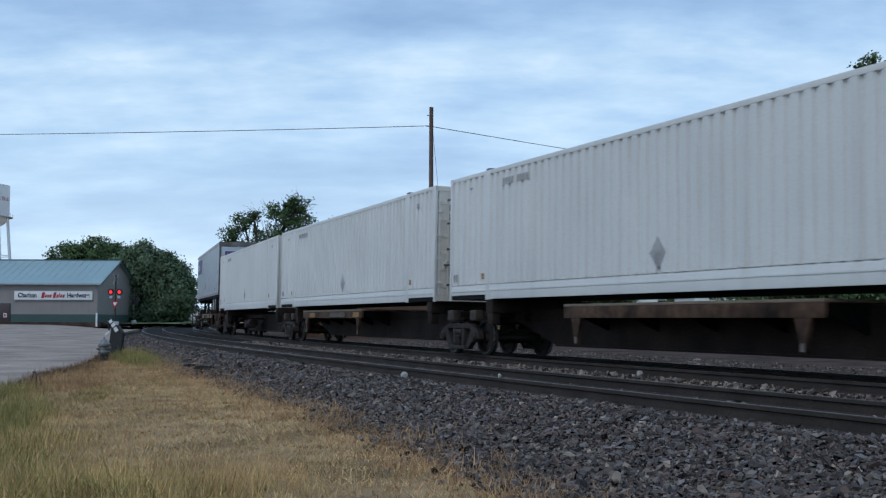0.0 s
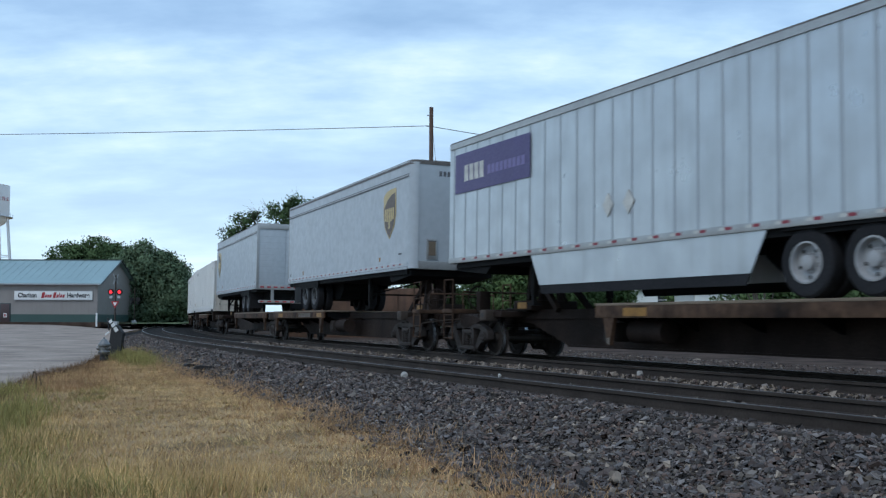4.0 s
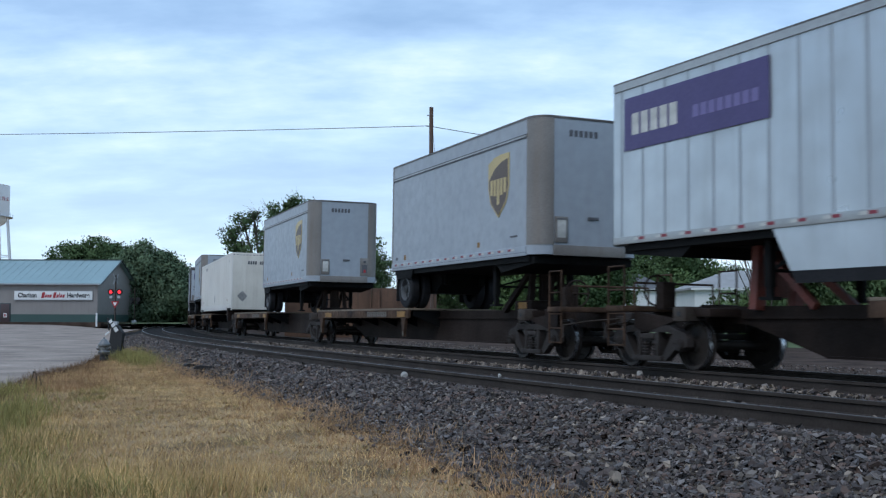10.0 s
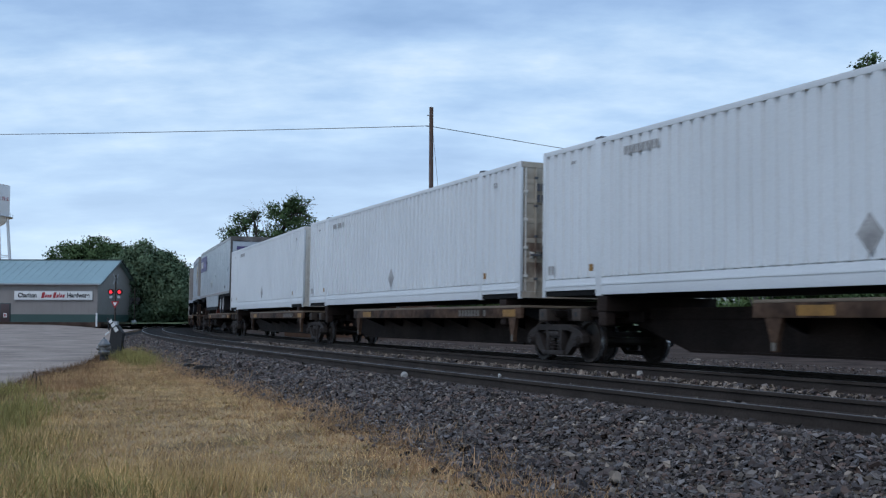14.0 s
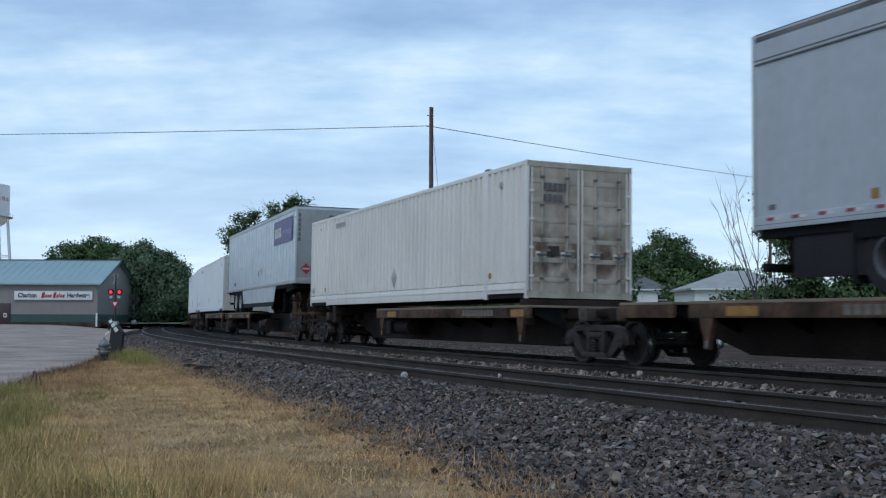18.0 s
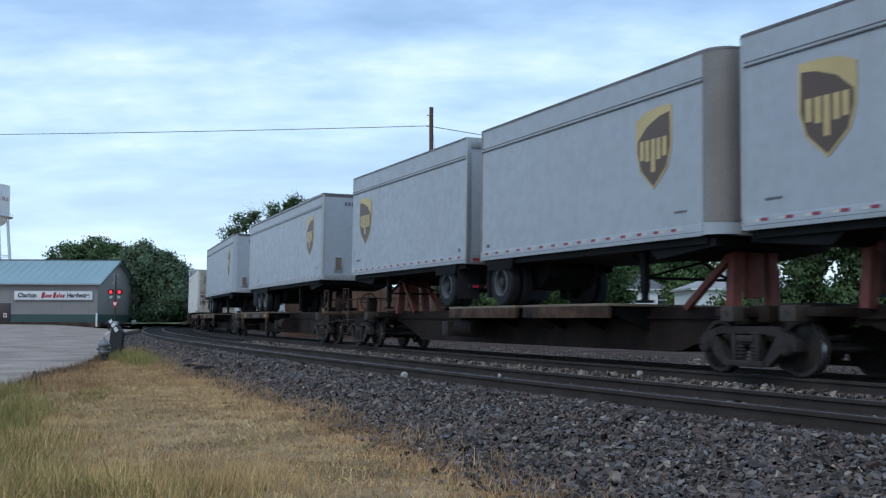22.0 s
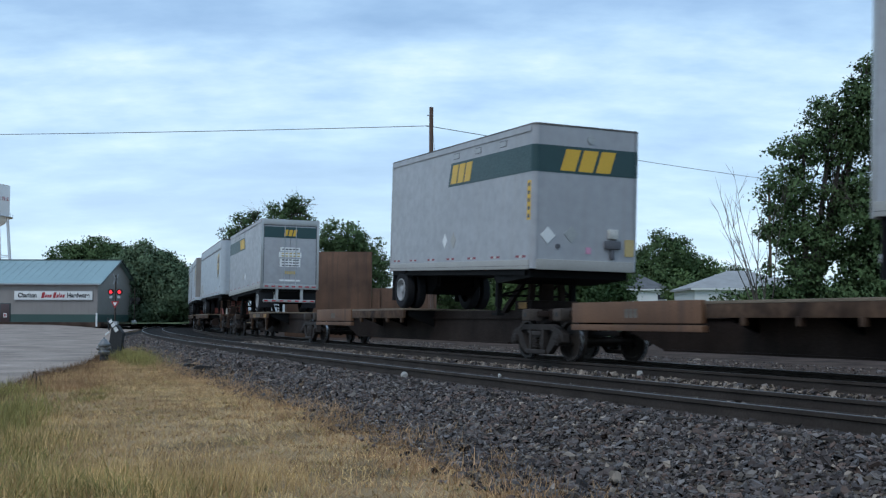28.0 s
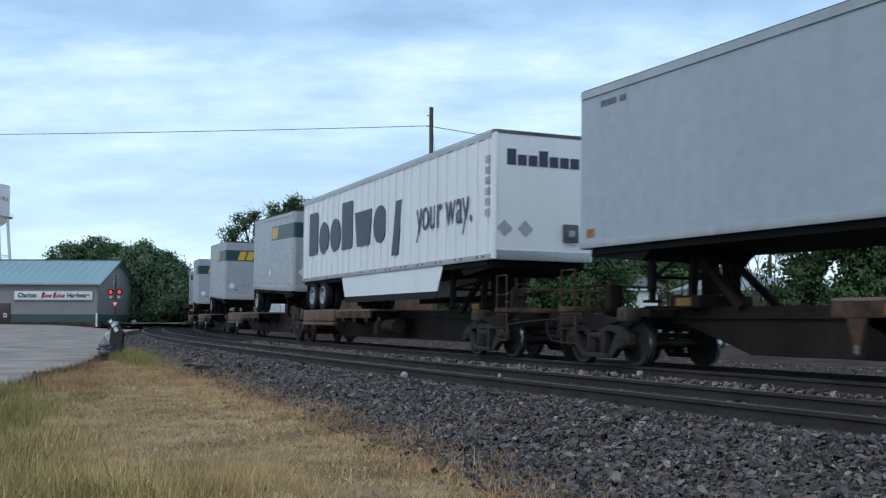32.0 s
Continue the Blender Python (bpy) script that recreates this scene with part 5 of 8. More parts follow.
def chord_pose(front, back, t):
    """The pose at t seconds of a body carried by two trucks whose centres lie at front and back at the start."""
    a, b = on_track(front + SPEED * t), on_track(back + SPEED * t)
    rz = math.atan2(a[1] - b[1], a[0] - b[0])
    return Matrix.Translation(((a[0] + b[0]) / 2, (a[1] + b[1]) / 2, 0.0)) @ Matrix.Rotation(rz, 4, "Z") @ Matrix.Rotation(radians(0.65), 4, "X")


MOVERS = []          # (thing, front truck, back truck, pose on the carrier)
WHEELSETS = []


def sideframe_shape():
    """A cast side frame: arched top chord, pedestal jaws, two columns and two slanting arms to the spring seat."""
    bm = bmesh.new()
    prism(bm, [(-1.07, 0.38), (-1.07, 0.53), (-0.98, 0.62), (-0.56, 0.735), (0.56, 0.735), (0.98, 0.62), (1.07, 0.53), (1.07, 0.38), (1.01, 0.38), (1.0, 0.51), (0.78, 0.51), (0.72, 0.58), (0.56, 0.62), (-0.56, 0.62), (-0.72, 0.58), (-0.78, 0.51), (-1.0, 0.51), (-1.01, 0.38)], -0.075, 0.075)
    for sgn in (-1, 1):
        prism(bm, [(sgn * 0.33, 0.13), (sgn * 0.48, 0.13), (sgn * 0.78, 0.36), (sgn * 0.80, 0.54), (sgn * 0.70, 0.62), (sgn * 0.58, 0.47)], -0.068, 0.068)
        bx(bm, sgn * 0.26 - 0.045, sgn * 0.26 + 0.045, -0.082, 0.082, 0.20, 0.66, 0.015)
        rod(bm, (sgn * 0.66, 0.06, 0.66), (sgn * 0.66, 0.085, 0.66), 0.03, 8)
    bx(bm, -0.42, 0.42, -0.115, 0.115, 0.125, 0.215, 0.02)
    for z in (0.645, 0.705):
        bx(bm, -0.60, 0.60, 0.073, 0.082, z - 0.006, z + 0.006)
    return bm


def axle_box_shape():
    """Bearing adapter with the round roller bearing and its bolted end cap."""
    bm = bmesh.new()
    prism(bm, [(-0.14, 0.40), (-0.12, 0.52), (0.12, 0.52), (0.14, 0.40), (0.08, 0.33), (-0.08, 0.33)], -0.08, 0.08)
    rod(bm, (0, -0.06, 0.42), (0, 0.12, 0.42), 0.112, 16)
    rod(bm, (0, 0.12, 0.42), (0, 0.145, 0.42), 0.088, 14)
    for k in range(3):
        a = 2 * math.pi * k / 3 + 0.5
        rod(bm, (0.05 * math.cos(a), 0.14, 0.42 + 0.05 * math.sin(a)), (0.05 * math.cos(a), 0.165, 0.42 + 0.05 * math.sin(a)), 0.018, 6)
    return bm


def spring_shape():
    bm = bmesh.new()
    rings = [(0.055, 0.215)]
    for k in range(4):
        z = 0.250 + k * 0.052
        rings += [(0.062, z), (0.085, z + 0.010), (0.085, z + 0.026), (0.062, z + 0.036)]
    lathe(bm, rings + [(0.055, 0.47)], n=12)
    return bm


def wheel_shape():
    bm = bmesh.new()
    lathe(bm, [(0.10, -0.09), (0.13, -0.09), (0.15, -0.02), (0.33, 0.02), (0.36, -0.05), (0.415, -0.055), (0.42, 0.055), (0.445, 0.06), (0.445, 0.085), (0.36, 0.085), (0.33, 0.05), (0.15, 0.05), (0.12, 0.10)], n=28)
    bmesh.ops.rotate(bm, verts=bm.verts[:], cent=(0, 0, 0), matrix=Matrix.Rotation(radians(90), 3, "X"))
    return bm


def tread_shape():
    bm = bmesh.new()
    n = 28
    for r0, y0, r1, y1 in ((0.4165, 0.060, 0.4225, -0.050), (0.385, 0.0605, 0.4165, 0.0605)):
        a = [bm.verts.new((r0 * math.cos(2 * math.pi * i / n), y0, r0 * math.sin(2 * math.pi * i / n))) for i in range(n)]
        b = [bm.verts.new((r1 * math.cos(2 * math.pi * i / n), y1, r1 * math.sin(2 * math.pi * i / n))) for i in range(n)]
        for i in range(n):
            bm.faces.new((a[i], a[(i + 1) % n], b[(i + 1) % n], b[i]))
    return bm


def build_truck_template():
    t = thing("rail_truck", "dark cast-iron two-axle freight car truck", "rail truck", "trucks of the train")
    for sgn in (-1, 1):
        m = Matrix.Translation((0, sgn * 1.0, 0)) @ (Matrix.Identity(4) if sgn > 0 else Matrix.Rotation(math.pi, 4, "Z"))
        part("sideframe", cached("sideframe", sideframe_shape, "truck_iron"), "truck_iron", t, loc=m)
        for x in (-0.14, 0.14):
            part("coil_spring", cached("coil_spring", spring_shape, "truck_iron"), "truck_iron", t, loc=Matrix.Translation((x, sgn * 1.0, 0)))
        for x in (-0.89, 0.89):
            part("axle_box", cached("axle_box", axle_box_shape, "truck_iron"), "truck_iron", t, loc=m @ Matrix.Translation((x, 0, 0)))
    bm = bmesh.new()
    bx(bm, -0.19, 0.19, -1.09, 1.09, 0.50, 0.60, 0.02)
    for y in (-1.0, 1.0):
        bx(bm, -0.205, 0.205, y - 0.05, y + 0.05, 0.46, 0.50, 0.01)
    bx(bm, -0.3, 0.3, -0.35, 0.35, 0.70, 0.84, 0.03)
    part("bolster", bm, "truck_iron", t)
    bm = bmesh.new()
    bx(bm, -0.52, 0.52, -0.09, 0.09, 0.30, 0.40, 0.01)
    for x in (-0.34, 0.34):
        bx(bm, x - 0.03, x + 0.03, -0.06, 0.06, 0.26, 0.68, 0.01)
        beam(bm, (x, -0.62, 0.30), (x * 0.4, 0.0, 0.36), 0.05, 0.08)
        beam(bm, (x, 0.62, 0.30), (x * 0.4, 0.0, 0.36), 0.05, 0.08)
    part("brake_rigging", bm, "truck_iron", t)
    for x in (-0.89, 0.89):
        bm = bmesh.new()
        beam(bm, (x * 0.42, -0.78, 0.42), (x * 0.42, 0.78, 0.42), 0.1, 0.14)
        part("brake_beam", bm, "truck_iron", t)
        bm = bmesh.new()
        rod(bm, (0, -1.05, 0), (0, 1.05, 0), 0.075, 12)
        ws = part("wheelset", bm, "wheel_iron", t)
        ws.matrix_parent_inverse = Matrix.Translation((x, 0, 0.42))
        for sgn in (-1, 1):
            w = part("wheel", cached("wheel", wheel_shape, "wheel_iron"), "wheel_iron", ws, loc=Matrix.Translation((0, sgn * 0.755, 0)) @ (Matrix.Identity(4) if sgn > 0 else Matrix.Rotation(math.pi, 4, "Z")))
            part("wheel_tread", cached("wheel_tread", tread_shape, "tread"), "tread", ws, "bright worn wheel tread", loc=Matrix.Translation((0, sgn * 0.755, 0)) @ (Matrix.Rotation(math.pi, 4, "Z") if sgn > 0 else Matrix.Identity(4)))
        WHEELSETS.append(ws)
    return t


def patch(root, name, mat, x0, x1, z0, z1, y, sgn, label=""):
    bm = bmesh.new()
    a, b = sgn * y, sgn * (y + 0.004)
    bx(bm, x0, x1, min(a, b), max(a, b), z0, z1)
    return part(name, bm, mat, root, label)


def bars(root, mat, x0, x1, z0, z1, y, sgn, n, seed=0, name="marking", label=""):
    """A row of plain bars in place of lettering."""
    rng = random.Random(seed + n)
    w = (x1 - x0) / n
    a, b = sorted((sgn * y, sgn * (y + 0.004)))
    ob = None
    for k in range(n):
        if rng.random() < 0.08:
            continue
        key = "bar_%s_%.3f_%.3f" % (mat, w, z1 - z0)
        ob = part(name, cached(key, lambda: bx(bmesh.new(), -w * 0.38, w * 0.38, -0.002, 0.002, (z0 - z1) / 2, (z1 - z0) / 2), mat), mat, root, label, loc=(x0 + (k + 0.5) * w, (a + b) / 2, (z0 + z1) / 2))
    return ob


def spine_unit(front, back, orange=False, plats=(), hitch=(), red=False, boxes=(), front_end=False, back_end=False, seed=0, marked=True):
    """One platform of an articulated spine car; x points along the travel, zero between its trucks."""
    L = front - back
    h = L / 2
    u = thing("spine_car_unit", "grimy orange-brown spine car platform" if orange else "grimy dark brown spine car platform", "freight car", "spine cars of the train")
    steel = "car_brown"
    bm = bmesh.new()
    e = h - 0.35
    prism(bm, [(-e, 0.80), (-e, 1.06), (e, 1.06), (e, 0.80), (h - 1.35, 0.76), (h - 3.0, 0.27), (-h + 3.0, 0.27), (-h + 1.35, 0.76)], -0.34, 0.34)
    part("centre_sill", bm, steel, u, "deep grimy centre sill")
    bm = bmesh.new()
    for y in (-0.40, 0.34):
        bx(bm, -h + 1.2, h - 1.2, y, y + 0.06, 0.86, 0.90)
        bx(bm, -h + 3.0, h - 3.0, y, y + 0.06, 0.27, 0.31)
    part("sill_flange", bm, steel, u)
    for sgn in (-1, 1):
        bm = bmesh.new()
        bx(bm, sgn * (h - 0.42), sgn * (h - 1.15), -1.0, 1.0, 0.88, 1.02, 0.03)
        bx(bm, sgn * (h - 0.42), sgn * (h - 0.85), -1.16, -0.86, 0.80, 1.05, 0.03)
        part("end_bolster", bm, steel, u)
        bm = bmesh.new()
        bx(bm, sgn * (h - 0.46), sgn * (h - 0.78), 0.86, 1.20, 0.80, 1.05, 0.04)
        blk = part("bearing_block", bm, "worn_steel", u, "grey cast bearing block")
        bm = bmesh.new()
        rod(bm, (sgn * (h - 0.62), 1.18, 0.93), (sgn * (h - 0.62), 1.206, 0.93), 0.05, 10)
        part("block_hole", bm, "lamp_black", blk, "dark hole")
        bm = bmesh.new()
        for y in (-0.62, 0.62):
            bx(bm, sgn * (h - 0.20), sgn * (h - 0.44), y - 0.12, y + 0.12, 0.80, 1.06, 0.03)
        bx(bm, sgn * (h - 0.02), sgn * (h - 0.46), -0.28, 0.28, 0.72, 1.10, 0.04)
        part("articulation_casting", bm, steel, u)
    rng = random.Random(seed)
    for a, b in plats:
        x1, x0 = h - a, h - b
        bm = bmesh.new()
        bx(bm, x0, x1, -1.30, 1.30, DECK - 0.05, DECK - 0.001, 0.008)
        d = part("wheel_deck", bm, "deck_edge", u, "worn wheel deck")
        for sgn in (-1, 1):
            bm = bmesh.new()
            y0, y1 = sorted((sgn * 1.22, sgn * 1.295))
            bx(bm, x0, x1, y0, y1, DECK - 0.27, DECK - 0.051, 0.008)
            f = part("side_channel", bm, "deck_side", u, "rusty brown side channel")
            if x1 - x0 > 2.5 and marked:
                k = x0 + 0.5
                patch(f, "reflector", "yellow", x0 + 0.25, x0 + 0.85, DECK - 0.24, DECK - 0.09, 1.295, sgn, "faded yellow reflective patch")
                if x1 - x0 > 4:
                    bars(f, "stencil", x0 + 1.7, x0 + 3.4, DECK - 0.23, DECK - 0.09, 1.295, sgn, 10, seed, label="worn white stencilled bars")
                    patch(f, "reflector", "yellow", x1 - 1.6, x1 - 0.9, DECK - 0.24, DECK - 0.09, 1.295, sgn, "faded yellow reflective patch")
        if x1 - x0 > 4 and not orange:      # hanging step brackets at the ends of the deck
            for q in (x1 - 0.42,) if red else (x0 + 0.42, x1 - 0.42):
                for sgn in (1,):
                    bm = bmesh.new()
                    y0, y1 = sorted((sgn * 1.20, sgn * 1.285))
                    prism(bm, [(q - 0.17, DECK - 0.27), (q + 0.17, DECK - 0.27), (q + 0.06, 0.50), (q + 0.05, 0.36), (q - 0.05, 0.36), (q - 0.06, 0.50)], y0, y1)
                    st = part("step_bracket", bm, "deck_side", u, "rusty bracket hanging below the deck")
                    bm = bmesh.new()
                    bx(bm, q - 0.042, q + 0.042, sgn * 1.285 - 0.004, sgn * 1.285 + 0.004, 0.38, 0.50)
                    part("bracket_tip", bm, "stencil", st)
        n = max(2, int((x1 - x0) / 1.6))
        for k in range(n + 1):
            x = x0 + 0.12 + k * (x1 - x0 - 0.24) / n
            for sgn in (-1, 1):
                bm = bmesh.new()
                vs = [bm.verts.new((x + dx, sgn * yy, zz)) for dx in (-0.035, 0.035) for yy, zz in ((0.33, 0.62), (0.33, DECK - 0.06), (1.12, DECK - 0.06), (1.12, DECK - 0.20))]
                ff = [bm.faces.new(vs[:4]), bm.faces.new(vs[4:])] + [bm.faces.new((vs[i], vs[(i + 1) % 4], vs[4 + (i + 1) % 4], vs[4 + i])) for i in range(4)]
                bmesh.ops.recalc_face_normals(bm, faces=ff)
                part("bracket", bm, "underframe", u)
    if orange:
        for sgn in (-1, 1):
            bm = bmesh.new()
            y0, y1 = sorted((sgn * 1.20, sgn * 1.30))
            bx(bm, h - 5.15, h - 1.35, y0, y1, 0.77, DECK + 0.02, 0.01)
            bx(bm, h - 5.2, h - 1.35, y0, y1 + 0.02 * (sgn > 0), 0.63, 0.74, 0.01)
            f = part("side_plate", bm, "car_orange", u, "faded orange side plate")
            bars(f, "stencil", h - 3.45, h - 3.05, 0.86, 1.02, 1.30, sgn, 3, seed)
        for k in range(4):
            bm = bmesh.new()
            q = h - 6.1 - k * 1.15
            bx(bm, q - 0.05, q + 0.05, 1.22, 1.31, 0.74, DECK - 0.25, 0.01)
            part("stake_pocket", bm, "deck_side", u, "rusty stake pocket")
    if (front_end or back_end) and seed != 24:
        bm = bmesh.new()
        x = -h * 0.15 if back_end else h * 0.2
        rod(bm, (x - 0.5, 0.85, 0.62), (x + 0.5, 0.85, 0.62), 0.21, 16)
        for q in (-0.3, 0.3):
            beam(bm, (x + q, 0.3, 0.84), (x + q, 0.95, 0.84), 0.06, 0.06)
        part("air_reservoir", bm, steel, u)
        bm = bmesh.new()
        bx(bm, x + 1.0, x + 1.35, 0.62, 0.98, 0.42, 0.78, 0.03)
        part("brake_valve", bm, "truck_iron", u)
    for a in boxes:          # container pedestals
        x = h - a
        bm = bmesh.new()
        bx(bm, x - 0.16, x + 0.16, -1.28, 1.28, 0.98, 1.262, 0.02)
        bx(bm, x - 0.22, x + 0.22, -0.5, 0.5, 0.80, 1.0, 0.02)
        for sgn in (-1, 1):
            bx(bm, x - 0.13, x + 0.13, sgn * 1.16 - 0.1, sgn * 1.16 + 0.1, 0.72, 1.0, 0.02)
        part("container_pedestal", bm, steel, u)
    for a in hitch:
        x, d = h - abs(a), (-1 if a > 0 else 1)
        mat = "hitch_red" if red else "car_brown"
        bm = bmesh.new()
        for y in (-0.42, 0.42):
            beam(bm, (x, y, 1.0), (x, y * 0.8, 2.05), 0.12 if not red else 0.16, 0.13 if not red else 0.20)
            beam(bm, (x + d * 1.25, y, 1.04), (x + d * 0.1, y * 0.8, 1.95), 0.10, 0.12)
        bx(bm, x - 0.08, x + 0.08, -0.16, 0.16, 1.2, 1.96, 0.03)
        if not red:
            bx(bm, x - 0.40, x + 0.40, -0.60, 0.60, 1.04, 1.26, 0.03)
            for y in (-0.36, 0.36):
                rod(bm, (x, y, 1.70), (x + d * 0.62, y * 0.5, 1.24), 0.035, 8)
        if not red:
            lb = bmesh.new()
            bx(lb, x - 0.20, x + 0.20, 0.602, 0.608, 1.08, 1.22)
            part("hitch_label", lb, "yellow", u, "yellow label on the hitch foot")
        hp = part("hitch_stand", bm, mat, u, "red oxide trailer hitch stand" if red else "grimy trailer hitch stand")
        bm = bmesh.new()
        bx(bm, x - 0.35, x + 0.35, -0.55, 0.55, 2.03, 2.12, 0.02)
        part("hitch_plate", bm, "underframe", hp)
    for flag, sgn in ((front_end, 1), (back_end, -1)):
        if not flag:
            continue
        bm = bmesh.new()
        bx(bm, sgn * (h - 0.6), sgn * (h + 1.35), -0.24, 0.24, 0.66, 1.02, 0.02)
        part("draft_sill", bm, steel, u)
        bm = bmesh.new()
        bx(bm, sgn * (h + 1.35), sgn * (h + 1.72), -0.09, 0.09, 0.74, 0.92, 0.02)
        bx(bm, sgn * (h + 1.68), sgn * (h + 1.98), -0.2, 0.16, 0.70, 0.98, 0.05)
        part("coupler", bm, "truck_iron", u)
        bm = bmesh.new()
        bx(bm, sgn * (h + 0.75), sgn * (h + 1.30), -1.32, 1.32, 0.98, 1.08, 0.015)
        part("end_walkway", bm, "deck_side", u)
        for y in (-1.28, 1.28):
            bm = bmesh.new()
            for xx in (h + 0.78, h + 1.26):
                rod(bm, (sgn * xx, y, 0.36), (sgn * xx, y, 1.80), 0.020, 6)
            for z in (0.38, 0.66, 0.94, 1.36, 1.78):
                rod(bm, (sgn * (h + 0.78), y, z), (sgn * (h + 1.26), y, z), 0.016, 6)
            part("ladder", bm, "deck_side", u, "rusty steel ladder with rungs")
        bm = bmesh.new()
        rod(bm, (sgn * (h + 1.0), -0.9, 1.5), (sgn * (h + 1.0), 0.9, 1.5), 0.02, 6)
        rod(bm, (sgn * (h + 1.0), -0.9, 1.05), (sgn * (h + 1.0), -0.9, 1.5), 0.02, 6)
        rod(bm, (sgn * (h + 1.0), 0.9, 1.05), (sgn * (h + 1.0), 0.9, 1.5), 0.02, 6)
        part("handrail", bm, "deck_side", u)
        bm = bmesh.new()
        for k in range(18):
            p_, q_ = 2 * math.pi * k / 18, 2 * math.pi * (k + 1) / 18
            rod(bm, (0.27 * math.cos(p_), 0.27 * math.sin(p_), 0), (0.27 * math.cos(q_), 0.27 * math.sin(q_), 0), 0.018, 6)
        for k in range(4):
            a_ = math.pi / 2 * k
            rod(bm, (0, 0, 0), (0.26 * math.cos(a_), 0.26 * math.sin(a_), 0), 0.014, 5)
        bmesh.ops.rotate(bm, verts=bm.verts[:], cent=(0, 0, 0), matrix=Matrix.Rotation(radians(90), 3, "Y"))
        bmesh.ops.translate(bm, verts=bm.verts[:], vec=(sgn * (h + 0.72), 0.62, 1.36))
        rod(bm, (sgn * (h + 0.72), 0.62, 1.36), (sgn * (h + 0.45), 0.62, 1.36), 0.03, 8)
        bx(bm, sgn * (h + 0.36), sgn * (h + 0.56), 0.48, 0.76, 1.02, 1.5, 0.02)
        part("brake_wheel", bm, "car_brown", u, "hand brake wheel on its housing")
        bm = bmesh.new()
        pts = [(1.30, 0.34, 0.78), (1.42, 0.37, 0.55), (1.62, 0.36, 0.38), (1.86, 0.30, 0.36), (2.02, 0.24, 0.48)]
        for p_, q_ in zip(pts[:-1], pts[1:]):
            rod(bm, (sgn * (h + p_[0]), p_[1], p_[2]), (sgn * (h + q_[0]), q_[1], q_[2]), 0.026, 7)
        part("air_hose", bm, "rubber", u, "black air brake hose")
        bm = bmesh.new()
        rod(bm, (sgn * (h + 1.5), 0.10, 0.86), (sgn * (h + 1.34), 0.75, 0.80), 0.016, 6)
        rod(bm, (sgn * (h + 1.34), 0.75, 0.80), (sgn * (h + 1.34), 1.28, 0.72), 0.016, 6)
        rod(bm, (sgn * (h + 1.34), 1.28, 0.72), (sgn * (h + 1.36), 1.30, 0.48), 0.016, 6)
        part("cut_lever", bm, "worn_steel", u)
        for y in (-1.05, 1.05):
            bm = bmesh.new()
            prism(bm, [(sgn * (h - 0.5), 0.84), (sgn * (h + 0.75), 0.98), (sgn * (h + 0.75), 0.70), (sgn * (h + 0.45), 0.62)], y - 0.03, y + 0.03)
            part("end_gusset", bm, steel, u)
    MOVERS.append((u, front, back, Matrix.Identity(4)))
    return u


def corrugated(x0, x1, z0, z1, y, pitch=0.28, depth=0.047):
    """A wall of upright trapezoid corrugations in the plane y, between x0 and x1."""
    bm = bmesh.new()
    n = max(1, round((x1 - x0) / pitch))
    p = (x1 - x0) / n
    sg = 1 if y > 0 else -1
    pts = []
    for k in range(n):
        b = x0 + k * p
        pts += [(b, y), (b + 0.52 * p, y), (b + 0.60 * p, y - sg * depth), (b + 0.90 * p, y - sg * depth)]
    pts.append((x1, y))
    lo = [bm.verts.new((px, py, z0)) for px, py in pts]
    hi = [bm.verts.new((px, py, z1)) for px, py in pts]
    for i in range(len(pts) - 1):
        bm.faces.new((lo[i], lo[i + 1], hi[i + 1], hi[i]) if y < 0 else (lo[i + 1], lo[i], hi[i], hi[i + 1]))
    return bm


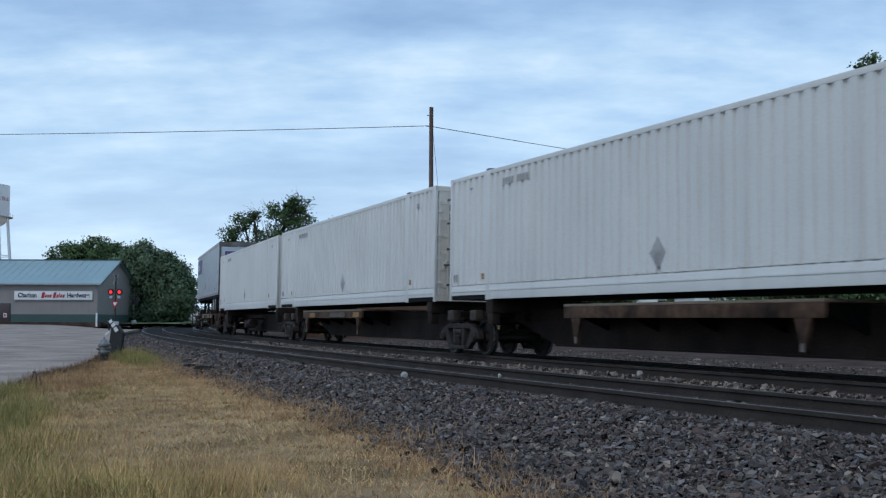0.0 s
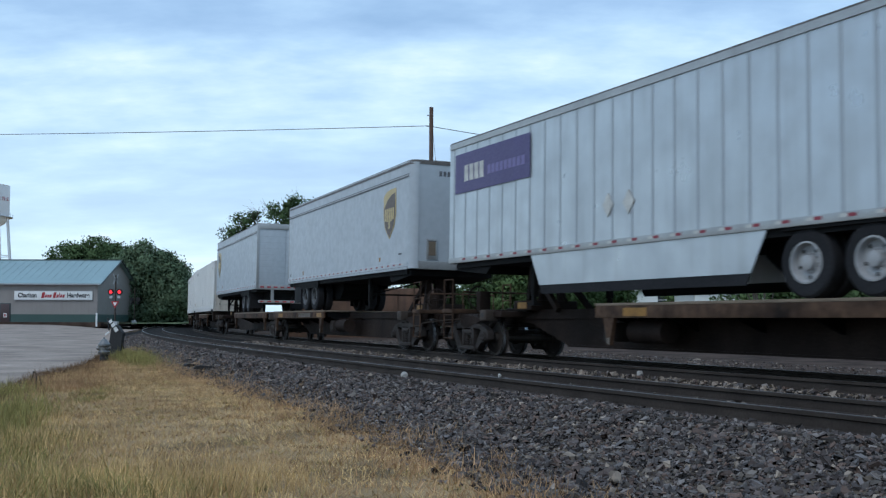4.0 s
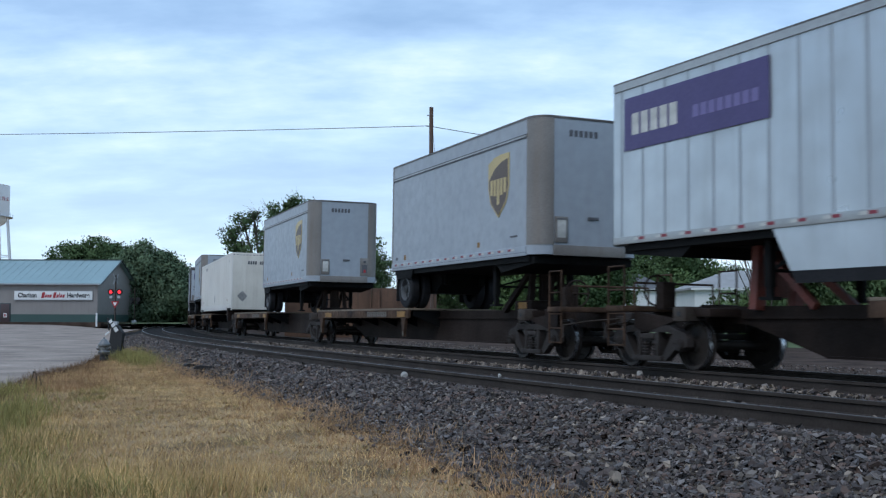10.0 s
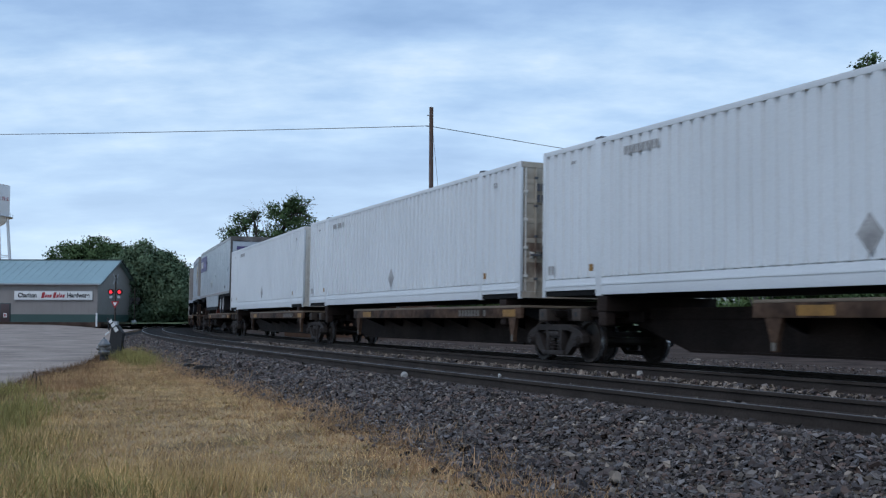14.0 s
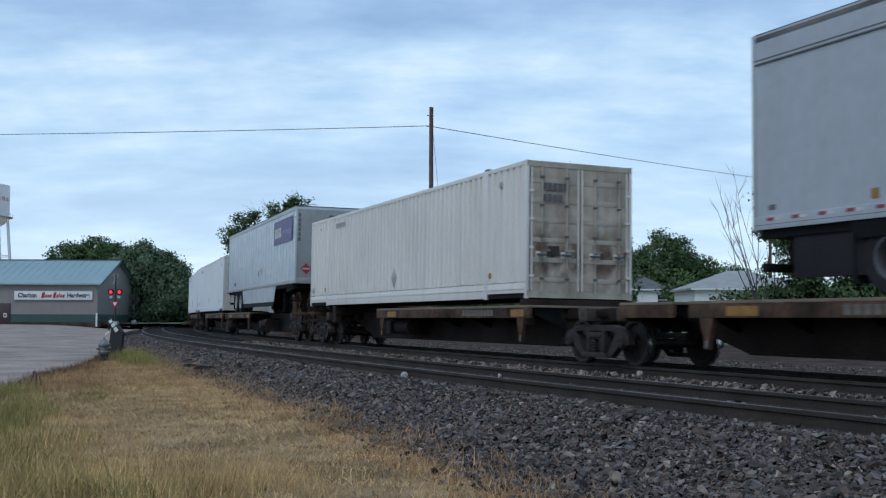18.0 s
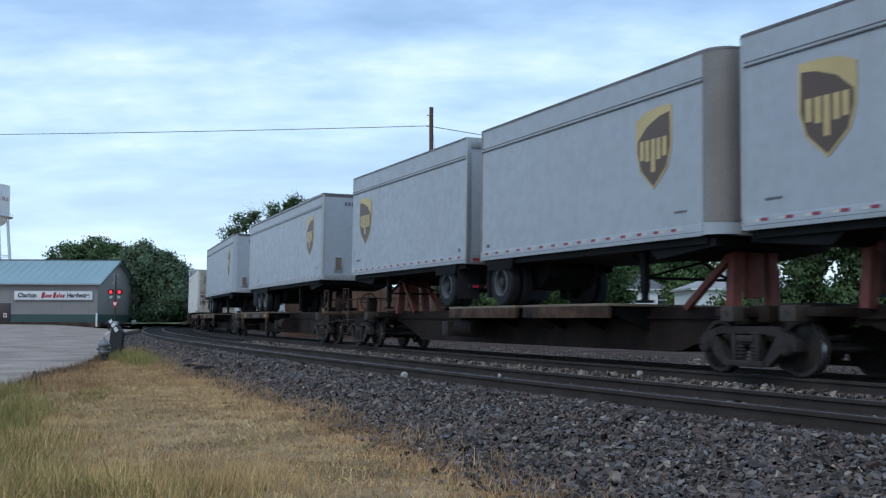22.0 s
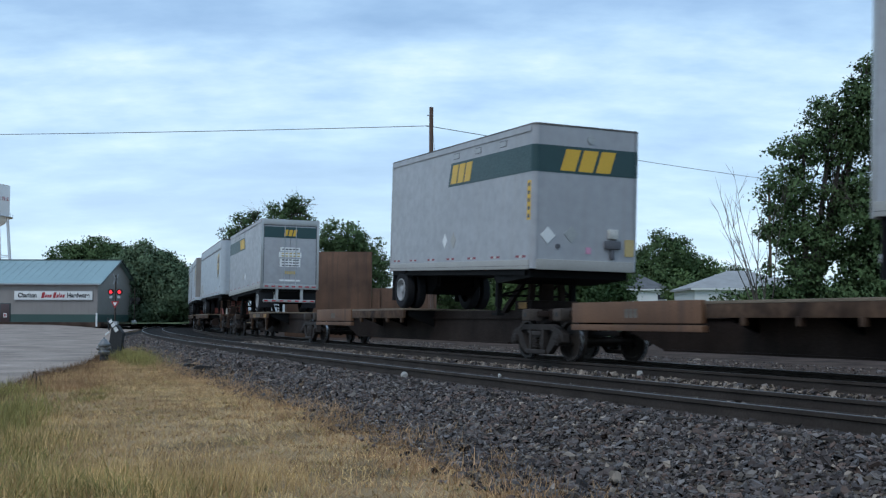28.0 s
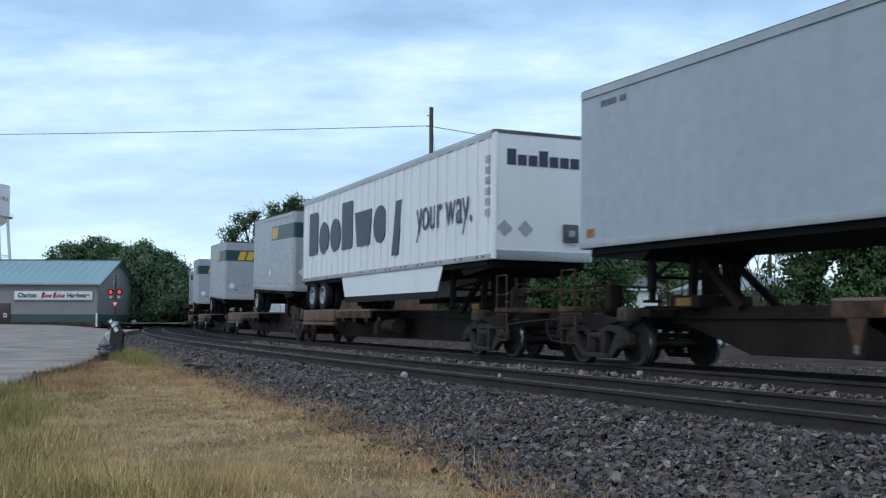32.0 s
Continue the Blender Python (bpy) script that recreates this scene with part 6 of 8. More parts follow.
def container(F, R, unit, doors_back=True, dirty=False, seed=0, marks=True):
    """A 53-foot corrugated box; z from its floor."""
    L, W, H = F - R, 1.30, 2.93
    h = L / 2
    c = thing("shipping_container", "white corrugated steel shipping container on a spine car" if not dirty else "white corrugated shipping container with rusty streaked end", "container", "containers on the train")
    paint = "container_mid" if seed < 4 else "container_cool" if 4 < seed < 8 else "container"
    P = 1.98       # corner post to the stacking post
    bm = bmesh.new()
    bx(bm, -h + 0.05, h - 0.05, -W + 0.06, W - 0.06, 0.12, H - 0.06)
    part("inner_box", bm, paint, c)
    for sgn in (-1, 1):
        y0, y1 = sorted((sgn * (W - 0.06), sgn * W))
        for a, b in ((-h + 0.10, -h + P - 0.09), (-h + P + 0.09, h - P - 0.09), (h - P + 0.09, h - 0.10)):
            part("side_panel", corrugated(a, b, 0.36, H - 0.09, sgn * (W - 0.004)), paint, c)
            bm = bmesh.new()
            bx(bm, a, b, y0, y1, 0.02 if b - a > 5 else 0.12, 0.335, 0.006)
            bx(bm, a, b, y0 - 0.012 * (sgn < 0), y1 + 0.012 * (sgn > 0), 0.20, 0.235)
            part("bottom_rail", bm, paint, c, "smooth white lower rail")
            bm = bmesh.new()
            bx(bm, a, b, y0, y1, H - 0.10, H - 0.005, 0.006)
            part("top_rail", bm, paint, c)
        for x in (-h, -h + P, h - P, h):
            bm = bmesh.new()
            w = 0.09
            xa, xb = max(-h, x - w), min(h, x + w)
            bx(bm, xa, xb, y0, y1 + 0.006 * (sgn > 0), 0.0, H, 0.008)
            part("corner_post" if abs(x) == h else "stacking_post", bm, paint, c)
        if sgn < 0:
            continue
        for x in (-h + P, h - P):
            bm = bmesh.new()
            bx(bm, x - 0.10, x + 0.10, sgn * (W - 0.14), sgn * (W + 0.005), H - 0.02, H + 0.035, 0.01)
            part("lifting_casting", bm, "bar_dark", c, "dark lifting casting")
            patch(c, "yellow_label", "yellow", x + (-0.30 if x < 0 else 0.17), x + (-0.30 if x < 0 else 0.17) + 0.13, 0.47, 0.60, W + 0.001, sgn, "small yellow label")
        if marks:
            bars(c, "mark_grey", h - 3.80, h - 2.65, H - 0.42, H - 0.27, W + 0.001, sgn, 9, seed, label="faded dark stencilled bars")
            bars(c, "mark_grey", h - 1.22, h - 1.04, H - 0.37, H - 0.31, W + 0.001, sgn, 2, seed)
            bars(c, "mark_grey", -h + 1.12, -h + 1.32, H - 0.46, H - 0.34, W + 0.001, sgn, 2, seed)
            bars(c, "mark_grey", h - 0.45, h - 0.2, 0.44, 0.62, W + 0.001, sgn, 2, seed)
        bm = bmesh.new()
        cx = -0.2
        a, b = sorted((sgn * (W + 0.001), sgn * (W + 0.006)))
        prism(bm, [(cx, 0.42), (cx + 0.23, 0.70), (cx, 0.98), (cx - 0.23, 0.70)], a, b)
        part("placard_holder", bm, "mark_grey", c, "grey diamond placard holder")
    bm = bmesh.new()
    bx(bm, -h + 0.02, h - 0.02, -W + 0.01, W - 0.01, H - 0.055, H - 0.008)
    for k in range(38):
        x = -h + 0.3 + k * (L - 0.6) / 37
        bx(bm, x - 0.06, x + 0.06, -W + 0.12, W - 0.12, H - 0.008, H + 0.008)
    part("roof", bm, paint, c)
    bm = bmesh.new()
    bx(bm, -h + 0.02, h - 0.02, -W + 0.02, W - 0.02, 0.02, 0.12)
    part("underframe", bm, "underframe", c)
    for end in (-1, 1):
        is_door = (end < 0) == doors_back
        endm = ("rusty_end" if dirty and is_door else "container_end" if is_door else "container_front") if end < 0 else paint
        if is_door:
            for sgn in (-1, 1):
                bm = bmesh.new()
                xa, xb = sorted((end * (h - 0.05), end * (h - 0.012)))
                y0, y1 = sorted((sgn * 0.012, sgn * (W - 0.09)))
                bx(bm, xa, xb, y0, y1, 0.16, H - 0.13)
                d = part("door", bm, endm, c, "ribbed container door")
                rib = cached("door_rib_%s_%d" % (endm, sgn), lambda: bx(bmesh.new(), -0.008, 0.008, y0 + 0.08, y1 - 0.06, 0, 0.10, 0.006), endm)
                for k in range(6):
                    part("door_rib", rib, endm, d, loc=(end * (h - 0.012), 0, 0.35 + k * 0.42))
                bm = bmesh.new()
                for q in (y0 + 0.02, y1 - 0.05):
                    bx(bm, end * (h - 0.008) - 0.012, end * (h - 0.008) + 0.012, q, q + 0.035, 0.17, H - 0.14)
                part("door_edge", bm, "container", d, "white door edge")
                hinge = cached("door_hinge", lambda: bx(bmesh.new(), -0.016, 0.016, -0.05, 0.05, 0, 0.06, 0.006), "container")
                for q in (0.45, 1.05, 1.65, 2.25):
                    part("hinge", hinge, "container", d, "white door hinge", loc=(end * (h + 0.002), sgn * (W - 0.12), q))
                for yy in (0.35, 0.95):
                    bm = bmesh.new()
                    rod(bm, (end * (h + 0.035), sgn * yy, 0.12), (end * (h + 0.035), sgn * yy, H - 0.12), 0.02, 8)
                    bx(bm, min(end * (h + 0.02), end * (h + 0.06)), max(end * (h + 0.02), end * (h + 0.06)), sgn * yy - 0.18, sgn * yy + 0.06, 1.0, 1.05)
                    part("lock_rod", bm, endm, d, "steel lock rod")
                    bm = bmesh.new()
                    bx(bm, min(end * (h + 0.0), end * (h + 0.012)), max(end * (h + 0.0), end * (h + 0.012)), sgn * yy - 0.13, sgn * yy + 0.13, 0.86, 1.00, 0.004)
                    part("lock_plate", bm, "container", d, "white lock plate")
                    bracket = cached("rod_bracket", lambda: bx(bmesh.new(), -0.025, 0.025, -0.035, 0.035, 0, 0.05), "bar_dark")
                    for q in (0.40, 1.30, 1.95, 2.55):
                        part("rod_bracket", bracket, "bar_dark", d, loc=(end * (h + 0.035), sgn * yy, q))
                    part("lock_handle", cached("lock_handle", lambda: bx(bmesh.new(), -0.025, 0.025, -0.12, 0.12, 0, 0.04, 0.006), "bar_dark"), "bar_dark", d, "dark lock handle", loc=(end * (h + 0.045), sgn * yy, 0.91))
            bm = bmesh.new()
            xa, xb = sorted((end * (h - 0.04), end * (h + 0.0)))
            bx(bm, xa, xb, -W + 0.01, W - 0.01, H - 0.13, H - 0.012)
            part("door_header", bm, endm, c)
            bm = bmesh.new()
            bx(bm, xa, xb, -W + 0.01, W - 0.01, 0.02, 0.155)
            part("door_sill", bm, endm, c)
            bm = bmesh.new()
            for k in range(2):
                a, b = sorted((end * (h + 0.022), end * (h + 0.026)))
                for j in range(5 - k):
                    bx(bm, a, b, W - 0.45 - j * 0.13, W - 0.36 - j * 0.13, 2.30 - 0.24 * k, 2.46 - 0.24 * k)
            part("end_marking", bm, "bar_dark", c, "dark stencilled bars")
            bm = bmesh.new()
            a, b = sorted((end * (h + 0.022), end * (h + 0.027)))
            bx(bm, a, b, 0.52, 0.80, 0.92, 1.12)
            part("end_label", bm, "worn_steel" if dirty else "yellow", c, "brown notice plate" if dirty else "yellow warning label")
        else:
            bm = bmesh.new()
            xa, xb = sorted((end * (h - 0.05), end * (h - 0.006)))
            bx(bm, xa, xb, -W + 0.02, W - 0.02, 0.05, H - 0.02, 0.01)
            part("front_wall", bm, endm, c, "plain end wall with rust runs" if end < 0 else "plain end wall")
            bm = bmesh.new()
            a, b = sorted((end * (h - 0.008), end * (h + 0.001)))
            for j in range(15):
                bx(bm, a, b, -W + 0.14 + j * 0.165, -W + 0.235 + j * 0.165, H - 0.135, H - 0.105)
            part("vent_slots", bm, "bar_dark", c, "row of dark slots below the roof")
            bm = bmesh.new()
            for j in range(13):
                y = -W + 0.18 + j * 0.185
                bx(bm, a, b + 0.001 * (end > 0), y, y + 0.05, 0.22, H - 0.2, 0.003)
            part("end_ribs", bm, endm, c)
            bm = bmesh.new()
            a, b = sorted((end * (h - 0.006), end * (h + 0.012)))
            for j in range(9):
                if j != 4:
                    bx(bm, a, b, 0.42 - j * 0.12, 0.50 - j * 0.12, 2.34, 2.50)
            part("end_marking", bm, "bar_dark", c, "dark stencilled bars")
            bm = bmesh.new()
            vs = [bm.verts.new((end * (h + 0.014), W - 0.55 + dy, 0.72 + dz)) for dy, dz in ((0, -0.28), (0.26, 0), (0, 0.28), (-0.26, 0))]
            f = bm.faces.new(vs)
            bmesh.ops.solidify(bm, geom=[f], thickness=0.004)
            part("placard_holder", bm, "mark_grey", c, "grey diamond placard holder")
    f, b = unit
    MOVERS.append((c, f, b, Matrix.Translation(((F + R) / 2 - (f + b) / 2, 0, 1.267))))
    return c


def tyre_shape():
    bm = bmesh.new()
    lathe(bm, [(0.30, -0.11), (0.40, -0.125), (0.47, -0.12), (0.505, -0.09), (0.51, 0.0), (0.505, 0.09), (0.47, 0.12), (0.40, 0.125), (0.30, 0.11)], n=28, caps=False)
    bmesh.ops.rotate(bm, verts=bm.verts[:], cent=(0, 0, 0), matrix=Matrix.Rotation(radians(90), 3, "X"))
    return bm


def rim_shape():
    bm = bmesh.new()
    lathe(bm, [(0.305, -0.10), (0.305, 0.128), (0.280, 0.132), (0.262, 0.05), (0.255, -0.02)], n=24, caps=False)
    bmesh.ops.rotate(bm, verts=bm.verts[:], cent=(0, 0, 0), matrix=Matrix.Rotation(radians(-90), 3, "X"))
    return bm


def hub_shape():
    """A dished wheel centre with hand holes, its studs and the hub cap."""
    bm = bmesh.new()
    lathe(bm, [(0.258, -0.02), (0.258, 0.02), (0.205, 0.035), (0.16, 0.012), (0.115, 0.02), (0.105, 0.11), (0.05, 0.125)], n=20)
    for k in range(10):
        a = 2 * math.pi * k / 10
        rod(bm, (0.138 * math.cos(a), 0.138 * math.sin(a), 0.0), (0.138 * math.cos(a), 0.138 * math.sin(a), 0.05), 0.014, 6)
    bmesh.ops.rotate(bm, verts=bm.verts[:], cent=(0, 0, 0), matrix=Matrix.Rotation(radians(-90), 3, "X"))
    return bm


def hand_holes_shape():
    bm = bmesh.new()
    for k in range(5):
        a = 2 * math.pi * (k + 0.25) / 5
        rod(bm, (0.205 * math.cos(a), 0.205 * math.sin(a), 0.03), (0.205 * math.cos(a), 0.205 * math.sin(a), 0.040), 0.030, 8)
    bmesh.ops.rotate(bm, verts=bm.verts[:], cent=(0, 0, 0), matrix=Matrix.Rotation(radians(-90), 3, "X"))
    return bm


def tape_shape():
    return bx(bmesh.new(), -0.075, 0.075, -0.002, 0.002, -0.024, 0.024)


def trailer(F, R, unit, nose_front, style, axles, gear=2.7, skirt=None, seed=0, label="", round_nose=0.0, floor=1.03, tilt=0.0):
    """A road trailer on its wheels; built with the nose at +x and its deck at z = 0."""
    L, W = F - R, 1.295
    h = L / 2
    z0, z1 = floor, 4.08 if style == "banded" else 4.05 if style == "plain" or 11 < seed < 17 else 4.0 if style == "parcel" and seed > 9 else 3.96
    side = {"parcel": "parcel_side", "parcelworn": "parcel_side_dirty", "ribbed": "ribbed_side", "banded": "white_side", "road": "bright_side", "plain": "parcel_side"}[style]
    if seed in (10, 11, 12, 13, 14, 22):
        side = "parcel_side_grey"
    elif style == "parcelworn" and seed < 8:
        side = "parcel_side_worn"
    t = thing("semi_trailer", label, "trailer", "trailers on the train")
    r = max(round_nose, 0.06)
    # body
    bm = bmesh.new()
    plan = [(-h + 0.05, -W + 0.01), (h - r, -W + 0.01)]
    k = 8
    plan += [(h - r + (r - 0.01) * math.sin(math.pi / 2 * i / k), -W + 0.01 + r - r * math.cos(math.pi / 2 * i / k)) for i in range(1, k + 1)]
    plan += [(x, -y) for x, y in reversed(plan)]
    lo = [bm.verts.new((x, y, z0 + 0.02)) for x, y in plan]
    hi = [bm.verts.new((x, y, z1 - 0.02)) for x, y in plan]
    n = len(plan)
    for i in range(n):
        bm.faces.new((lo[i], lo[(i + 1) % n], hi[(i + 1) % n], hi[i]))
    bm.faces.new(lo[::-1])
    bm.faces.new(hi)
    part("body", bm, side, t)
    if round_nose:
        for sgn in (-1, 1):
            bm = bmesh.new()
            pts = []
            for i in range(k + 1):
                a = math.pi / 2 * i / k
                pts.append((h - r + (r + 0.004) * math.sin(a), sgn * (W - r + (r + 0.004) * math.cos(a) - 0.01)))
            a_, b_ = [bm.verts.new((x, y, z0 + 0.22)) for x, y in pts], [bm.verts.new((x, y, z1 - 0.06)) for x, y in pts]
            for i in range(k):
                bm.faces.new((a_[i], a_[i + 1], b_[i + 1], b_[i]) if sgn < 0 else (a_[i + 1], a_[i], b_[i], b_[i + 1]))
            if style == "banded":
                wrap = bmesh.new()
                pts2 = [(h - r + (r + 0.006) * math.sin(math.pi / 2 * i / k), sgn * (W - r + (r + 0.006) * math.cos(math.pi / 2 * i / k) - 0.008)) for i in range(k + 1)]
                p_, q_ = [wrap.verts.new((x, y, z1 - 1.02)) for x, y in pts2], [wrap.verts.new((x, y, z1 - 0.45)) for x, y in pts2]
                for i in range(k):
                    wrap.faces.new((p_[i], p_[i + 1], q_[i + 1], q_[i]) if sgn < 0 else (p_[i + 1], p_[i], q_[i], q_[i + 1]))
                part("corner_band", wrap, "green_band", t, "dark green band round the corner")
            part("nose_corner", bm, "nose_trim" if style == "parcelworn" else "alu" if round_nose == 0.08 else side, t, "stained rounded nose corner" if style == "parcelworn" else "rounded nose corner")
    # roof and its edge
    bm = bmesh.new()
    pl = [(x * 1.0 + (0.008 if x > 0 else -0.0), y * 1.006) for x, y in plan]
    lo = [bm.verts.new((x, y, z1 - ((0.12 if seed in (3, 10, 11) else 0.055) if style.startswith("parcel") else 0.04 if style in ("banded", "ribbed") else 0.085))) for x, y in pl]
    hi = [bm.verts.new((x, y * 0.99, z1)) for x, y in pl]
    for i in range(n):
        bm.faces.new((lo[i], lo[(i + 1) % n], hi[(i + 1) % n], hi[i]))
    bm.faces.new(hi)
    part("roof", bm, "dark_roof_rail", t, "dark weathered roof edge" if style.startswith("parcel") else "")
    for sgn in (-1, 1):
        y0, y1 = sorted((sgn * (W - 0.02), sgn * (W + 0.014)))
        bm = bmesh.new()
        tall = 0.20 if style.startswith("parcel") or style == "banded" else 0.13
        bx(bm, -h + 0.06, h - r, y0, y1, z0, z0 + tall, 0.008)
        rail = part("bottom_rail", bm, "alu" if tall < 0.2 else side if style != "banded" else "tan_patch", t, "pale bottom rail" if style != "banded" else "grimy cream bottom rail")
        if tall > 0.13:
            bm = bmesh.new()
            bx(bm, -h + 0.06, h - r, min(y0, y1) - 0.001, max(y0, y1) + 0.0015, z0 + 0.066, z0 + 0.074)
            part("rail_groove", bm, "bar_dark", rail, "dark groove")
        step = 0.62 if style == "ribbed" else 1.25 if style in ("banded", "road") else 0.50
        q = -h + 0.3
        a, b = sorted((sgn * (W + 0.014), sgn * (W + 0.018))) if style != "banded" else sorted((sgn * (W - 0.009), sgn * (W - 0.005)))
        zt = z0 + (0.05 if tall < 0.2 else 0.115 if style != "banded" else 0.24)
        while q < h - r - 0.4 and style != "plain" and (sgn > 0) == nose_front:
            for k_, col in enumerate(("maroon", "bar_white", "maroon") if style in ("banded", "road") else ("maroon", "bar_white")):
                part("reflective_tape", cached("tape_" + col, tape_shape, col), col, rail, loc=(q + 0.075 + k_ * 0.15, (a + b) / 2, zt + 0.03))
            q += step
        if style.startswith("parcel"):
            bm = bmesh.new()
            for z in (3.52, 3.575):
                bx(bm, -h + 0.06, h - r, min(y0, y1) + (0.012 if sgn > 0 else 0), max(y0, y1) - (0.012 if sgn < 0 else 0), z, z + 0.022)
            part("belt_moulding", bm, "bar_dark", t, "dark double moulding line")
            bm = bmesh.new()
            bx(bm, -h + 0.06, h - r, min(y0, y1) + (0.010 if sgn > 0 else 0.004), max(y0, y1) - (0.010 if sgn < 0 else 0.004), 3.542, 3.575)
            part("belt_strip", bm, "alu", t, "pale strip between the moulding lines")
        elif style in ("ribbed", "road", "plain"):
            pitch = 0.61 if style != "plain" else 1.22
            qx = -h + pitch
            while qx < h - 0.15:
                bm = bmesh.new()
                a, b = sorted((sgn * (W - 0.012), sgn * (W + (0.022 if style == "road" else -0.005 if style != "plain" else -0.008))))
                wd = 0.075 if style == "road" else 0.008 if style == "plain" else 0.03
                bx(bm, qx - wd, qx + wd, a, b, z0 + 0.13, z1 - 0.172)
                part("side_post", bm, "bright_side" if style == "road" else "panel_joint" if style == "ribbed" else side, t)
                qx += pitch
        if not style.startswith("parcel"):
            bm = bmesh.new()
            bx(bm, -h + 0.04, h - max(r, 0.08), y0, y1 + 0.002, z1 - 0.17, z1 - 0.045)
            part("top_rail", bm, side if style == "banded" else "alu", t, "aluminium top rail")
        # markings
        o = W + 0.016
        if style.startswith("parcel"):
            cx, cz = h - (1.75 if not nose_front else 1.86 if seed == 14 else 1.40), z0 + 1.60
            outl = [(-0.52, 0.55), (-0.25, 0.66), (0.1, 0.70), (0.52, 0.70), (0.53, 0.0), (0.40, -0.36), (0.0, -0.70), (-0.40, -0.36), (-0.52, 0.0)]
            a, b = sorted((sgn * (W - 0.008), sgn * (W + 0.004)))
            bm = bmesh.new()
            prism(bm, [(cx + p, cz + q_) for p, q_ in outl], a, b)
            s_ = part("shield_mark", bm, "gold", t, "gold and brown shield mark")
            a, b = sorted((sgn * (W + 0.002), sgn * (W + 0.008)))
            bm = bmesh.new()
            prism(bm, [(cx + p * 0.9, cz + q_ * 0.9 - 0.02) for p, q_ in [(-0.52, 0.22), (-0.2, 0.48), (0.2, 0.62), (0.52, 0.66), (0.53, 0.0), (0.40, -0.36), (0.0, -0.70), (-0.40, -0.36), (-0.52, 0.0)]], a, b)
            part("shield_field", bm, "shield_brown", s_)
            a, b = sorted((sgn * (W + 0.006), sgn * (W + 0.012)))
            for p, dn in ((-0.33, -0.17), (-0.17, -0.20), (0.0, -0.40), (0.16, -0.20), (0.33, -0.16)):
                bm = bmesh.new()
                bx(bm, cx + p - 0.058, cx + p + 0.058, a, b, cz + dn, cz + 0.17, 0.0)
                part("shield_bar", bm, "gold", s_, "gold bar")
            bars(t, "bar_dark", h - r - 0.75, h - r - 0.4, z0 + 0.42, z0 + 0.46, W - 0.006, sgn, 4, seed)
            if not 10 < seed < 16:
                patch(t, "yellow_label", "yellow", h - r - 2.43, h - r - 2.30, z0 + 0.31, z0 + 0.43, W - 0.008, sgn, "small yellow label")
            if seed != 2 and not 11 < seed < 16:
                q_ = 2.2 if len(axles) > 1 else 0.95
                patch(t, "yellow_label", "yellow", -h + q_, -h + q_ + 0.13, z0 + 0.26, z0 + 0.40, W - 0.008, sgn, "small yellow label")
            if seed == 16:
                patch(t, "repair_sheet", "tan_patch", -h + 0.72, -h + 1.62, z0 + 0.21, z0 + 0.86, W - 0.009, sgn, "tan repair sheet")
            patch(t, "dark_label", "bar_dark", -h + 0.32, -h + 0.46, z0 + 0.28, z0 + 0.36, W - 0.008, sgn)
        elif style == "ribbed":
            xa, xb = h - 4.0, h - 0.4
            s_ = patch(t, "purple_panel", "purple", xa, xb, z1 - 1.28, z1 - 0.34, W + 0.0125, sgn, "purple name panel")
            fl = sgn < 0
            bars(s_, "bar_white", xa + (0.2 if fl else 2.1), xa + (1.5 if fl else 3.4), z1 - 1.02, z1 - 0.64, W + 0.017, sgn, 5, seed, label="white bars")
            bars(s_, "lilac", xa + (1.65 if fl else 0.2), xa + (3.4 if fl else 1.95), z1 - 0.98, z1 - 0.78, W + 0.017, sgn, 9, seed)
            a, b = sorted((sgn * (W - 0.004), sgn * (W + 0.0135)))
            for cx, col in ((1.2, "bar_white"), (0.55, "bar_white")):
                bm = bmesh.new()
                prism(bm, [(cx, z0 + 0.55), (cx + 0.17, z0 + 0.77), (cx, z0 + 0.99), (cx - 0.17, z0 + 0.77)], a, b)
                part("placard", bm, col, t, "white diamond placard")
            bars(t, "bar_dark", -h + 2.0, -h + 2.5, z0 + 0.30, z0 + 0.44, W - 0.008, sgn, 5, seed)
        elif style == "banded":
            a, b = sorted((sgn * (W - 0.012), sgn * (W - 0.004)))
            bm = bmesh.new()
            prism(bm, [(h - 4.50, z1 - 1.02), (h - r - 0.0, z1 - 1.02), (h - r - 0.0, z1 - 0.45), (h - 4.33, z1 - 0.45)], a, b)
            s_ = part("green_band", bm, "green_band", t, "dark green band")
            a, b = sorted((sgn * (W - 0.004), sgn * (W + 0.002)))
            for j in range(3):
                x = h - 4.34 + j * 0.40
                bm = bmesh.new()
                prism(bm, [(x, z1 - 0.96), (x + 0.33, z1 - 0.96), (x + 0.47, z1 - 0.51), (x + 0.14, z1 - 0.51)], a, b)
                part("yellow_mark", bm, "band_yellow", s_, "slanted yellow bar")
            if not nose_front:
                s2 = patch(t, "number_strip", "band_yellow", h - 0.26, h - 0.10, z1 - 2.03, z1 - 1.20, W - 0.008, sgn, "yellow strip with dark figures")
                a, b = sorted((sgn * (W - 0.004), sgn * (W + 0.0)))
                for j in range(5):
                    part("figure", cached("strip_figure", lambda: bx(bmesh.new(), -0.045, 0.045, -0.002, 0.002, -0.038, 0.038), "bar_dark"), "bar_dark", s2, loc=(h - 0.18, (a + b) / 2, z1 - 1.95 + j * 0.165))
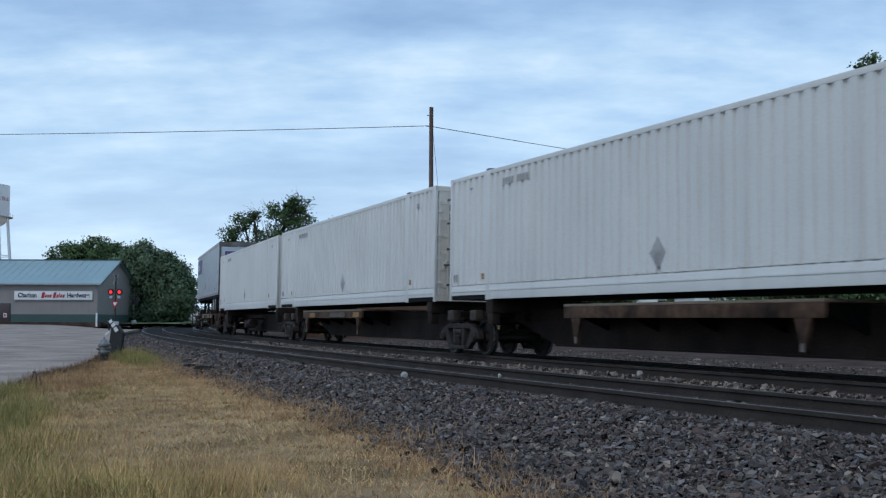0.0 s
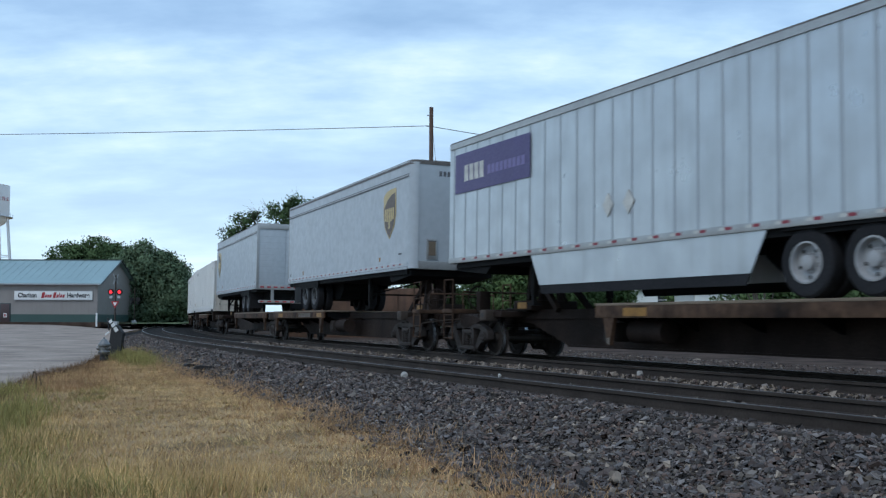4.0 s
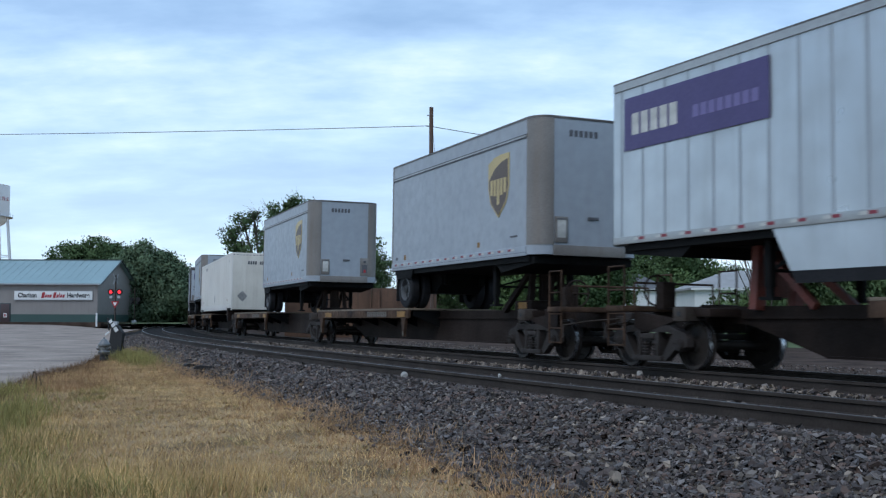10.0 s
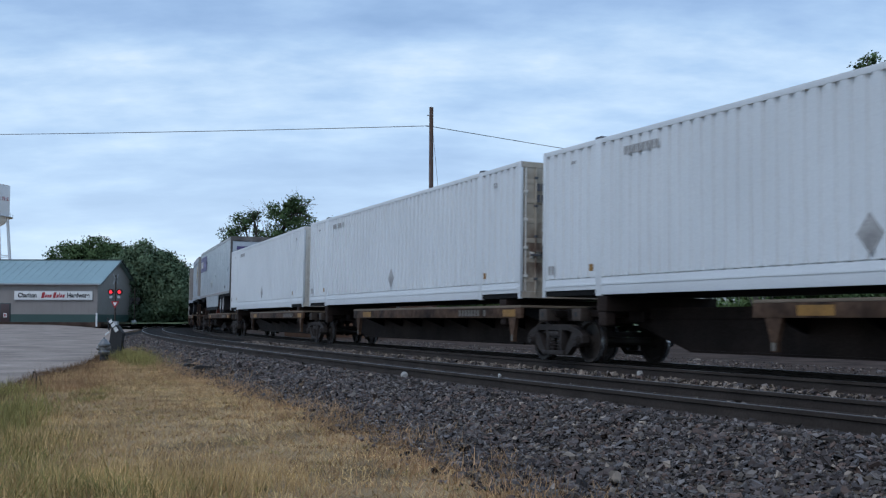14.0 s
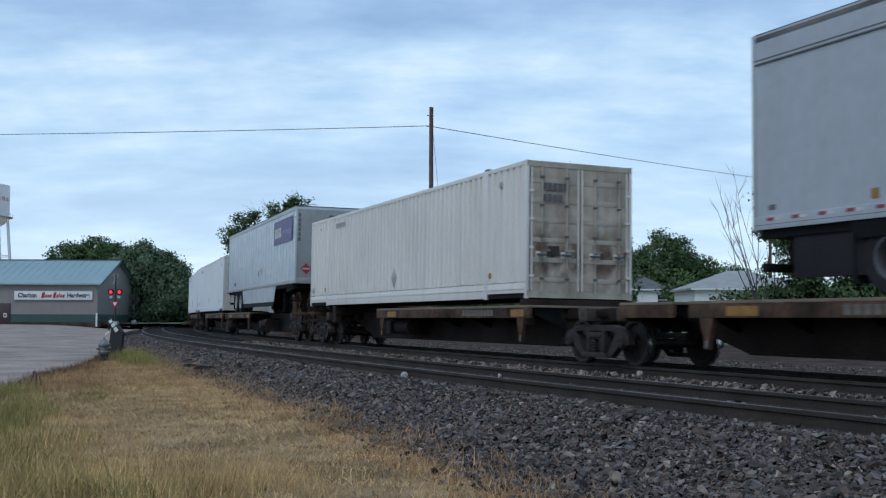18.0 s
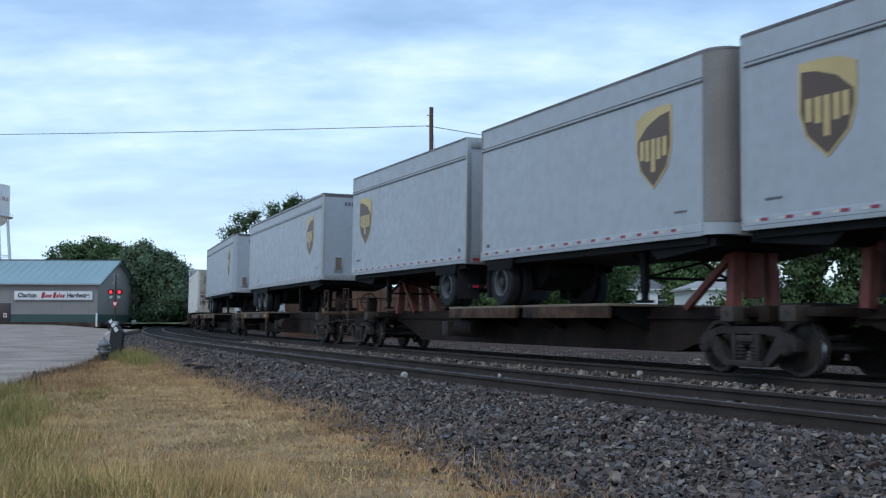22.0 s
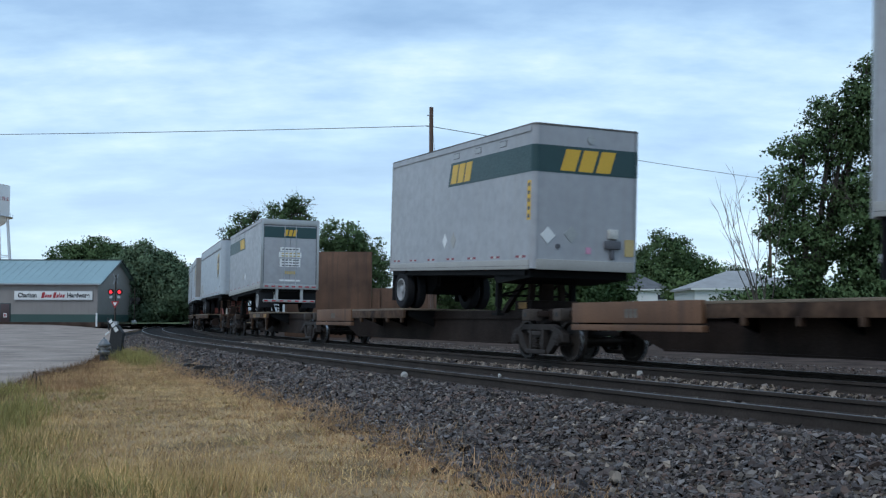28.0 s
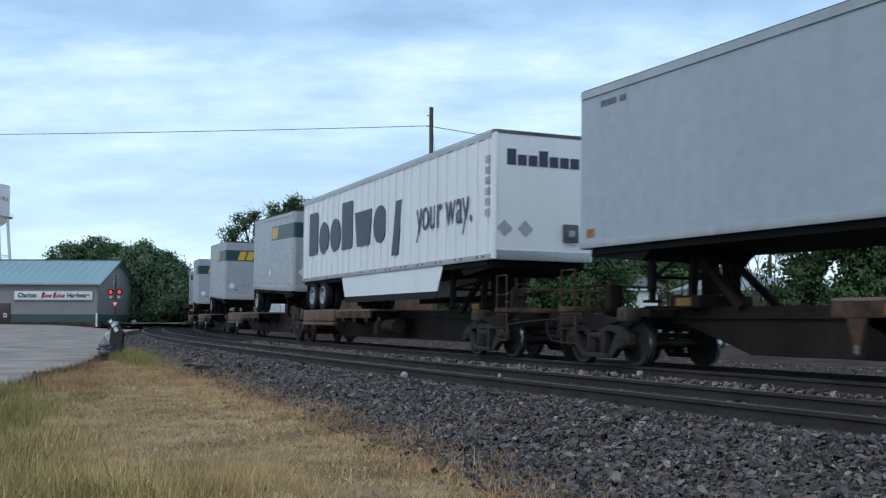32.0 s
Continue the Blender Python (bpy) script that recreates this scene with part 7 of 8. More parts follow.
            for x in (h - 4.03, h - 2.78, h - 1.47):
                lf = patch(t, "vent_plate", "bar_dark", x - 0.17, x + 0.17, z1 - 0.37, z1 - 0.23, W - 0.008, sgn, "grey roof vent plate")
                patch(lf, "vent_slot", "alu", x - 0.155, x + 0.155, z1 - 0.355, z1 - 0.245, W - 0.003, sgn)
            a, b = sorted((sgn * (W - 0.008), sgn * (W - 0.002)))
            for cx, k_, col in ((-0.36, 0.15, "sign_white"), (0.16, 0.17, "tan_patch")):
                bm = bmesh.new()
                prism(bm, [(cx, z0 + 0.72 - k_ * 1.2), (cx + k_, z0 + 0.72), (cx, z0 + 0.72 + k_ * 1.2), (cx - k_, z0 + 0.72)], a, b)
                part("placard", bm, col, t, "worn diamond placard")
        elif style == "road":
            # large dark name in plain block shapes, then the slogan
            a, b = sorted((sgn * (W - 0.006), sgn * (W + 0.027)))
            zl = z0 + 0.88

            def blob(cx, rx):
                return [(cx + rx * math.cos(2 * math.pi * i / 18), zl + 0.53 + 0.55 * math.sin(2 * math.pi * i / 18)) for i in range(18)]

            def bar(p, q, w_, lo_, hi_):
                return [(p, zl + lo_), (p + w_, zl + lo_), (q + w_, zl + hi_), (q, zl + hi_)]

            def slab(w_, hi_, lo_=0.0):
                return [(0.0, zl + lo_), (w_ - 0.12, zl + lo_), (w_, zl + lo_ + 0.12), (w_, zl + hi_ - 0.12), (w_ - 0.12, zl + hi_), (0.0, zl + hi_)]

            solids = [(1.15, [slab(1.05, 1.5)]), (1.22, [blob(0.58, 0.57)]), (1.22, [blob(0.58, 0.56)]), (1.26, [slab(1.12, 1.5)]), (1.66, [[(0.24, zl), (1.40, zl), (1.64, zl + 1.06), (0.0, zl + 1.06)]]),
                      (1.22, [blob(0.58, 0.56)]), (1.2, [bar(0.30, 0.62, 0.50, -0.45, 1.06)])]
            x = -h + 0.95
            for w_, shapes in solids:
                for sh in shapes:
                    bm = bmesh.new()
                    prism(bm, [(x + px, pz) for px, pz in sh] if sgn < 0 else [(x + w_ - px, pz) for px, pz in sh], a, b)
                    part("name_block", bm, "navy", t, "large dark blue plain shape")
                x += w_ + 0.10
            me = lettering("your way.", 1.15, "navy")
            xs = [v.co.x for v in me.vertices]
            m = Matrix.Translation((-h + 13.30, sgn * (W + 0.026), z0 + 0.96)) @ (Matrix.Identity(4) if sgn < 0 else Matrix.Rotation(math.pi, 4, "Z")) @ Matrix.Rotation(radians(90), 4, "X")
            part("lettering", me, "navy", t, "dark blue lettering", m @ Matrix.Diagonal((3.55 / (max(xs) - min(xs)), 1.12, 1, 1)))
            for j in range(6):
                bm = bmesh.new()
                bx(bm, h - 0.36, h - 0.16, a, b, z1 - 1.95 + j * 0.24, z1 - 1.78 + j * 0.24)
                part("figure", bm, "mark_grey", t, "plain grey bar")
        elif style == "plain":
            bars(t, "bar_dark", h - 1.5, h - 0.7, z1 - 0.42, z1 - 0.30, W - 0.008, sgn, 8, seed)
            patch(t, "yellow_label", "yellow", h - 0.5, h - 0.25, z0 + 0.2, z0 + 0.36, W - 0.008, sgn)
    # nose details
    e = h + 0.004
    bm = bmesh.new()
    bx(bm, h - 0.03, h + 0.02, -W + r, W - r, z0, z0 + 0.22, 0.01)
    part("nose_rail", bm, "nose_trim" if style == "parcelworn" else "tan_patch" if style == "banded" else "alu", t)
    if style == "banded":
        bm = bmesh.new()
        bx(bm, h - 0.012, h - 0.004, -W + r, W - r, z1 - 1.02, z1 - 0.45)
        nb = part("nose_band", bm, "green_band", t, "dark green band across the nose")
        for j in range(3):
            y = -0.66 + j * 0.43
            bm = bmesh.new()
            vs = [bm.verts.new((xx, y + dy, z1 - 0.97 + dz)) for xx in (h - 0.004, h + 0.002) for dy, dz in ((0, 0), (0.35, 0), (0.49, 0.46), (0.14, 0.46))]
            ff = [bm.faces.new(vs[:4]), bm.faces.new(vs[4:])] + [bm.faces.new((vs[i], vs[(i + 1) % 4], vs[4 + (i + 1) % 4], vs[4 + i])) for i in range(4)]
            bmesh.ops.recalc_face_normals(bm, faces=ff)
            part("nose_mark", bm, "band_yellow", nb, "slanted yellow bar")
        bm = bmesh.new()
        rod(bm, (h - 0.012, 0.08, z1 - 0.27), (h + 0.012, 0.08, z1 - 0.27), 0.10, 16)
        part("round_emblem", bm, "alu", t, "round grey emblem")
        for y, zc, k_, col in ((-0.92, z1 - 2.34, 0.125, "sign_white"), (-0.36, z1 - 2.30, 0.125, "alu")):
            bm = bmesh.new()
            bx(bm, h - 0.012, h + 0.004, -k_, k_, -k_, k_)
            bmesh.ops.rotate(bm, verts=bm.verts[:], cent=(0, 0, 0), matrix=Matrix.Rotation(radians(45), 3, "X"))
            bmesh.ops.translate(bm, verts=bm.verts[:], vec=(0, y, zc))
            part("placard_holder", bm, col, t, "diamond placard holder")
        bm = bmesh.new()
        bx(bm, h - 0.012, h + 0.012, 0.96, 1.18, z1 - 2.72, z1 - 2.36)
        part("orange_plate", bm, "gold", t, "orange notice plate")
        bm = bmesh.new()
        bx(bm, h - 0.012, h + 0.09, 0.52, 0.74, z1 - 2.36, z1 - 2.16, 0.02)
        part("light_socket", bm, "bar_white", t, "pale socket cover")
        bm = bmesh.new()
        bx(bm, h - 0.012, h + 0.07, 0.44, 0.82, z1 - 2.58, z1 - 2.40, 0.02)
        bx(bm, h - 0.012, h + 0.05, 0.58, 0.68, z1 - 2.80, z1 - 2.58, 0.02)
        part("air_coupling", bm, "bar_dark", t, "dark air hose coupling")
        bm = bmesh.new()
        rod(bm, (h - 0.012, -0.68, z1 - 2.56), (h + 0.01, -0.68, z1 - 2.56), 0.055, 12)
        part("round_cap", bm, "bar_dark", t)
        bm = bmesh.new()
        bx(bm, h - 0.012, h + 0.003, 0.0, 0.12, z1 - 2.70, z1 - 2.56)
        part("pink_label", bm, "pink", t, "small pink label")
    if style == "ribbed":
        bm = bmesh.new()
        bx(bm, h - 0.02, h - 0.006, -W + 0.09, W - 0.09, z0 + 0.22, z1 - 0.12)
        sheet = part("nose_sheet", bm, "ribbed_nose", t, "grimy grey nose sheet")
        bm = bmesh.new()
        bx(bm, h - 0.006, h - 0.001, 0.0, 1.05, z1 - 0.72, z1 - 0.32)
        part("nose_panel", bm, "purple", sheet, "purple name panel on the nose")
        for j in range(6):
            part("figure", cached("nose_figure", lambda: bx(bmesh.new(), -0.002, 0.002, -0.045, 0.045, -0.07, 0.07), "bar_dark"), "bar_dark", sheet, loc=(h - 0.003, -1.12, z1 - 0.36 - j * 0.18))
        for y, col in ((-0.84, "red"), (-0.36, "bar_white")):
            bm = bmesh.new()
            bx(bm, h - 0.006, h + 0.002, -0.15, 0.15, -0.15, 0.15)
            bmesh.ops.rotate(bm, verts=bm.verts[:], cent=(0, 0, 0), matrix=Matrix.Rotation(radians(45), 3, "X"))
            bmesh.ops.translate(bm, verts=bm.verts[:], vec=(0, y, z0 + 0.56))
            pl_ = part("placard", bm, col, sheet, "red diamond placard" if col == "red" else "white diamond placard")
            bm = bmesh.new()
            bx(bm, h + 0.002, h + 0.005, y - 0.14, y + 0.14, z0 + 0.53, z0 + 0.59)
            part("placard_bar", bm, "bar_white" if col == "red" else "mark_grey", pl_)
    if style == "road":
        for j in range(7):
            bm = bmesh.new()
            bx(bm, h - 0.008, h + 0.0, -0.95 + j * 0.27, -0.72 + j * 0.27, z1 - 0.78, z1 - 0.54 + (0.12 if j in (0, 3) else 0))
            part("nose_mark", bm, "navy", t, "dark blue block shape")
        for y in (-1.0, -0.48):
            bm = bmesh.new()
            bx(bm, h - 0.012, h + 0.004, -0.13, 0.13, -0.13, 0.13)
            bmesh.ops.rotate(bm, verts=bm.verts[:], cent=(0, 0, 0), matrix=Matrix.Rotation(radians(45), 3, "X"))
            bmesh.ops.translate(bm, verts=bm.verts[:], vec=(0, y, z0 + 0.72))
            part("placard_holder", bm, "white_side", t, "pale diamond placard holder")
        bm = bmesh.new()
        bx(bm, h - 0.012, h + 0.06, 0.48, 0.86, z0 + 0.45, z0 + 0.86, 0.02)
        part("air_coupling", bm, "bar_dark", t, "dark air hose coupling")
        bm = bmesh.new()
        bx(bm, h - 0.012, h + 0.08, 0.60, 0.76, z0 + 0.56, z0 + 0.72, 0.02)
        part("light_socket", bm, "alu", t)
    edge = "nose_trim" if style == "parcelworn" else "alu"
    for y0, y1, za, zb, mm, inner in ((-0.84, -0.54, 1.30, 1.84, edge, ("bar_white" if style == "parcelworn" else "deck_edge") if seed != 16 else "bar_dark"), (0.60, 0.90, 1.28, 1.92, edge, "bar_dark" if seed != 16 else "deck_edge"), (-0.05, 0.2, 1.80, 1.86, "bar_dark", None)) if style not in ("banded", "ribbed", "road") else ():
        bm = bmesh.new()
        bx(bm, h - 0.012, h + 0.02, y0, y1, za, zb, 0.008)
        nb = part("nose_box", bm, mm, t, "metal connection box" if inner else "")
        if inner:
            top = zb - (0.06 if inner != "bar_dark" else 0.26)
            # flat plate set proud; its colour stands in for a shaded recess
            bm = bmesh.new()
            bx(bm, h + 0.02, h + 0.026, y0 + 0.05, y1 - 0.05, za + 0.10, top)
            part("box_recess", bm, inner, nb, "flat plate toned like a shaded recess")
            bm = bmesh.new()
            bx(bm, h + 0.02, h + 0.034, y0 + 0.04, y1 - 0.04, top - 0.005, top + 0.02)
            part("box_lip", bm, "bar_dark", nb)
            if inner == "bar_dark":
                bm = bmesh.new()
                rod(bm, (h + 0.015, (y0 + y1) / 2, zb - 0.13), (h + 0.05, (y0 + y1) / 2, zb - 0.13), 0.045, 12)
                part("air_coupling", bm, "bar_dark", nb, "dark round coupling")
                bm = bmesh.new()
                bx(bm, h + 0.026, h + 0.034, y0 + 0.12, y1 - 0.10, za + 0.12, za + 0.22)
                part("red_tag", bm, "red", nb, "small red tag")
    bm = bmesh.new()
    for j in range(6):
        bx(bm, h - 0.012, h - 0.004, -0.5 + j * 0.12, -0.42 + j * 0.12, z1 - 0.42, z1 - 0.28)
    if style.startswith("parcel"):
        part("nose_marking", bm, "bar_dark", t, "dark stencilled bars")
    else:
        bm.free()
    # rear
    bm = bmesh.new()
    for y0, y1 in ((-W, -W + 0.11), (W - 0.11, W)):
        bx(bm, -h - 0.01, -h + 0.07, y0, y1, z0 - 0.02, z1 - 0.01, 0.01)
    bx(bm, -h - 0.01, -h + 0.07, -W + 0.11, W - 0.11, z1 - 0.26, z1 - 0.012, 0.01)
    bx(bm, -h - 0.012, -h + 0.07, -W + 0.11, W - 0.11, z0 - 0.02, z0 + 0.20, 0.01)
    fr = part("rear_frame", bm, "alu" if style not in ("parcelworn", "ribbed") else "nose_trim" if style == "parcelworn" else "dark_roof_rail", t, "metal rear door frame")
    for sgn in (-1, 1):
        bm = bmesh.new()
        y0, y1 = sorted((sgn * 0.008, sgn * (W - 0.115)))
        bx(bm, -h + 0.015, -h + 0.06, y0, y1, z0 + 0.205, z1 - 0.265, 0.006)
        d = part("rear_door", bm, "parcel_side_dirty" if style == "ribbed" else side, t)
        if seed == 2:      # a roll-up door of narrow slats
            for j in range(9):
                bm = bmesh.new()
                bx(bm, -h + 0.011, -h + 0.015, y0, y1, z0 + 0.45 + j * 0.27, z0 + 0.462 + j * 0.27)
                part("slat_joint", bm, "panel_joint", d)
            continue
        bm = bmesh.new()
        rod(bm, (-h - 0.005, sgn * 0.25, z0 + 0.1), (-h - 0.005, sgn * 0.25, z1 - 0.2), 0.018, 6)
        part("lock_rod", bm, "galvanised", d)
    if style == "banded":
        bm = bmesh.new()
        bx(bm, -h + 0.005, -h + 0.014, -W + 0.13, W - 0.13, z1 - 0.82, z1 - 0.34)
        q_ = part("rear_band", bm, "green_band", t, "dark green band on the doors")
        bm = bmesh.new()
        for y in (-W + 0.115, W - 0.135):
            bx(bm, -h + 0.0, -h + 0.016, y, y + 0.02, z0 + 0.21, z1 - 0.28)
        bx(bm, -h + 0.0, -h + 0.016, -W + 0.135, W - 0.135, z1 - 0.29, z1 - 0.27)
        part("door_seal", bm, "bar_dark", t, "dark seal round the doors")
        for j in range(3):
            bm = bmesh.new()
            y = 0.30 - j * 0.20
            vs = [bm.verts.new((xx, y + dy, zz)) for xx in (-h - 0.002, -h + 0.004) for dy, zz in ((0.0, z1 - 0.74), (-0.15, z1 - 0.74), (-0.21, z1 - 0.46), (-0.06, z1 - 0.46))]
            bm.faces.new(vs[:4]), bm.faces.new(vs[4:])
            for i in range(4):
                bm.faces.new((vs[i], vs[(i + 1) % 4], vs[4 + (i + 1) % 4], vs[4 + i]))
            bmesh.ops.recalc_face_normals(bm, faces=bm.faces[:])
            part("rear_mark", bm, "band_yellow", q_, "slanted yellow bar")
        for za, zb, n, ink, y_ in ((2.66, 2.84, 1, "bar_dark", 0.44), (2.40, 2.63, 2, "gold", 0.50), (1.98, 2.34, 3, "bar_dark", 0.46), (1.34, 1.42, 0, "", 0.46)):
            bm = bmesh.new()
            bx(bm, -h - 0.001, -h + 0.014, -y_, y_, za, zb)
            nt_ = part("notice", bm, "sign_white", t, "white notice with writing on the doors")
            for j in range(n):
                zc = za + (j + 0.5) * (zb - za) / n
                for k in range(5):
                    bm = bmesh.new()
                    y = -y_ + 0.07 + k * (2 * y_ - 0.12) / 5
                    bx(bm, -h - 0.005, -h - 0.001, y, y + 0.115, zc - 0.028, zc + 0.028)
                    part("notice_bar", bm, ink, nt_)
        for k in range(5):
            part("number_bar", cached("rear_number", lambda: bx(bmesh.new(), -0.004, 0.004, -0.04, 0.04, 0, 0.13), "gold"), "gold", t, loc=(-h + 0.010, 0.20 - k * 0.1, 1.66))
        bm = bmesh.new()
        prism(bm, [(0.0, -0.19), (0.19, 0.0), (0.0, 0.19), (-0.19, 0.0)], -0.004, 0.004)
        part("placard", bm, "white_side", t, "pale diamond placard holder", loc=Matrix.Translation((-h + 0.008, 0.80, 1.78)) @ Matrix.Rotation(radians(90), 4, "Z"))
        for y in (-0.80, 0.80):
            bm = bmesh.new()
            bx(bm, -h + 0.30, -h + 0.315, y - 0.26, y + 0.26, 0.46, z0 - 0.06, 0.004)
            part("mud_flap", bm, "sign_white" if y > 0 else "rubber", t, "pale mud flap" if y > 0 else "black mud flap")
    if style == "ribbed":
        bm = bmesh.new()
        bx(bm, -h - 0.034, -h - 0.026, -0.95, 0.98, z1 - 1.02, z1 - 0.52)
        q_ = part("rear_panel", bm, "purple", t, "purple name panel on the doors")
        bm = bmesh.new()
        for j in range(5):
            bx(bm, -h - 0.040, -h - 0.034, 0.30 + j * 0.12, 0.39 + j * 0.12, z1 - 0.88, z1 - 0.66)
        part("rear_bars", bm, "bar_white", q_)
        bm = bmesh.new()
        for j in range(4):
            bx(bm, -h + 0.008, -h + 0.014, 0.92 - j * 0.11, 0.99 - j * 0.11, 2.28, 2.40)
        for j in range(6):
            bx(bm, -h + 0.008, -h + 0.014, 0.92 - j * 0.11, 0.99 - j * 0.11, 2.04, 2.16)
        part("rear_marking", bm, "bar_dark", t, "dark stencilled bars")
        bm = bmesh.new()
        bx(bm, -h + 0.006, -h + 0.014, -0.98, -0.78, 1.62, 1.85)
        part("rear_label", bm, "yellow", t, "small yellow label")
        bm = bmesh.new()
        bx(bm, -h + 0.004, -h + 0.014, -1.12, 1.12, z0 + 0.21, z0 + 0.62)
        part("kick_plate", bm, "nose_trim", t, "grimy brown kick plate")
    for j in range(8 if style != "ribbed" else 0):
        part("reflective_tape", cached("end_tape", lambda: bx(bmesh.new(), -0.004, 0.004, -0.085, 0.085, -0.03, 0.03), "red"), "red", fr, loc=(-h - 0.015, -1.075 + j * 0.3, z0 + 0.09))
    bm = bmesh.new()
    bx(bm, -h + 0.02, -h + 0.14, -1.15, 1.15, 0.42, 0.54, 0.01)
    for y in (-0.55, 0.55):
        bx(bm, -h + 0.04, -h + 0.14, y - 0.06, y + 0.06, 0.54, z0)
    bu = part("underride_bumper", bm, "alu" if style == "banded" or seed == 2 else "underframe", t, "rear bumper bar")
    for j in range(7 if style != "ribbed" else 0):
        part("reflective_tape", cached("end_tape", lambda: bx(bmesh.new(), -0.004, 0.004, -0.085, 0.085, -0.03, 0.03), "red"), "red", bu, loc=(-h + 0.016, -1.015 + j * 0.34, 0.48))
    if style.startswith("parcel") and seed != 2:
        for sgn in (-1, 1) if len(axles) > 1 and seed < 16 else ():
            y0, y1 = sorted((sgn * 1.14, sgn * 1.20))
            bm = bmesh.new()
            bx(bm, -h + 0.72, -h + min(axles) - 0.45, y0, y1, 0.30, z0 - 0.02, 0.01)
            part("side_guard", bm, "rubber", t, "black rubber guard behind the wheels")
    # underside
    bm = bmesh.new()
    bx(bm, -h + 0.12, h - 0.4, -W + 0.06, W - 0.06, z0 - 0.12, z0 + 0.02)
    for y in (-0.5, 0.5):
        bx(bm, -h + 0.2, -h + max(axles) + 1.2, y - 0.07, y + 0.07, 0.62, z0 - 0.1)
    part("subframe", bm, "underframe", t, "black underframe")
    bm = bmesh.new()
    xa = -h + max(axles) + (1.5 if len(axles) > 1 else 1.1)
    prism(bm, [(-h + 0.25, z0 - 0.12), (-h + 0.35, 0.62), (-h + min(axles), 0.40), (xa - 0.4, 0.40), (xa, 0.70), (xa, z0 - 0.12)], -0.62, 0.62)
    part("suspension", bm, "underframe", t, "black axle suspension")
    bm = bmesh.new()
    prism(bm, [(h - 2.2, z0 - 0.02), (h - 0.25, z0 - 0.02), (h - 0.25, z0 - 0.16), (h - 1.8, z0 - 0.30)], -1.18, 1.18)
    part("upper_coupler", bm, "underframe", t, "black coupler plate under the nose")
    for sgn in (-1, 1):
        bm = bmesh.new()
        x = h - gear
        bx(bm, x - 0.07, x + 0.07, sgn * 0.95 - 0.06, sgn * 0.95 + 0.06, 0.20, z0, 0.01)
        bx(bm, x - 0.05, x + 0.05, sgn * 0.95 - 0.045, sgn * 0.95 + 0.045, 0.05, 0.25)
        bx(bm, x - 0.14, x + 0.14, sgn * 0.95 - 0.1, sgn * 0.95 + 0.1, 0.0, 0.05)
        beam(bm, (x, sgn * 0.9, 0.45), (x - 0.75, sgn * 0.7, z0 - 0.1), 0.05, 0.05)
        part("landing_leg", bm, "underframe", t)
    bm = bmesh.new()
    beam(bm, (h - gear, -0.95, 0.45), (h - gear, 0.95, 0.45), 0.05, 0.05)
    beam(bm, (h - gear, -0.95, 0.45), (h - gear, 0.95, z0 - 0.1), 0.04, 0.04)
    part("leg_brace", bm, "underframe", t)
    rimm = "steel_rim" if style in ("banded", "ribbed", "road") else "rim"
    for ax in axles:
        x = -h + ax
        bm = bmesh.new()
        rod(bm, (x, -0.95, 0.51), (x, 0.95, 0.51), 0.07, 10)
        bx(bm, x - 0.1, x + 0.1, -0.62, -0.4, 0.5, 0.75)
        bx(bm, x - 0.1, x + 0.1, 0.4, 0.62, 0.5, 0.75)
        axle = part("axle", bm, "underframe", t)
        for sgn in (-1, 1):
            for y in (0.80, 1.12):
                part("tyre", cached("tyre", tyre_shape, "rubber"), "rubber", axle, loc=Matrix.Translation((x, sgn * y, 0.51)))
            part("wheel_rim", cached("wheel_rim_" + rimm, rim_shape, rimm), rimm, axle, "pale wheel rim", loc=Matrix.Translation((x, sgn * 1.12, 0.51)) @ (Matrix.Identity(4) if sgn > 0 else Matrix.Rotation(math.pi, 4, "Z")))
            hubm = "steel_rim" if style in ("ribbed", "road", "banded") else "lamp_black"
            if hubm == "steel_rim":
                part("hand_holes", cached("hand_holes", hand_holes_shape, "lamp_black"), "lamp_black", axle, "dark hand holes", loc=Matrix.Translation((x, sgn * 1.12, 0.51)) @ (Matrix.Identity(4) if sgn > 0 else Matrix.Rotation(math.pi, 4, "Z")))
            part("hub", cached("hub_" + hubm, hub_shape, hubm), hubm, axle, loc=Matrix.Translation((x, sgn * 1.12, 0.51)) @ (Matrix.Identity(4) if sgn > 0 else Matrix.Rotation(math.pi, 4, "Z")))
    for sgn in (-1, 1):
        bm = bmesh.new()
        x = -h + min(axles) - 0.66
        bx(bm, x, x + 0.02, sgn * 0.95 - 0.3, sgn * 0.95 + 0.3, 0.2, z0 - 0.05)
        part("mud_flap", bm, "rubber", t)
        bm = bmesh.new()
        x0_, x1_ = -h + min(axles) - 0.62, -h + max(axles) + 0.62
        y0, y1 = sorted((sgn * 0.70, sgn * 1.285))
        if style.startswith("parcel"):
            bx(bm, x0_, x1_, y0, y1, z0 - 0.02, z0 + 0.03, 0.005)
            g0, g1 = sorted((sgn * 1.252, sgn * 1.285))
            prism(bm, [(x0_ - 0.05, z0 + 0.02), (x0_ + 0.06, z0 - 0.24), (x1_ - 0.06, z0 - 0.24), (x1_ + 0.05, z0 + 0.02)], g0, g1)
        else:
            bx(bm, x0_ + 0.2, x1_ - 0.2, y0, y1, z0 - 0.05, z0 + 0.01)
        part("wheel_guard", bm, "underframe", t)
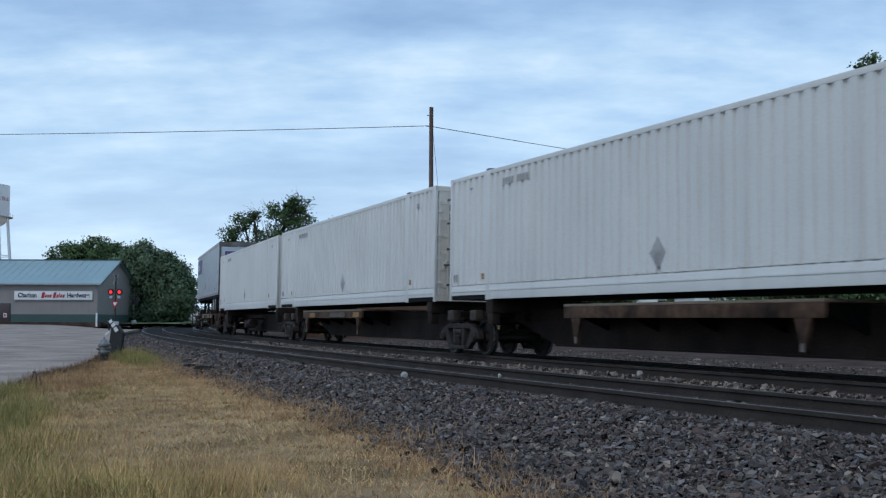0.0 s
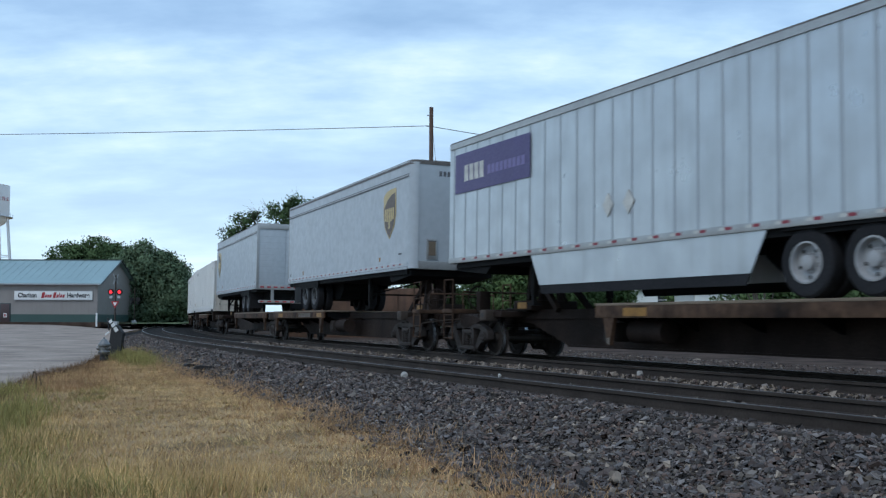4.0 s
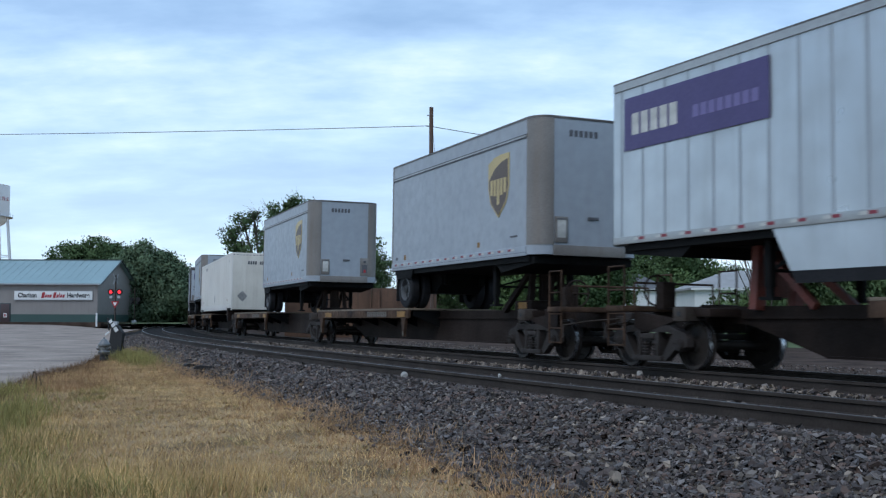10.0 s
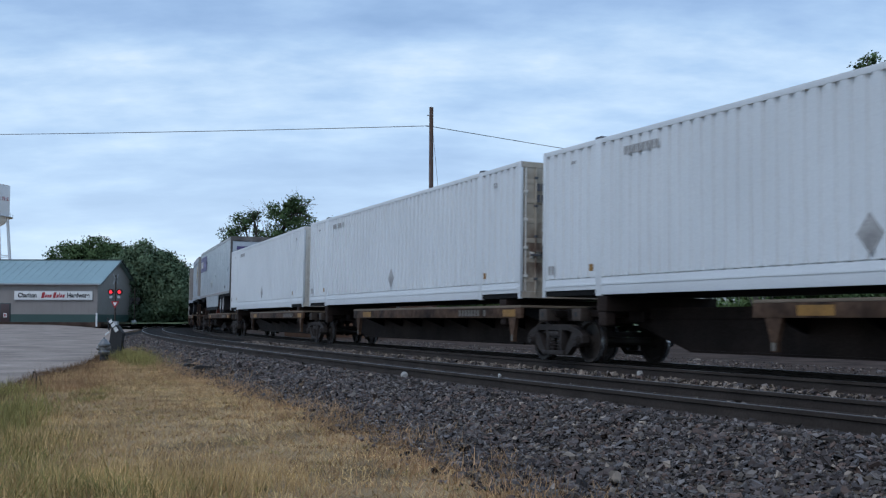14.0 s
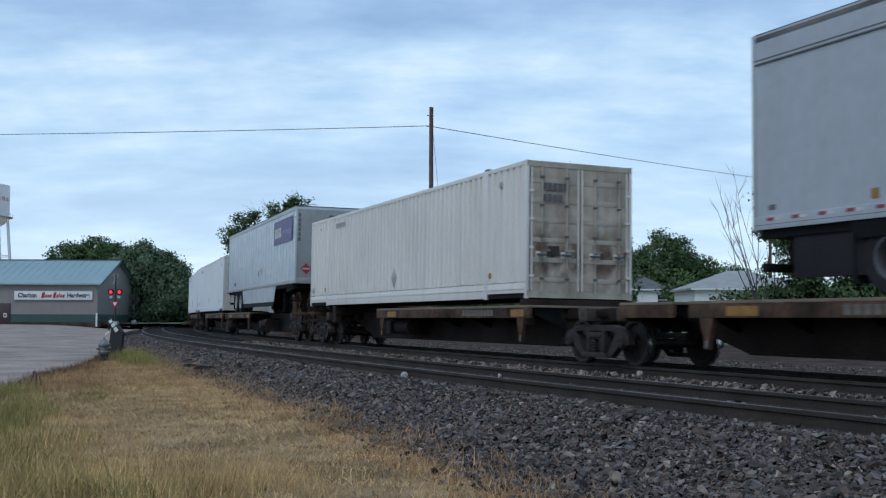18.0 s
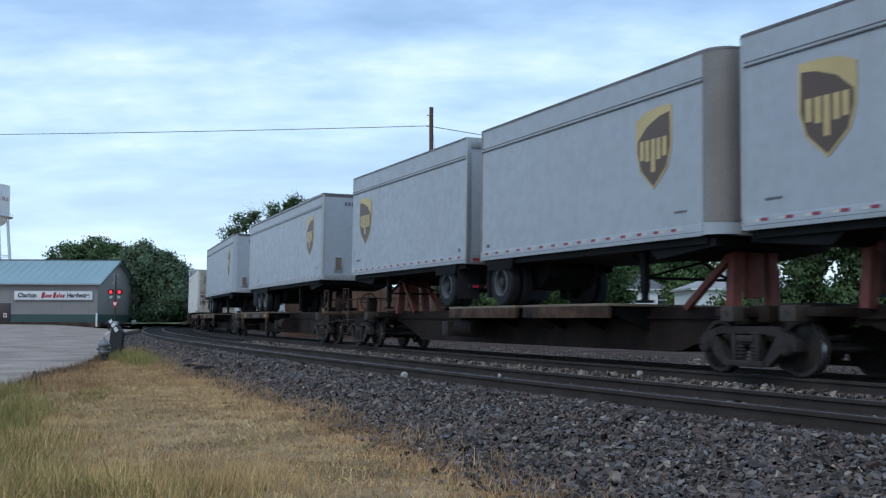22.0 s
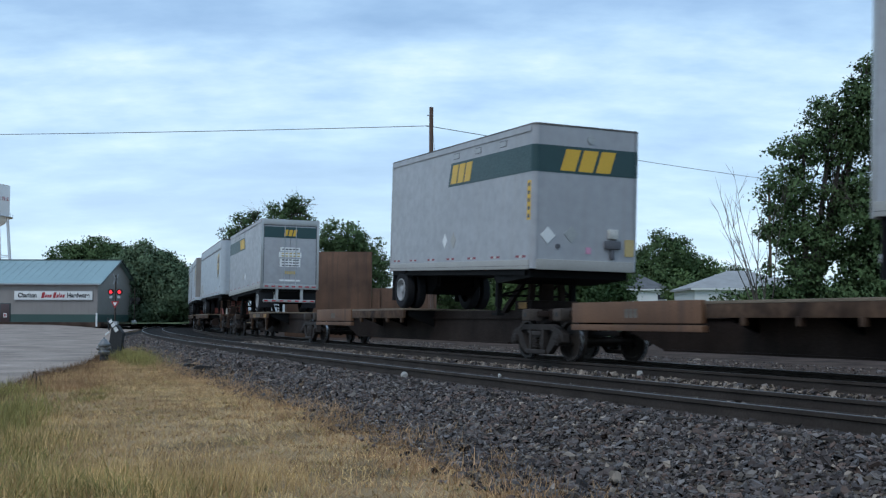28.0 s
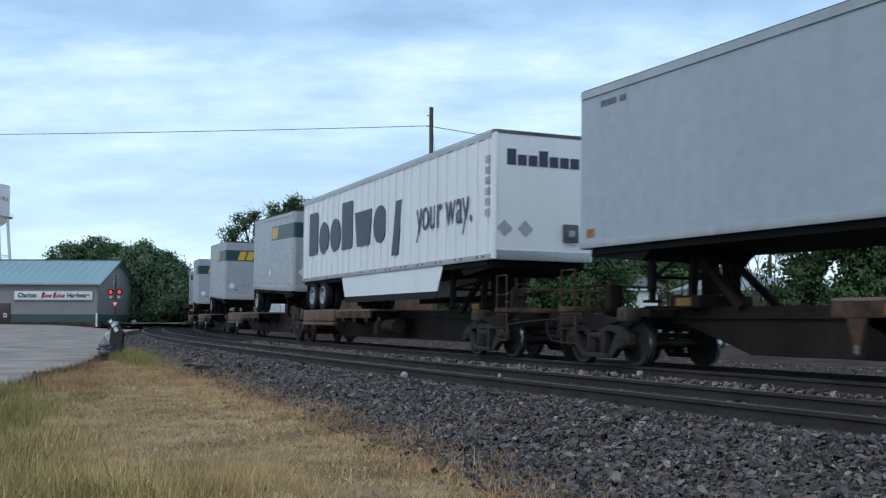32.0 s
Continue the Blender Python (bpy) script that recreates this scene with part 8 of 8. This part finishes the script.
    if skirt:
        a, b = -h + max(axles) + (2.3 if style == "road" else 0.75), h - gear - (0.25 if style == "road" else 0.75)
        for sgn in (-1, 1):
            bm = bmesh.new()
            y0, y1 = sorted((sgn * 1.25, sgn * 1.275))
            prism(bm, [(a, z0), (b + 0.35, z0), (b, 0.40), (a + 0.35, 0.40)], y0, y1)
            sk = part("side_skirt", bm, side, t, "pale aerodynamic side skirt")
            bm = bmesh.new()
            prism(bm, [(a + 0.35, 0.40), (b, 0.40), (b - 0.1, 0.22), (a + 0.45, 0.22)], y0, y1)
            part("skirt_edge", bm, "rubber", sk, "black rubber skirt edge")
    f, b = unit
    m = Matrix.Translation(((F + R) / 2 - (f + b) / 2, 0, DECK))
    if not nose_front:
        m = m @ Matrix.Rotation(math.pi, 4, "Z")
    if tilt:      # the nose sits low on its hitch; the wheels stay on the deck
        m = m @ Matrix.Translation((-h + min(axles), 0, 0)) @ Matrix.Rotation(radians(tilt), 4, "Y") @ Matrix.Translation((h - min(axles), 0, 0.0))
    MOVERS.append((t, f, b, m))
    return t


# truck centres along the train at the start, car by car
CARS = [
    [40.9, 23.8],
    [19.9, 3.1, -13.6, -30.6, -47.7, -63.9],
    [-67.9, -84.3, -101.2, -118.3, -135.4, -151.7],
    [-155.8, -172.0, -189.2, -206.4, -223.2, -240.0],
    [-243.9, -261.7, -279.8, -297.6],
    [-301.8, -319.6, -337.8, -355.25],
    [-360.1, -376.6, -393.9, -411.4, -428.55, -445.2],
    [-449.95, -466.8],
]
BOX = (1.6, 14.9)
UNITS = {}


def build_train():
    specs = {
        (0, 0): dict(plats=((8.0, 15.5),), hitch=(1.5,)),
        (1, 0): dict(boxes=BOX), (1, 1): dict(boxes=BOX, plats=((2.6, 9.4),)), (1, 2): dict(boxes=BOX, plats=((4.8, 11.6),), marked=False),
        (1, 3): dict(hitch=(1.3,), marked=False, plats=((7.2, 16.2),)), (1, 4): dict(hitch=(-15.6,), plats=((0.7, 8.2),)),
        (2, 0): dict(hitch=(1.4,), plats=((5.4, 15.6),)), (2, 1): dict(hitch=(-15.2,), plats=((0.7, 9.2),)), (2, 2): dict(boxes=BOX, plats=((0.9, 7.0),)),
        (2, 3): dict(hitch=(-15.2,), plats=((0.7, 9.0),)), (2, 4): dict(hitch=(-14.6,), plats=((0.7, 9.3),)),
        (3, 0): dict(hitch=(1.6,), red=True, plats=((4.6, 15.2),)), (3, 1): dict(boxes=BOX, plats=((5.2, 15.8),)), (3, 2): dict(boxes=BOX, plats=((4.6, 15.8),)),
        (3, 3): dict(boxes=BOX, plats=((5.6, 15.6),)), (3, 4): dict(hitch=(-15.0,), plats=((0.7, 7.6),)),
        (4, 0): dict(boxes=BOX, plats=((5.8, 15.2),)), (4, 1): dict(hitch=(-16.2,), plats=((0.7, 2.2), (2.6, 9.2))), (4, 2): dict(hitch=(-15.8,), plats=((0.7, 2.0), (2.4, 9.0))),
        (5, 0): dict(hitch=(1.4, -16.4), red=True, marked=False, plats=((6.9, 10.4), (10.7, 14.0))), (5, 1): dict(hitch=(1.4, -16.6), red=True, marked=False, plats=((6.9, 10.4), (10.7, 14.2))),
        (5, 2): dict(hitch=(1.2, -15.6), red=True, marked=False, plats=((0.7, 2.4), (2.6, 10.2))),
        (6, 0): dict(hitch=(1.3,), plats=((5.2, 9.4),)), (6, 1): dict(orange=True, marked=False, hitch=(-15.4,), plats=((5.25, 9.7),)), (6, 2): dict(orange=True, marked=False, hitch=(-15.4,), plats=((5.25, 9.8),)),
        (6, 3): dict(orange=True, marked=False, hitch=(-15.4,), plats=((5.25, 9.7),)), (6, 4): dict(orange=True, marked=False, hitch=(-14.8,), plats=((5.25, 8.8),)),
        (7, 0): dict(hitch=(1.6,), plats=((5.6, 15.6),)),
    }
    for ci, trucks in enumerate(CARS):
        for k in range(len(trucks) - 1):
            UNITS[ci, k] = (trucks[k], trucks[k + 1])
            spine_unit(trucks[k], trucks[k + 1], front_end=k == 0, back_end=k == len(trucks) - 2, seed=ci * 10 + k, **specs[ci, k])
    tmpl = build_truck_template()
    first = True
    for ci, trucks in enumerate(CARS):
        for s in trucks:
            ob = tmpl if first else copy_thing(tmpl, Matrix.Identity(4))
            first = False
            MOVERS.append((ob, s + 0.89 + 0.36, s - 0.89 + 0.36, Matrix.Identity(4)))
    U = UNITS
    grey = "pale grey parcel trailer with gold and brown shield"
    worn = "weathered grey short trailer with stained rounded nose"
    trailer(37.75, 21.6, U[0, 0], True, "ribbed", (2.2, 3.5), 2.9, None, 1, "pale grey ribbed long trailer with purple panels")
    container(21.04, 4.89, U[1, 0], True, seed=1)
    container(3.95, -12.20, U[1, 1], True, seed=2)
    container(-13.17, -29.32, U[1, 2], True, seed=3)
    trailer(-30.52, -44.17, U[1, 3], True, "parcel", (2.47, 3.78), 3.0, None, 2, grey + " and roll-up door", 0.25)
    trailer(-50.75, -64.40, U[1, 4], False, "parcel", (2.5, 3.75), 4.4, None, 3, grey, 0.22)
    trailer(-66.85, -83.0, U[2, 0], True, "ribbed", (3.2, 4.4), 3.6, "full", 4, "pale grey ribbed long trailer with purple panels")
    trailer(-92.06, -100.59, U[2, 1], False, "parcelworn", (0.95,), 2.5, None, 5, worn, 0.42)
    container(-101.76, -117.91, U[2, 2], False, True, 4)
    trailer(-126.26, -134.79, U[2, 3], False, "parcelworn", (0.95,), 2.5, None, 6, worn, 0.42)
    trailer(-143.36, -151.89, U[2, 4], False, "parcelworn", (0.95,), 2.5, None, 7, worn, 0.42)
    trailer(-154.66, -170.81, U[3, 0], True, "ribbed", (3.2, 4.4), 3.6, "full", 8, "pale grey ribbed long trailer with purple panels")
    container(-171.59, -187.74, U[3, 1], True, seed=5)
    container(-188.82, -204.97, U[3, 2], True, True, seed=6)
    container(-205.95, -222.10, U[3, 3], True, seed=7)
    trailer(-224.06, -240.21, U[3, 4], False, "ribbed", (2.4, 3.7), 3.2, "mid", 9, "pale grey ribbed long trailer with purple panels")
    container(-242.82, -258.97, U[4, 0], True, True, 8)
    trailer(-265.81, -279.46, U[4, 1], False, "parcel", (2.5, 3.75), 4.4, None, 10, grey, 0.28)
    trailer(-284.21, -297.86, U[4, 2], False, "parcel", (2.5, 3.75), 4.4, None, 11, grey + " and square nose", 0.08)
    trailer(-301.10, -309.63, U[5, 0], True, "parcel", (1.2,), 2.6, None, 12, grey, 0.25)
    trailer(-310.42, -318.95, U[5, 0], False, "parcelworn", (0.95,), 2.5, None, 13, worn, 0.42)
    trailer(-319.25, -327.78, U[5, 1], True, "parcel", (1.2,), 2.6, None, 14, grey, 0.25)
    trailer(-328.66, -337.19, U[5, 1], False, "parcelworn", (0.95,), 2.5, None, 15, worn, 0.42)
    trailer(-341.92, -355.57, U[5, 2], False, "parcel", (2.5, 3.75), 4.0, None, 16, grey, 0.28)
    short = "white short trailer with green band and yellow marks"
    trailer(-359.22, -367.75, U[6, 0], True, "banded", (0.95,), 2.2, None, 17, short + " and rear notices", 0.12, 1.02, 1.3)
    trailer(-385.15, -393.68, U[6, 1], False, "banded", (0.8,), 2.2, None, 18, short, 0.12, 1.02, 2.1)
    trailer(-402.42, -410.95, U[6, 2], False, "banded", (0.8,), 2.2, None, 19, short, 0.12, 1.02, 2.1)
    trailer(-419.60, -428.13, U[6, 3], False, "banded", (0.8,), 2.2, None, 20, short, 0.12, 1.02, 2.1)
    trailer(-429.60, -445.75, U[6, 4], False, "road", (1.2, 2.5), 3.0, "full", 21, "bright white ribbed trailer with dark blue lettering", 0.1)
    trailer(-449.33, -465.48, U[7, 0], True, "plain", (2.0, 3.3), 1.8, None, 22, "plain pale grey trailer with dark roof edge")


build_train()


def motions():
    for ob, front, back, local in MOVERS:
        walk(ob, [(t, chord_pose(front, back, t) @ local) for t in range(0, 33)])
    # wheels roll with the train; all wheelsets share one turning action
    lead = WHEELSETS[0]
    rate = SPEED / 0.42 / FPS
    walk(lead, [(k / FPS, Matrix.Rotation(k * rate, 4, "Y")) for k in range(0, 32 * FPS + 1)])
    keys = lead.animation_data
    for ob in bpy.data.objects:
        if ob.name.split(".")[0] == "wheelset" and ob is not lead:
            ob.rotation_mode = "QUATERNION"
            data = ob.animation_data_create()
            data.action = keys.action
            data.action_slot = keys.action_slot


motions()
